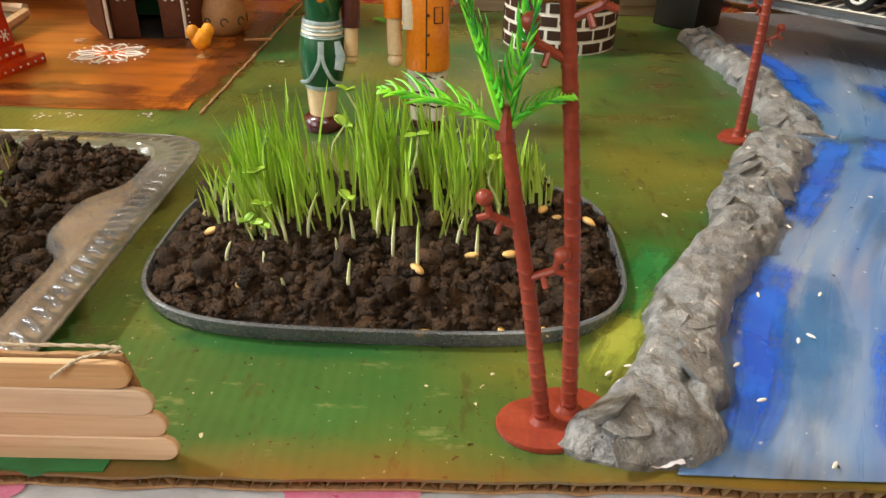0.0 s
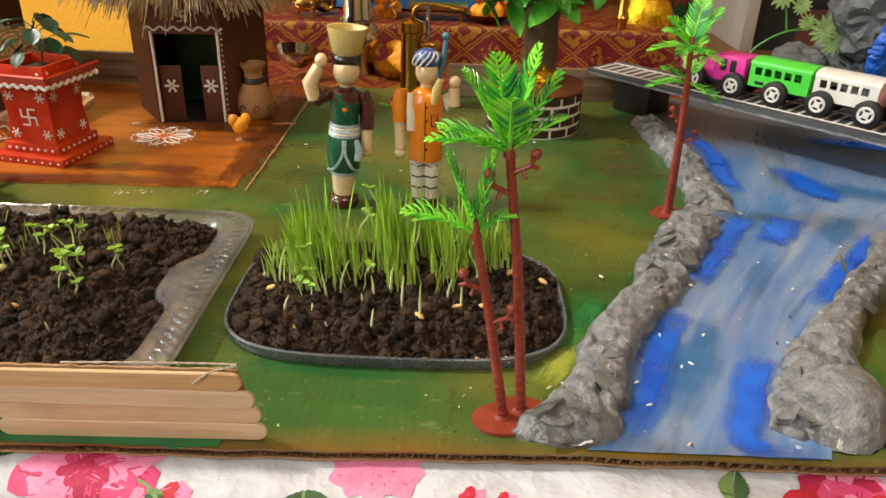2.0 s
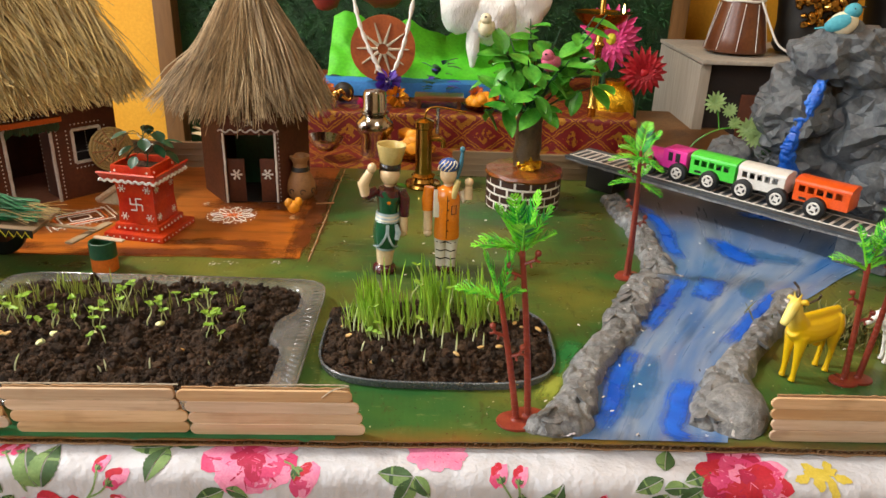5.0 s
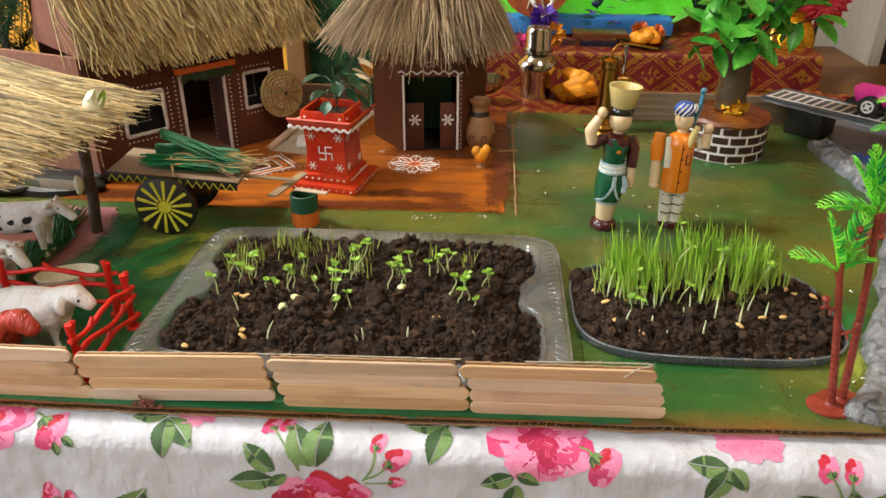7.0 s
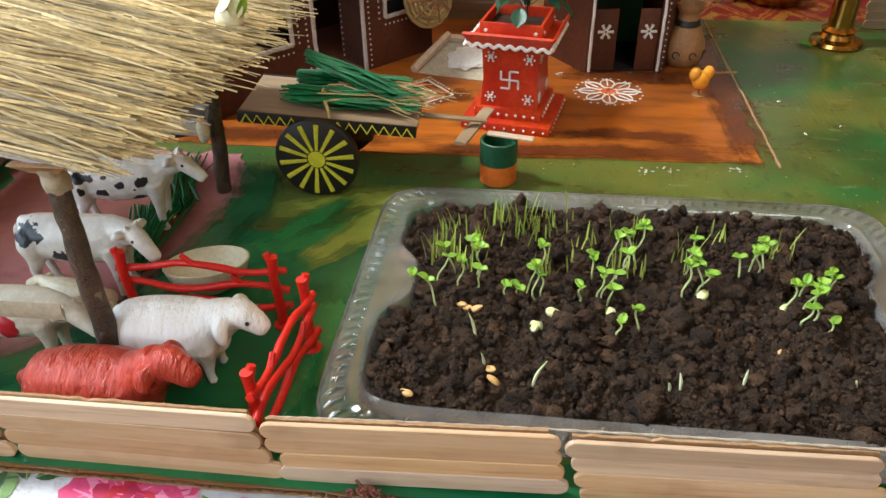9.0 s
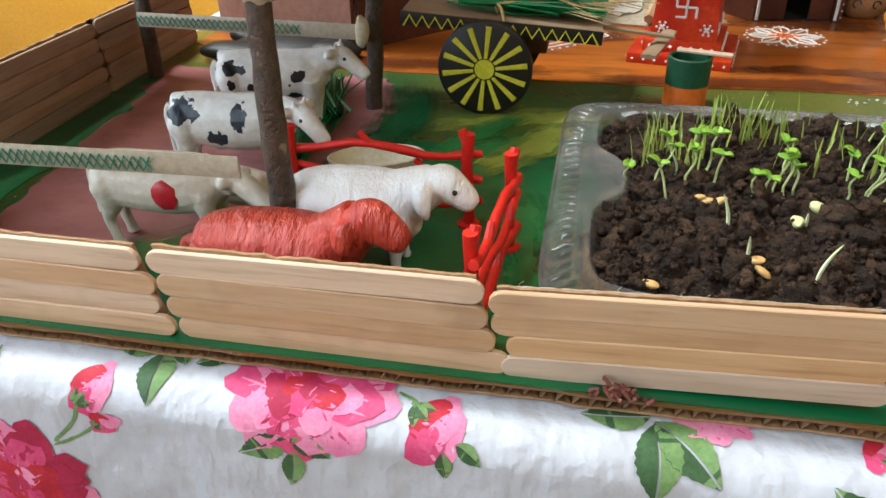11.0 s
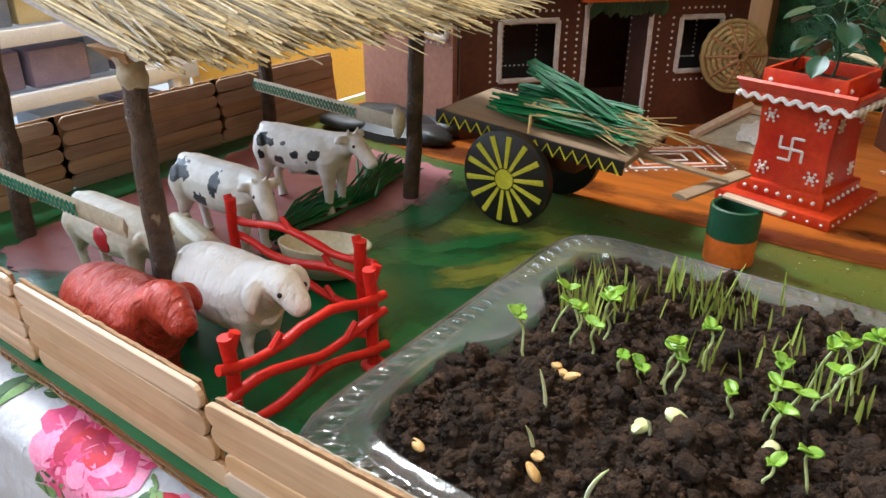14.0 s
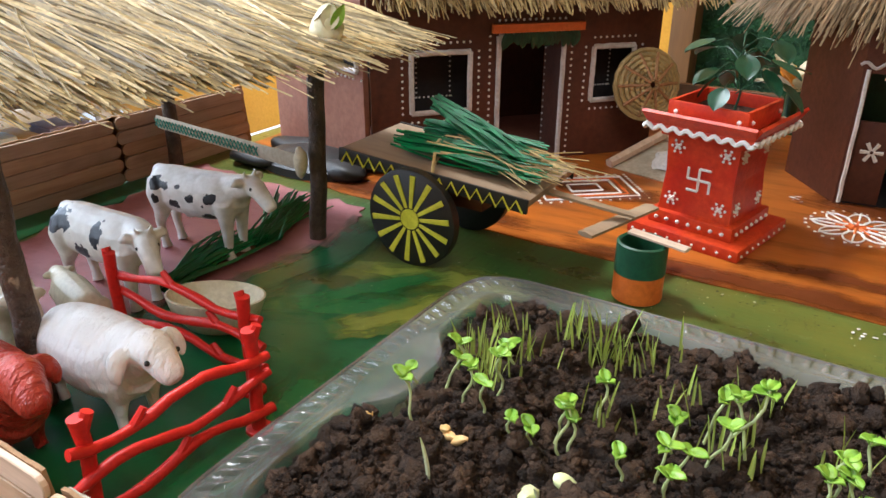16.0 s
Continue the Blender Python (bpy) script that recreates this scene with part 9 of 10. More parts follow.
# ---- grey mountain with a painted waterfall ----
mountain = thing("mountain", pose(0, 0, 0), "grey papier-mache mountain with a blue waterfall", "mountain")
for k, (c, s) in enumerate((((0.388, 0.662, 0.178), (0.060, 0.045, 0.026)), ((0.341, 0.670, 0.112), (0.034, 0.038, 0.044)), ((0.446, 0.655, 0.108), (0.066, 0.052, 0.056)),
                            ((0.400, 0.700, 0.040), (0.085, 0.062, 0.075)), ((0.300, 0.705, 0.040), (0.028, 0.026, 0.020)), ((0.470, 0.630, 0.036), (0.070, 0.050, 0.046)))):
    bm = BM()
    bmesh.ops.create_icosphere(bm, subdivisions=5, radius=1.0)
    for v in bm.verts:
        d = v.co.copy()
        p = Vector((d.x * s[0], d.y * s[1], d.z * s[2])) + Vector(c)
        f = noise.fractal(p * 22 + Vector((k * 5, 0, 0)), 0.9, 2.0, 4)
        cr = 1 - 2 * abs(noise.noise(p * 38 + Vector((0, k * 3, 0))))
        v.co = p + d * (0.011 * f + 0.0075 * cr + 0.0036 * (1 - 2 * abs(noise.noise(p * 95 + Vector((k, 0, 0))))))
        v.co.z = max(v.co.z, 0.0005)
    rock = part("boulder", bm, M_MOUNT, mountain, "", False)
    md = rock.modifiers.new("facets", "DECIMATE")
    md.ratio = 0.26
q = random.Random(31)
for fall, wide in ((((0.352, 0.630, 0.156), (0.345, 0.624, 0.138), (0.339, 0.623, 0.118), (0.335, 0.624, 0.098)), 0.0090), (((0.334, 0.624, 0.100), (0.330, 0.625, 0.084), (0.331, 0.628, 0.068), (0.338, 0.632, 0.044)), 0.0100)):
    line = bez(fall, 50)

    def spill(u, v):
        p = line[min(int(v * 49), 49)]
        w = wide * (1 + 0.35 * wob(v * 6, wide * 900, 1)) * (0.7 + 0.5 * v)
        q = p + Vector(((u - 0.5) * 2 * w, 0.006 * (2 * u - 1) ** 2, 0))
        return q + Vector((0.0015 * wob(q.x, q.z, 220), -0.0018 * noise.fractal(q * 160, 0.8, 2.0, 3) - 0.0010 * (1 - 2 * abs(wob(q.x, q.z, 240, 3))), 0))
    bm = BM()
    sheet(bm, spill, 20, 49)
    part("waterfall", bm, M_WATER, mountain, "bright blue painted waterfall in a groove")
bird(pose(0.366, 0.634, 0.203, 0, -28, -35) @ Matrix.Scale(1.35, 4), M_FEATH, M_TEAL, "cream toy bird with teal wings on the rock")

bush = thing("shrub", pose(0.338, 0.668, 0.030), "dark green bushy shrub beside the mountain", "shrub")
bm = BM()
q = random.Random(41)
for k in range(420):
    d = Vector((q.gauss(0, 1), q.gauss(0, 1), q.gauss(0, 1))).normalized()
    p = Vector((d.x * 0.024, d.y * 0.018, 0.028 + d.z * 0.030)) * q.uniform(0.6, 1.0)
    tube(bm, [p, p + d * 0.006 + Vector((0, 0, 0.002))], [0.0007, 0.0002], 3, caps=False)
tagged(part("needles", bm, M_HEDGE, bush), kind="stuff")
bm = BM()
tube(bm, [(0, 0, -0.03), (0, 0, 0.02)], 0.003, 8)
part("stem", bm, M_BARK, bush)
sprig = thing("flower_sprig", pose(0, 0, 0), "pale green sprig with starry plastic flowers", "flower sprig")
bm = BM()
tube(bm, bez([(0.222, 0.675, 0.046), (0.238, 0.675, 0.072), (0.262, 0.672, 0.088), (0.292, 0.668, 0.092)], 14), 0.0009, 6)
tube(bm, bez([(0.262, 0.672, 0.088), (0.258, 0.672, 0.105), (0.252, 0.670, 0.120)], 8), 0.0008, 6)
part("stem", bm, M_LEAF, sprig)
M_PALE = mat("pale_green_petal", "#8fb06a", "#a9c688", "#6c9048", rough=0.5, big=100, fine=500, bump=0.1)
for c, r in (((0.250, 0.668, 0.121), 0.013), ((0.269, 0.668, 0.112), 0.009), ((0.292, 0.664, 0.092), 0.014), ((0.303, 0.664, 0.082), 0.013), ((0.276, 0.666, 0.098), 0.008)):
    fl = None
    for k in range(13):
        a = k * math.tau / 13
        bm = BM()
        leaf_mesh(bm, c, (math.cos(a), -0.35, math.sin(a)), (0, -1, 0.2), r, r * 0.16, 0.2)
        part("petal", bm, M_PALE, sprig)

# ---- deer and its patch ----
M_DEER = Nodes("yellow_white_toy_plastic", 0.35)
_x = M_DEER.xyz()[0]
M_DEER = M_DEER.col(M_DEER.mix(M_DEER.math("MULTIPLY", M_DEER.math("SUBTRACT", M_DEER.math("ADD", _x, M_DEER.math("MULTIPLY", M_DEER.noise(90, 2), 0.02)), 0.026), 60.0, True), "#dcb40c", "#e2d67a"))
deer = quadruped("toy_deer", pose(0.200, 0.278, 0.0005, 0, 0, 206), M_DEER, 0.064, "yellow toy deer with a pale throat", "deer", zs=1.34, fat=0.85, drop=-0.16, head_turn=0.25)
bm = BM()
for sy in (-1, 1):
    tube(bm, bez([(0.0, sy * 0.003, 0.0), (-0.006, sy * 0.008, 0.006), (-0.003, sy * 0.011, 0.011)], 6), 0.0009, 6)
ob = part("antler_pair", bm, M_BARK, deer, "dark brown antlers")
ob.matrix_basis = pose(0.0185, 0.002, 0.0640)
bm = BM()
q = random.Random(52)
for k in range(420):
    x, y = 0.262 + q.gauss(0, 0.022), 0.345 + q.gauss(0, 0.012)
    blade(bm, x, y, 0.0005, q.uniform(0.008, 0.018), q.uniform(0.2, 0.8), q.uniform(0, 6.3), 0.0007, 0.5, 3)
single("dry_grass", bm, mat("olive_dry_grass", "#5a5a22", "#74702e", "#3c3c14", rough=0.6, island=0.4), "tuft of olive dry grass beside the river bank", "grass", kind="stuff", smooth=False)
quadruped("toy_goat", pose(0.285, 0.300, 0.0005, 0, 0, 175), M_TOYW, 0.052, "white toy goat behind the stick fence", "goat", zs=1.2, fat=0.8, drop=-0.05)

# ---- yard clutter beside the huts ----
bk = thing("woven_disc", pose(-0.4400, 0.6330, 0.0530, 80, 0, 46), "round tan woven basket hung on the hut wall", "basket")
for k in range(7):
    bm = BM()
    r = 0.0235 - 0.0033 * k
    tube(bm, [(r * math.cos(j * math.tau / 36), r * math.sin(j * math.tau / 36), 0.0012 * (j % 2) + 0.0015 * k) for j in range(37)], 0.0018, 6, caps=False)
    part("coil", bm, M_THATCH, bk)
for k in range(10):
    a = k * math.tau / 10
    bm = BM()
    tube(bm, [(0.003 * math.cos(a), 0.003 * math.sin(a), 0.011), (0.0225 * math.cos(a), 0.0225 * math.sin(a), 0.0025)], 0.0012, 6)
    part("rib", bm, M_TERRA, bk)
wt = thing("winnowing_tray", pose(-0.408, 0.612, 0.0045, 14, 0, -20) @ Matrix.Scale(1.3, 4), "cream woven winnowing tray holding white rice", "tray")
bm = BM()
slab(bm, [(-0.026, -0.020), (0.026, -0.016), (0.020, 0.020), (-0.020, 0.020)], 0.0, 0.002)
part("tray_floor", bm, M_TAPE, wt)
for a, b in (((-0.026, -0.020), (-0.020, 0.020)), ((-0.020, 0.020), (0.020, 0.020)), ((0.020, 0.020), (0.026, -0.016))):
    bm = BM()
    tube(bm, [(a[0], a[1], 0.004), (b[0], b[1], 0.006)], 0.0028, 6)
    part("rim", bm, M_STICK, wt)
bm = BM()
ball(bm, (0.002, 0.002, 0.003), (0.014, 0.012, 0.003), 3, rough=0.3, freq=200)
part("rice", bm, M_WHITE, wt, "small heap of white rice")
st = thing("black_stand", pose(-0.622, 0.487, 0.0), "low black plastic base lying behind the cattle shed", "stand")
for a, ln in ((-0.35, 0.030), (0.7, 0.034), (2.4, 0.040), (3.7, 0.044)):
    bm = BM()
    ball(bm, (ln * math.cos(a), 0.7 * ln * math.sin(a), 0.006), (0.022, 0.013, 0.0065), 3, rough=0.25, freq=60)
    for v in bm.verts:
        v.co.z = max(v.co.z, 0.0004)
    part("lobe", bm, M_BLACK, st)
bm = BM()
lathe(bm, ((0.044, 0.0008), (0.043, 0.006), (0.030, 0.011), (0.014, 0.0135), (0.001, 0.014)), 28, squash=0.6)
part("hub", bm, M_BLACK, st)
lotus = thing("fabric_flower", pose(-0.362, 0.772, 0.0), "white and yellow cloth flower behind the round hut", "flower")
for k in range(12):
    a = k * math.tau / 12
    bm = BM()
    leaf_mesh(bm, (0.006 * math.cos(a), 0.006 * math.sin(a), 0.030 + 0.004 * (k % 3)), (math.cos(a), math.sin(a), 0.5 + 0.5 * (k % 3)), (0, 0, 1), 0.026, 0.009, 0.3)
    part("petal", bm, M_CREAM if k % 4 else M_MARI, lotus)
bm = BM()
tube(bm, [(0, 0, -0.006), (0, 0, 0.032)], 0.006, 10)
part("stalk", bm, M_GREEN, lotus)

pine = thing("pine_plant", pose(-0.702, 0.585, 0.0), "dark green bushy needle plant behind the large hut", "plant")
bm = BM()
tube(bm, [(0, 0, 0), (0, 0, 0.2)], 0.004, 8)
part("stem", bm, M_BARK, pine)
q = random.Random(64)
for j in range(9):
    bm = BM()
    a = j * 2.4
    tip = Vector((0.045 * math.cos(a), 0.040 * math.sin(a), 0.09 + 0.014 * j))
    for k in range(150):
        t = q.random()
        p = Vector((0, 0, 0.05 + 0.014 * j)).lerp(tip, t)
        d = Vector((q.gauss(0, 1), q.gauss(0, 1), q.gauss(0.3, 1))).normalized()
        tube(bm, [p, p + d * 0.016], [0.0008, 0.0002], 3, caps=False)
    part("bough", bm, M_HEDGE, pine)

# ---- steel pots and brass in front of the altar ----
sv = thing("steel_vessel", Matrix.Translation((-0.158, 0.845, -0.0068)) @ Matrix.Scale(0.94, 4), "polished steel water vessel with a tumbler on top", "vessel")
bm = BM()
lathe(bm, ((0.0215, 0), (0.0218, 0.002), (0.0205, 0.030), (0.0250, 0.036), (0.0285, 0.044), (0.0278, 0.052), (0.0200, 0.060), (0.0165, 0.064), (0.0215, 0.0665), (0.0215, 0.068), (0.012, 0.068)), 40)
part("pot", bm, M_STEEL, sv)
bm = BM()
lathe(bm, ((0.0190, 0.0682), (0.0192, 0.071), (0.0172, 0.074), (0.0172, 0.094), (0.0150, 0.0985), (0.001, 0.0992)), 36)
part("tumbler", bm, M_STEEL, sv)
sb = BM()
lathe(sb, ((0.010, 0), (0.018, 0.006), (0.0235, 0.018), (0.0245, 0.0185), (0.020, 0.008), (0.001, 0.003)), 30)
single("steel_bowl", sb, M_STEEL, "small polished steel bowl behind the round hut", "bowl", at=pose(-0.222, 0.800, 0.012, -30, 0, 0))
bp = thing("brass_lamp", pose(-0.086, 0.694, 0.0), "brass hand-pump shaped ornament on a round foot", "ornament")
bm = BM()
lathe(bm, ((0.0215, 0), (0.0225, 0.002), (0.0215, 0.005), (0.0150, 0.007), (0.0130, 0.011), (0.0150, 0.014), (0.0105, 0.017), (0.0098, 0.072), (0.0118, 0.074), (0.0118, 0.082), (0.0060, 0.085), (0.001, 0.086)), 32)
part("column", bm, M_BRASS, bp)
bm = BM()
tube(bm, bez([(0.0, 0, 0.084), (0.004, 0, 0.096), (0.018, 0, 0.099), (0.050, 0, 0.094)], 12), 0.0013, 8)
part("handle", bm, M_BRASS, bp, "thin brass pump handle")
bm = BM()
tube(bm, bez([(0.008, 0, 0.060), (0.022, 0, 0.060), (0.024, 0, 0.050)], 8), 0.0035, 10)
part("spout", bm, M_BRASS, bp)
bm = BM()
tube(bm, [(0.016, 0.004, 0.096), (0.016, 0.004, 0.066)], 0.0024, 8)
part("rod", bm, M_STEEL, bp, "hanging steel rod")
gb = thing("gold_bowl", pose(-0.105, 0.835, -0.0068), "gold bowl heaped with orange puffs", "bowl")
bm = BM()
lathe(bm, ((0.015, 0), (0.026, 0.004), (0.033, 0.014), (0.034, 0.0145), (0.028, 0.008), (0.001, 0.004)), 30)
part("bowl", bm, M_GOLD, gb)
q = random.Random(9)
for k in range(16):
    bm = BM()
    a = k * 2.4
    ball(bm, (0.016 * math.cos(a) * (k % 3) / 2, 0.016 * math.sin(a) * (k % 3) / 2, 0.016 + 0.0012 * k), (0.011, 0.009, 0.008), 2, rough=0.3, freq=120)
    part("puff", bm, M_MARI, gb)
lf = BM()
leaf_mesh(lf, (-0.118, 0.690, 0.002), (1, -0.3, 0), (0, 0, 1), 0.014, 0.005, 0.2)
single("fallen_leaf", lf, M_LEAF, "single green leaf fallen beside the brass", "leaf")

# ---- altar ----
altar = thing("altar_step", pose(0, 0, 0), "altar step covered in red and gold brocade", "altar")
bm = BM()
box(bm, (-0.06, 1.07, 0.012), (0.56, 0.34, 0.055), 0.004)
part("step", bm, M_WALLB, altar)
bm = BM()
sheet(bm, lambda u, v: Vector((-0.345 + 0.57 * u, 0.8945 - 0.004 * v + 0.0025 * math.sin(u * 60) * v, 0.0435 - 0.052 * v)) if v > 0.0 else Vector((-0.345 + 0.57 * u, 0.8965, 0.0435)), 160, 14)
part("front_cloth", bm, M_BROCADE, altar, "red and gold brocade hanging in front")
bm = BM()
sheet(bm, lambda u, v: Vector((-0.345 + 0.57 * u, 0.8965 + 0.34 * v, 0.0435 + 0.0008 * wob(u * 20, v * 9, 1))), 60, 20)
part("top_cloth", bm, M_BROCADE, altar, "brocade spread on the step")
bm = BM()
sheet(bm, lambda u, v: Vector((-0.34 + 0.56 * u, 0.888 - 0.128 * v, -0.0045 + 0.0015 * wob(u * 20, v * 6, 1))), 50, 8)
part("gold_border", bm, M_BROCADE, altar, "lower edge of the brocade on the table")

tab = thing("idol_tableau", pose(0, 0, 0), "chariot tableau with lime cloth, blue cloth and wheel", "tableau")
bm = BM()
box(bm, (-0.105, 1.02, 0.058), (0.30, 0.05, 0.024), 0.004)
part("blue_base", bm, M_BLUE, tab, "blue cloth base")
bm = BM()
sheet(bm, lambda u, v: Vector((-0.25 + 0.33 * u, 1.03 + 0.10 * v, 0.070 + 0.10 * v * (0.55 + 0.6 * abs(wob(u * 3, 1, 1.3))) + 0.006 * wob(u * 14, v * 4, 1))), 50, 16)
part("lime_cloth", bm, M_LIME, tab, "bright lime green draped cloth")
wc = Vector((-0.157, 0.990, 0.122))
bm = BM()
tube(bm, [wc + Vector((0, -0.004, 0)), wc + Vector((0, 0.004, 0))], 0.050, 40)
whl = part("wheel", bm, mat("orange_wheel_cloth", "#8a3f14", "#a85520", "#6a2c0c", rough=0.6, big=30, fine=220, bump=0.4), tab, "orange-brown chariot wheel")
for k in range(10):
    a = k * math.tau / 10
    bm = BM()
    d = Vector((math.cos(a), 0, math.sin(a)))
    tube(bm, [wc + Vector((0, -0.005, 0)) + d * 0.008, wc + Vector((0, -0.005, 0)) + d * 0.040], [0.0028, 0.0010], 6)
    part("spoke", bm, M_TAPE, whl, "pale painted spoke")
bm = BM()
for c, s in (((0.010, 1.07, 0.175), (0.05, 0.03, 0.055)), ((-0.035, 1.06, 0.20), (0.035, 0.025, 0.06)), ((0.060, 1.08, 0.20), (0.045, 0.03, 0.06)), ((-0.015, 1.06, 0.13), (0.012, 0.012, 0.05))):
    ball(bm, c, s, 4, rough=0.25, freq=25)
part("white_drapery", bm, M_TOYW, tab, "white draped figure, plain shape")
bm = BM()
for c, s in (((-0.17, 1.06, 0.24), (0.06, 0.03, 0.07)), ((-0.25, 1.06, 0.22), (0.03, 0.02, 0.05))):
    ball(bm, c, s, 3, rough=0.2, freq=25)
part("red_drapery", bm, mat("maroon_drapery", "#7a1c12", "#94301c", "#58110a", rough=0.6, big=20, fine=200, bump=0.4), tab, "maroon draped form, plain shape")
gar = thing("flower_garland", pose(0, 0, 0), "white garland with a violet and yellow flower pendant", "garland")
bm = BM()
tube(bm, bez([(-0.205, 0.975, 0.225), (-0.190, 0.965, 0.16), (-0.166, 0.960, 0.105), (-0.150, 0.958, 0.080), (-0.140, 0.958, 0.090), (-0.122, 0.960, 0.14), (-0.105, 0.968, 0.225)], 60),
     [0.0029 + 0.0011 * math.sin(k * 2.1) for k in range(60)], 10)
part("white_string", bm, M_WHITE, gar)


def pompon(name, parent, c, r, m, n=60, seed=1, face=None):
    """A ball of small petals."""
    q = random.Random(seed)
    bm = BM()
    for k in range(n):
        d = Vector((q.gauss(0, 1), q.gauss(0, 1), q.gauss(0, 1))).normalized()
        leaf_mesh(bm, Vector(c) + d * r * 0.35, d, (d.y, -d.x, 0.5), r * 0.7, r * 0.2, 0.3, 0, 0, 3)
    return part(name, bm, m, parent)


pompon("violet_flower", gar, (-0.146, 0.950, 0.078), 0.020, M_VIOL, 70, 2)
pompon("yellow_flower", gar, (-0.132, 0.944, 0.058), 0.018, M_MARI, 70, 3)
for c, r, m, lb in (((-0.245, 0.945, 0.066), 0.017, M_ORANGE, "orange marigold head on the altar"), ((-0.163, 0.925, 0.050), 0.014, M_PINKF, "magenta flower head on the altar"),
                    ((-0.180, 0.930, 0.050), 0.012, M_PINKF, "magenta flower head on the altar"), ((-0.010, 0.955, 0.062), 0.013, M_ORANGE, "orange marigold head on the altar"),
                    ((0.012, 0.950, 0.060), 0.012, M_ORANGE, "orange marigold head on the altar"), ((-0.225, 1.00, 0.215), 0.02, M_PINKF, "pink flower head on the altar"),
                    ((-0.245, 1.00, 0.235), 0.02, M_REDF, "red flower head on the altar")):
    t = thing("marigold" if m is M_ORANGE else "zinnia", pose(0, 0, 0), lb, "flower", "altar flowers")
    pompon("petals", t, c, r, m, 60, int(r * 9999 + c[0] * 999))
bl = BM()
ball(bl, (-0.215, 0.955, 0.060), (0.016, 0.014, 0.015), 3, rough=0.1, freq=60)
single("dark_stone", bl, M_BLACK, "smooth dark stone beside the marigold", "stone")


def gerbera(c, r, m, core, label):
    t = thing("gerbera", pose(0, 0, 0), label, "flower", "altar flowers")
    for ring, (n, k) in enumerate(((18, 1.0), (16, 0.78), (14, 0.5))):
        for j in range(n):
            a = j * math.tau / n + ring * 0.2
            bm = BM()
            leaf_mesh(bm, Vector(c) + Vector((0, -0.003 * ring, 0)), (math.cos(a), -0.18 - 0.2 * ring, math.sin(a)), (0, -1, 0), r * k, r * 0.13, 0.25)
            part("petal", bm, m, t)
    bm = BM()
    ball(bm, Vector(c) + Vector((0, -0.010, 0)), (r * 0.16, r * 0.1, r * 0.16), 3, rough=0.3, freq=200)
    part("core", bm, core, t, "yellow-green flower core")
    bm = BM()
    tube(bm, [Vector(c) + Vector((0, 0.004, 0)), Vector(c) + Vector((0.0, 0.03, -0.16))], 0.003, 8)
    part("stem", bm, M_GREEN, t)


gerbera((0.196, 1.010, 0.146), 0.050, M_PINKF, M_YELLOW, "large bright pink cloth gerbera")
gerbera((0.252, 1.000, 0.098), 0.038, M_REDF, M_REDF, "dark red cloth flower beside the gerbera")
sp = thing("potted_sprig", pose(-0.068, 0.945, 0.0435), "small wooden stool with a leafy purple sprig", "plant")
bm = BM()
box(bm, (0, 0, 0.016), (0.075, 0.04, 0.006), 0.001)
part("stool_top", bm, M_WOODD, sp)
for x in (-0.03, 0.03):
    bm = BM()
    box(bm, (x, 0, 0.0065), (0.006, 0.034, 0.013), 0.0006)
    part("stool_leg", bm, M_WOODD, sp)
q = random.Random(23)
for k in range(26):
    a = q.uniform(0, math.tau)
    bm = BM()
    leaf_mesh(bm, (0.012 * math.cos(a), 0.008 * math.sin(a), 0.024 + 0.0018 * k), (math.cos(a), math.sin(a), q.uniform(0, 0.8)), (0, 0, 1), q.uniform(0.012, 0.022), 0.005, 0.2)
    part("leaf", bm, M_VIOL if k % 4 == 0 else M_LEAFD, sp)
bsk = thing("brass_dish", pose(-0.006, 0.935, 0.0435), "brass dish with round orange sweets", "dish")
bm = BM()
lathe(bm, ((0.012, 0), (0.024, 0.004), (0.032, 0.011), (0.033, 0.0115), (0.026, 0.006), (0.001, 0.003)), 30)
part("dish", bm, M_BRASS, bsk)
for k in range(9):
    bm = BM()
    a = k * 2.4
    ball(bm, (0.014 * math.cos(a) * (k > 1), 0.012 * math.sin(a) * (k > 1), 0.013 + 0.005 * (k < 4)), 0.0085, 3, rough=0.1, freq=200)
    part("sweet", bm, M_MARI, bsk)
ele = quadruped("brass_elephant", pose(-0.228, 0.918, 0.0435, 0, 0, 0), M_BRASS, 0.040, "small brass elephant figure on the brocade", "figurine", sheep_shape, zs=1.1, fat=1.15, group="altar ornaments")
bm = BM()
tube(bm, bez([(-0.212, 0.918, 0.062), (-0.203, 0.918, 0.056), (-0.198, 0.918, 0.062), (-0.200, 0.918, 0.074)], 10), [0.0035 - 0.0002 * k for k in range(10)], 8)
ob = part("curled_nose", bm, M_BRASS, ele, "curled brass trunk")
ob.matrix_basis = ele.matrix_basis.inverted()

lamp = thing("oil_lamp", pose(0.160, 0.915, -0.0068), "tall brass oil lamp with a lit wick", "oil lamp")
bm = BM()
lathe(bm, ((0.024, 0), (0.025, 0.003), (0.014, 0.012), (0.0065, 0.022), (0.006, 0.060), (0.0085, 0.064), (0.006, 0.068), (0.0055, 0.150), (0.009, 0.155), (0.0055, 0.160), (0.006, 0.176)), 28)
part("stem", bm, M_BRASS, lamp)
bm = BM()
lathe(bm, ((0.008, 0.176), (0.020, 0.180), (0.034, 0.190), (0.042, 0.2), (0.044, 0.2005), (0.034, 0.195), (0.01, 0.188), (0.004, 0.189), (0.004, 0.215), (0.001, 0.222)), 36)
part("dish", bm, M_BRASS, lamp)
flame = Nodes("lamp_flame", 0.5)
flame.b.inputs["Emission Color"].default_value = (1.0, 0.55, 0.15, 1)
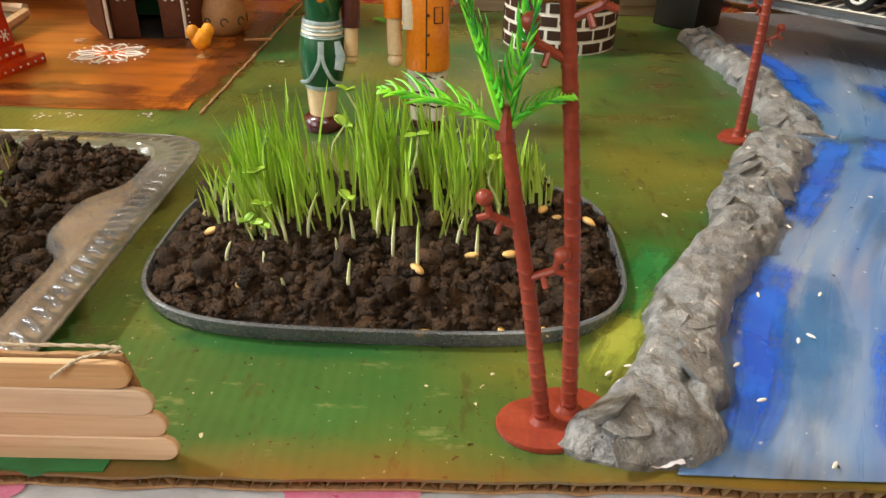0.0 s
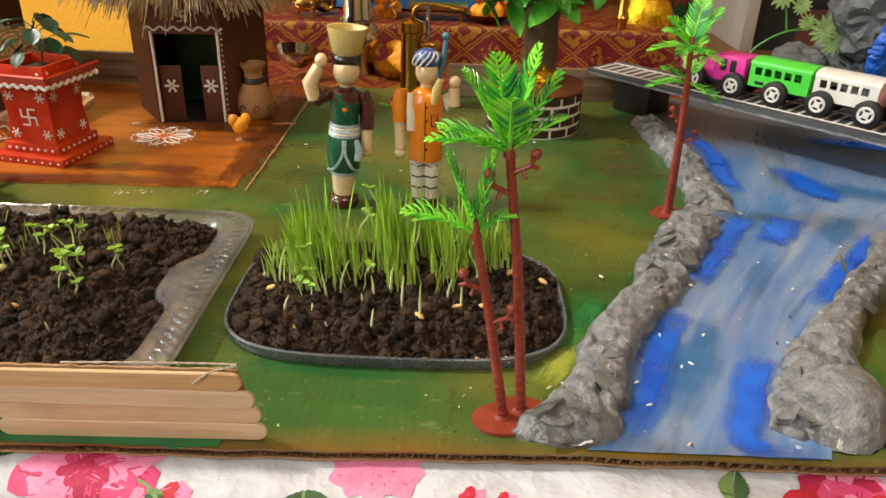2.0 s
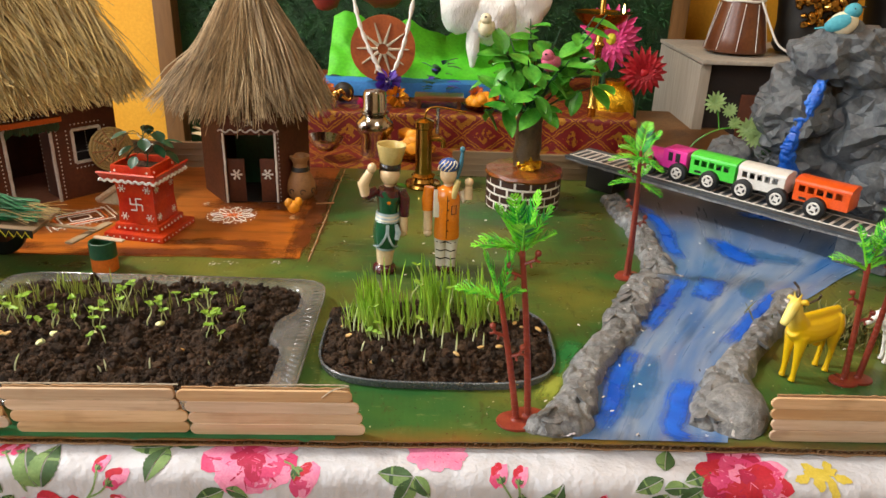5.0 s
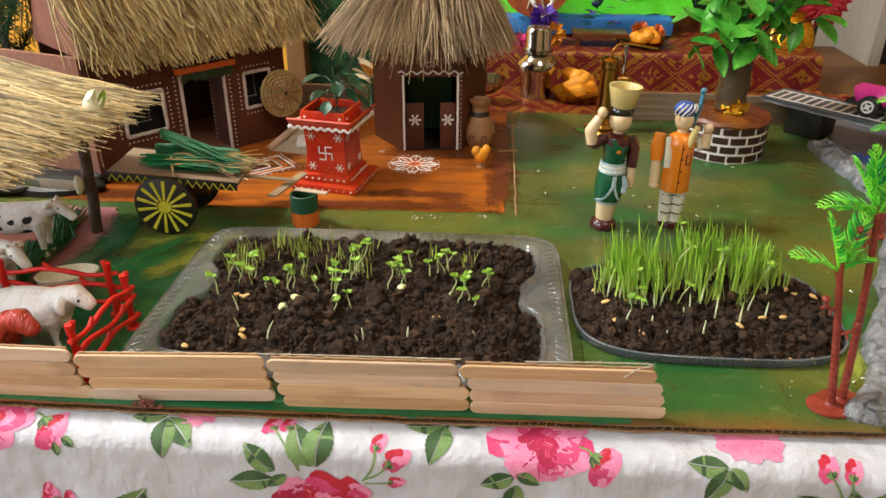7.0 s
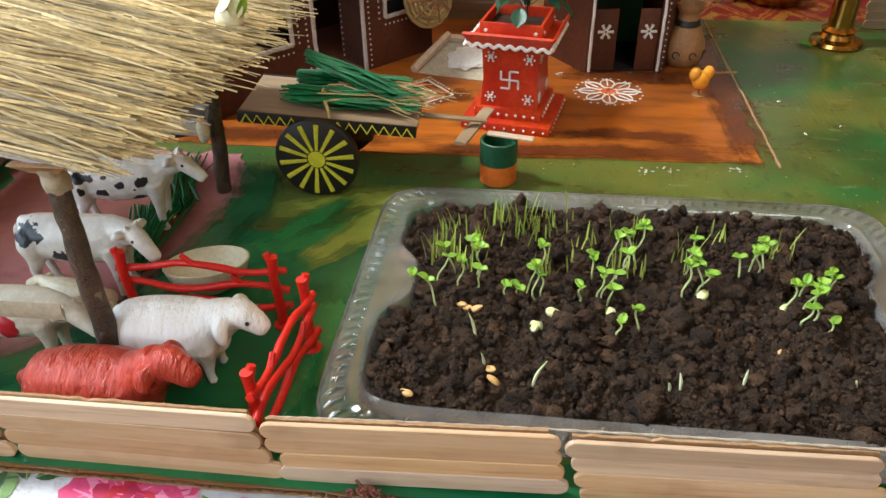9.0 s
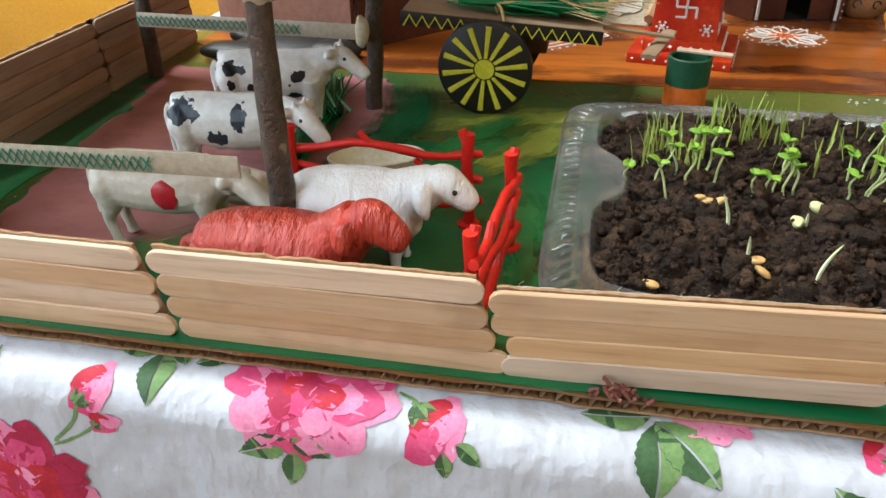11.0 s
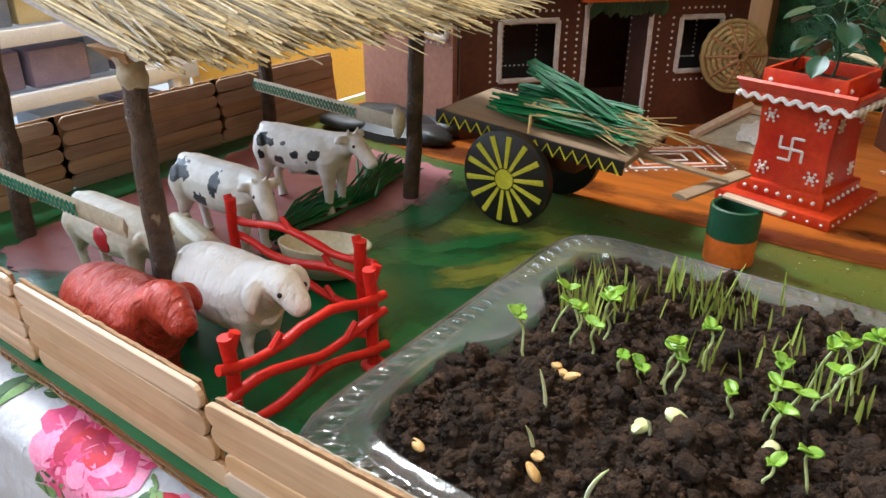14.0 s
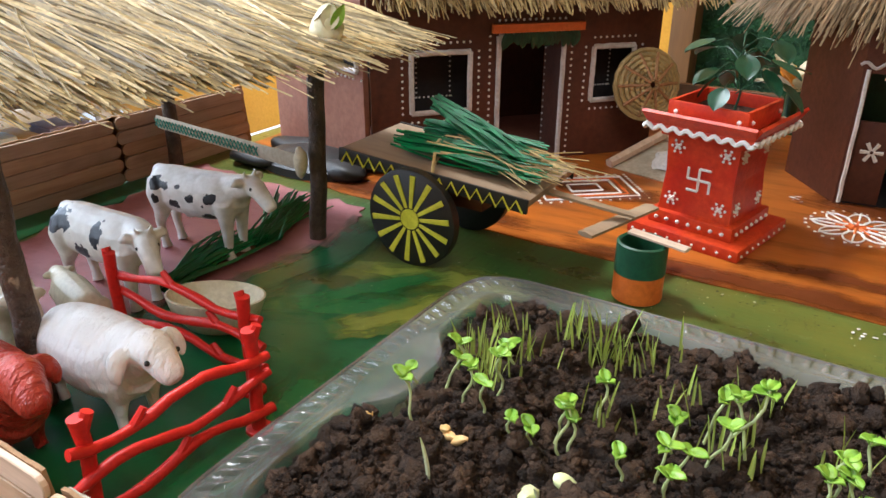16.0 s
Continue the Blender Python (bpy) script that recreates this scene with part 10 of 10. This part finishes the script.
flame.b.inputs["Emission Strength"].default_value = 12.0
bm = BM()
lathe(bm, ((0.0008, 0.1995), (0.0022, 0.203), (0.0016, 0.208), (0.0002, 0.213)), 10, (0.028, -0.010, 0))
part("flame", bm, flame.m, lamp, "small yellow flame")
gv = BM()
lathe(gv, ((0.018, 0), (0.024, 0.006), (0.0275, 0.022), (0.0275, 0.048), (0.022, 0.062), (0.012, 0.070), (0.013, 0.075), (0.010, 0.075)), 40)
for v in gv.verts:
    v.co += Vector((wob(v.co.x, v.co.z, 160, 1), wob(v.co.y, v.co.z, 160, 2), 0)) * 0.0015
single("gold_vase", gv, M_GOLD, "crinkled shiny gold vase beside the lamp", "vase", at=Matrix.Translation((0.206, 0.980, -0.0068)) @ Matrix.Scale(1.25, 4))
gt = BM()
sheet(gt, lambda u, v: Vector((0.190 + 0.12 * u, 0.86 - 0.05 * v - 0.06 * u, 0.002 + 0.010 * abs(wob(u * 9, v * 5, 1)) + 0.004 * (1 - v))), 40, 14)
single("gold_cloth", gt, M_BROCADE, "crumpled red and gold cloth on the table", "cloth")

# ---- cabinet, drum and bust ----
cab = thing("side_cabinet", pose(0, 0, 0), "low cabinet with pale wood sides and a dark front", "cabinet")
bm = BM()
box(bm, (0.378, 1.20, -0.24), (0.018, 0.25, 0.68), 0.0015)
part("side_panel", bm, M_GREYWOOD, cab)
bm = BM()
box(bm, (0.90, 1.20, -0.24), (0.018, 0.25, 0.68), 0.0015)
part("side_panel", bm, M_GREYWOOD, cab)
bm = BM()
box(bm, (0.639, 1.195, 0.1055), (0.545, 0.262, 0.007), 0.0015)
part("top_panel", bm, M_GREYWOOD, cab)
bm = BM()
box(bm, (0.639, 1.095, -0.234), (0.503, 0.012, 0.672), 0.001)
part("front_panel", bm, M_DARK, cab, "dark brown front panel")
bm = BM()
box(bm, (0.68, 1.086, -0.05), (0.46, 0.006, 0.20), 0.001)
part("inset", bm, M_MUD, cab, "maroon inset panel")
dr = thing("drum", pose(0.452, 1.16, 0.114), "dark wooden hourglass drum tied with white cord", "drum")
bm = BM()
lathe(bm, ((0.052, 0), (0.054, 0.004), (0.047, 0.03), (0.036, 0.08), (0.030, 0.11), (0.036, 0.14), (0.050, 0.20), (0.052, 0.205)), 32)
part("body", bm, M_WOODD, dr)
bm = BM()
tube(bm, [(0.0365 * math.cos(k * math.tau / 30), 0.0365 * math.sin(k * math.tau / 30), 0.085 + 0.001 * math.sin(k)) for k in range(31)], 0.0022, 8, caps=False)
part("cord_ring", bm, M_WHITE, dr, "white cord band")
for k in range(10):
    a = k * math.tau / 10
    bm = BM()
    tube(bm, [(0.0545 * math.cos(a), 0.0545 * math.sin(a), 0.004), (0.038 * math.cos(a + 0.12), 0.038 * math.sin(a + 0.12), 0.08)], 0.0006, 6)
    part("lacing", bm, M_WHITE, dr)
bm = BM()
tube(bm, bez([(0.02, -0.034, 0.085), (0.035, -0.045, 0.05), (0.05, -0.055, 0.02), (0.07, -0.060, 0.006)], 12), 0.0018, 6)
part("loose_cord", bm, M_WHITE, dr)
bm = BM()
ball(bm, (0.074, -0.060, 0.006), (0.007, 0.006, 0.006), 2)
part("bead", bm, M_TEAL, dr, "teal bead at the cord's end")
bst = BM()
lathe(bst, ((0.055, 0), (0.062, 0.01), (0.060, 0.05), (0.066, 0.10), (0.072, 0.15), (0.065, 0.20), (0.040, 0.235), (0.001, 0.245)), 32, squash=0.85)
qq = random.Random(12)
for k in range(110):
    a, z = qq.uniform(-2.4, -0.75), 0.05 + 0.17 * qq.random()
    ball(bst, (0.066 * math.cos(a), 0.058 * math.sin(a), z), qq.uniform(0.005, 0.010), 2, 1, rough=0.5, freq=140)
single("ornamental_bust", bst, (M_BLACK, M_BRASS), "black ornamental bust studded with brass curls", "statue", at=pose(0.585, 1.17, 0.114))
bst = BM()
lathe(bst, ((0.060, 0), (0.070, 0.02), (0.078, 0.10), (0.080, 0.16), (0.060, 0.22), (0.001, 0.25)), 32)
single("ornamental_bust", bst, M_BLACK, "plain black ornamental bust on the cabinet", "statue", at=pose(0.755, 1.17, 0.114))
for x, m in ((0.556, M_GOLD), (0.578, M_CRED)):
    bm = BM()
    box(bm, (0, 0, 0), (0.014, 0.004, 0.014), 0.0005)
    single("foil_square", bm, m, "small square of shiny foil on the cabinet", "ornament", at=pose(x, 1.108, 0.126, 0, 45, 0))

# ---- hedge wall, posts and lights ----
hw = thing("hedge_backdrop", pose(0, 0, 0), "wall of dark green artificial grass behind the altar", "hedge", kind="structure")
bm = BM()
box(bm, (-0.10, 1.355, 0.20), (0.97, 0.03, 1.3), 0.002)
part("mat_backing", bm, M_HEDGE, hw)
bm = BM()
q = random.Random(77)
for k in range(10000):
    x, z = q.uniform(-0.575, 0.38), q.uniform(-0.30, 0.42)
    p = Vector((x, 1.339, z))
    d = Vector((q.gauss(0, 0.5), -1, q.gauss(-0.1, 0.5))).normalized()
    tube(bm, [p, p + d * q.uniform(0.008, 0.018)], [0.0016, 0.0004], 3, caps=False)
tagged(part("blades", bm, M_HEDGE, hw), kind="stuff")
bm = BM()
box(bm, (-0.602, 1.325, 0.20), (0.036, 0.05, 1.3), 0.003)
single("post", bm, M_WALLB, "brown wooden post at the hedge's end", "post", kind="structure")
bm = BM()
box(bm, (0.40, 1.345, 0.20), (0.03, 0.04, 1.3), 0.003)
single("post", bm, M_WALLB, "brown wooden post beside the cabinet", "post", kind="structure")
glow = Nodes("fairy_light_green", 0.3)
glow.b.inputs["Emission Color"].default_value = (0.1, 1.0, 0.5, 1)
glow.b.inputs["Emission Strength"].default_value = 6.0
fl = thing("fairy_light", pose(-0.626, 1.335, 0.150), "tiny green fairy light on a dark wire", "fairy light")
bm = BM()
ball(bm, (0, 0, 0), (0.005, 0.005, 0.008), 2)
part("bulb", bm, glow.m, fl)
bm = BM()
tube(bm, bez([(0, 0, 0.006), (-0.01, 0.01, 0.03), (0.005, 0.0, 0.08), (0.0, 0.0, 0.3)], 12), 0.0012, 6)
part("wire", bm, M_BLACK, fl)

# ---- far shelves beyond the table ----
rk = thing("display_rack", pose(0, 0, 0), "white-framed rack with bluish goods across the room", "rack")
for z in (0.02, -0.10, -0.22, -0.36):
    bm = BM()
    box(bm, (-1.78, 0.52, z), (0.02, 1.14, 0.030), 0.002)
    part("shelf_edge", bm, M_GLASSW, rk)
    bm = BM()
    box(bm, (-1.93, 0.52, z - 0.006), (0.28, 1.14, 0.006), 0.001)
    part("shelf_board", bm, M_GLASSW, rk)
for y in (-0.04, 0.52, 1.08):
    bm = BM()
    box(bm, (-1.785, y, -0.36), (0.022, 0.022, 0.80), 0.002)
    part("upright", bm, M_GLASSW, rk)
M_GOODS = [mat("goods_" + k, a, b, c, rough=0.45, bump=0.1) for k, a, b, c in (("slate", "#7f92b4", "#9aacc8", "#62749a"), ("pale", "#ccd8e6", "#dfe8f2", "#b0bfd2"), ("cream", "#e6d8a0", "#f0e6bc", "#cdbb7e"), ("plum", "#8f84a0", "#a599b4", "#746a86"), ("amber", "#d8a238", "#e6b850", "#b4801e"))]
q = random.Random(88)
y = -0.02
while y < 1.0:
    w = q.uniform(0.05, 0.13)
    for z in (-0.345, -0.205, -0.085):
        h = q.uniform(0.04, 0.085)
        bm = BM()
        box(bm, (-1.87 + q.uniform(-0.02, 0.02), y + w / 2, z + h / 2), (0.12, w - 0.01, h), 0.006)
        single("storage_box", bm, q.choice(M_GOODS), "pale storage box on the far rack", "box", "boxes on the rack")
    y += w

# ---- spilt rice ----
q = random.Random(19)
grain = None
for x, y in [(0.026, 0.266), (0.008, 0.235), (0.015, 0.239), (0.073, 0.254), (0.051, 0.224), (0.099, 0.335), (0.062, 0.199)] + [(q.uniform(-0.02, 0.32), q.uniform(0.225, 0.44)) for _ in range(12)] + [(q.uniform(-0.19, 0.05), q.uniform(0.40, 0.62)) for _ in range(14)]:
    at = pose(x, y, 0.0014 if x < 0.02 else 0.0024, 0, 0, q.uniform(0, 180))
    if grain is None:
        bm = BM()
        ball(bm, (0, 0, 0), (0.0018, 0.0006, 0.0006), 2, rough=0.2, freq=300)
        grain = single("rice_grain", bm, M_WHITE, "loose white rice grain fallen on the paint", "rice", "spilt rice", at=at)
    else:
        copy_thing(grain, at)

# ---- assumed window in the west wall, glowing pane added for brightness ----
win = thing("window_1", pose(0, 0, 0), "assumed window with white bars, glowing to brighten the far side", "window", kind="structure")
pane_glow = Nodes("added_daylight", 0.6)
pane_glow.b.inputs["Emission Color"].default_value = (0.80, 0.90, 1.0, 1)
pane_glow.b.inputs["Emission Strength"].default_value = 0.75
bm = BM()
box(bm, (-2.185, 0.80, 0.15), (0.01, 2.2, 1.7))
part("glow_pane", bm, pane_glow.m, win, "glowing pane added to brighten the far side")
for y in (-0.3, 0.25, 0.80, 1.35, 1.9):
    bm = BM()
    box(bm, (-2.165, y, 0.15), (0.03, 0.045, 1.76), 0.003)
    part("frame_bar", bm, M_GLASSW, win)
for z in (-0.72, -0.32, 0.0, 0.35, 0.70, 1.02):
    bm = BM()
    box(bm, (-2.160, 0.80, z), (0.035, 2.26, 0.045), 0.003)
    part("frame_bar", bm, M_GLASSW, win)
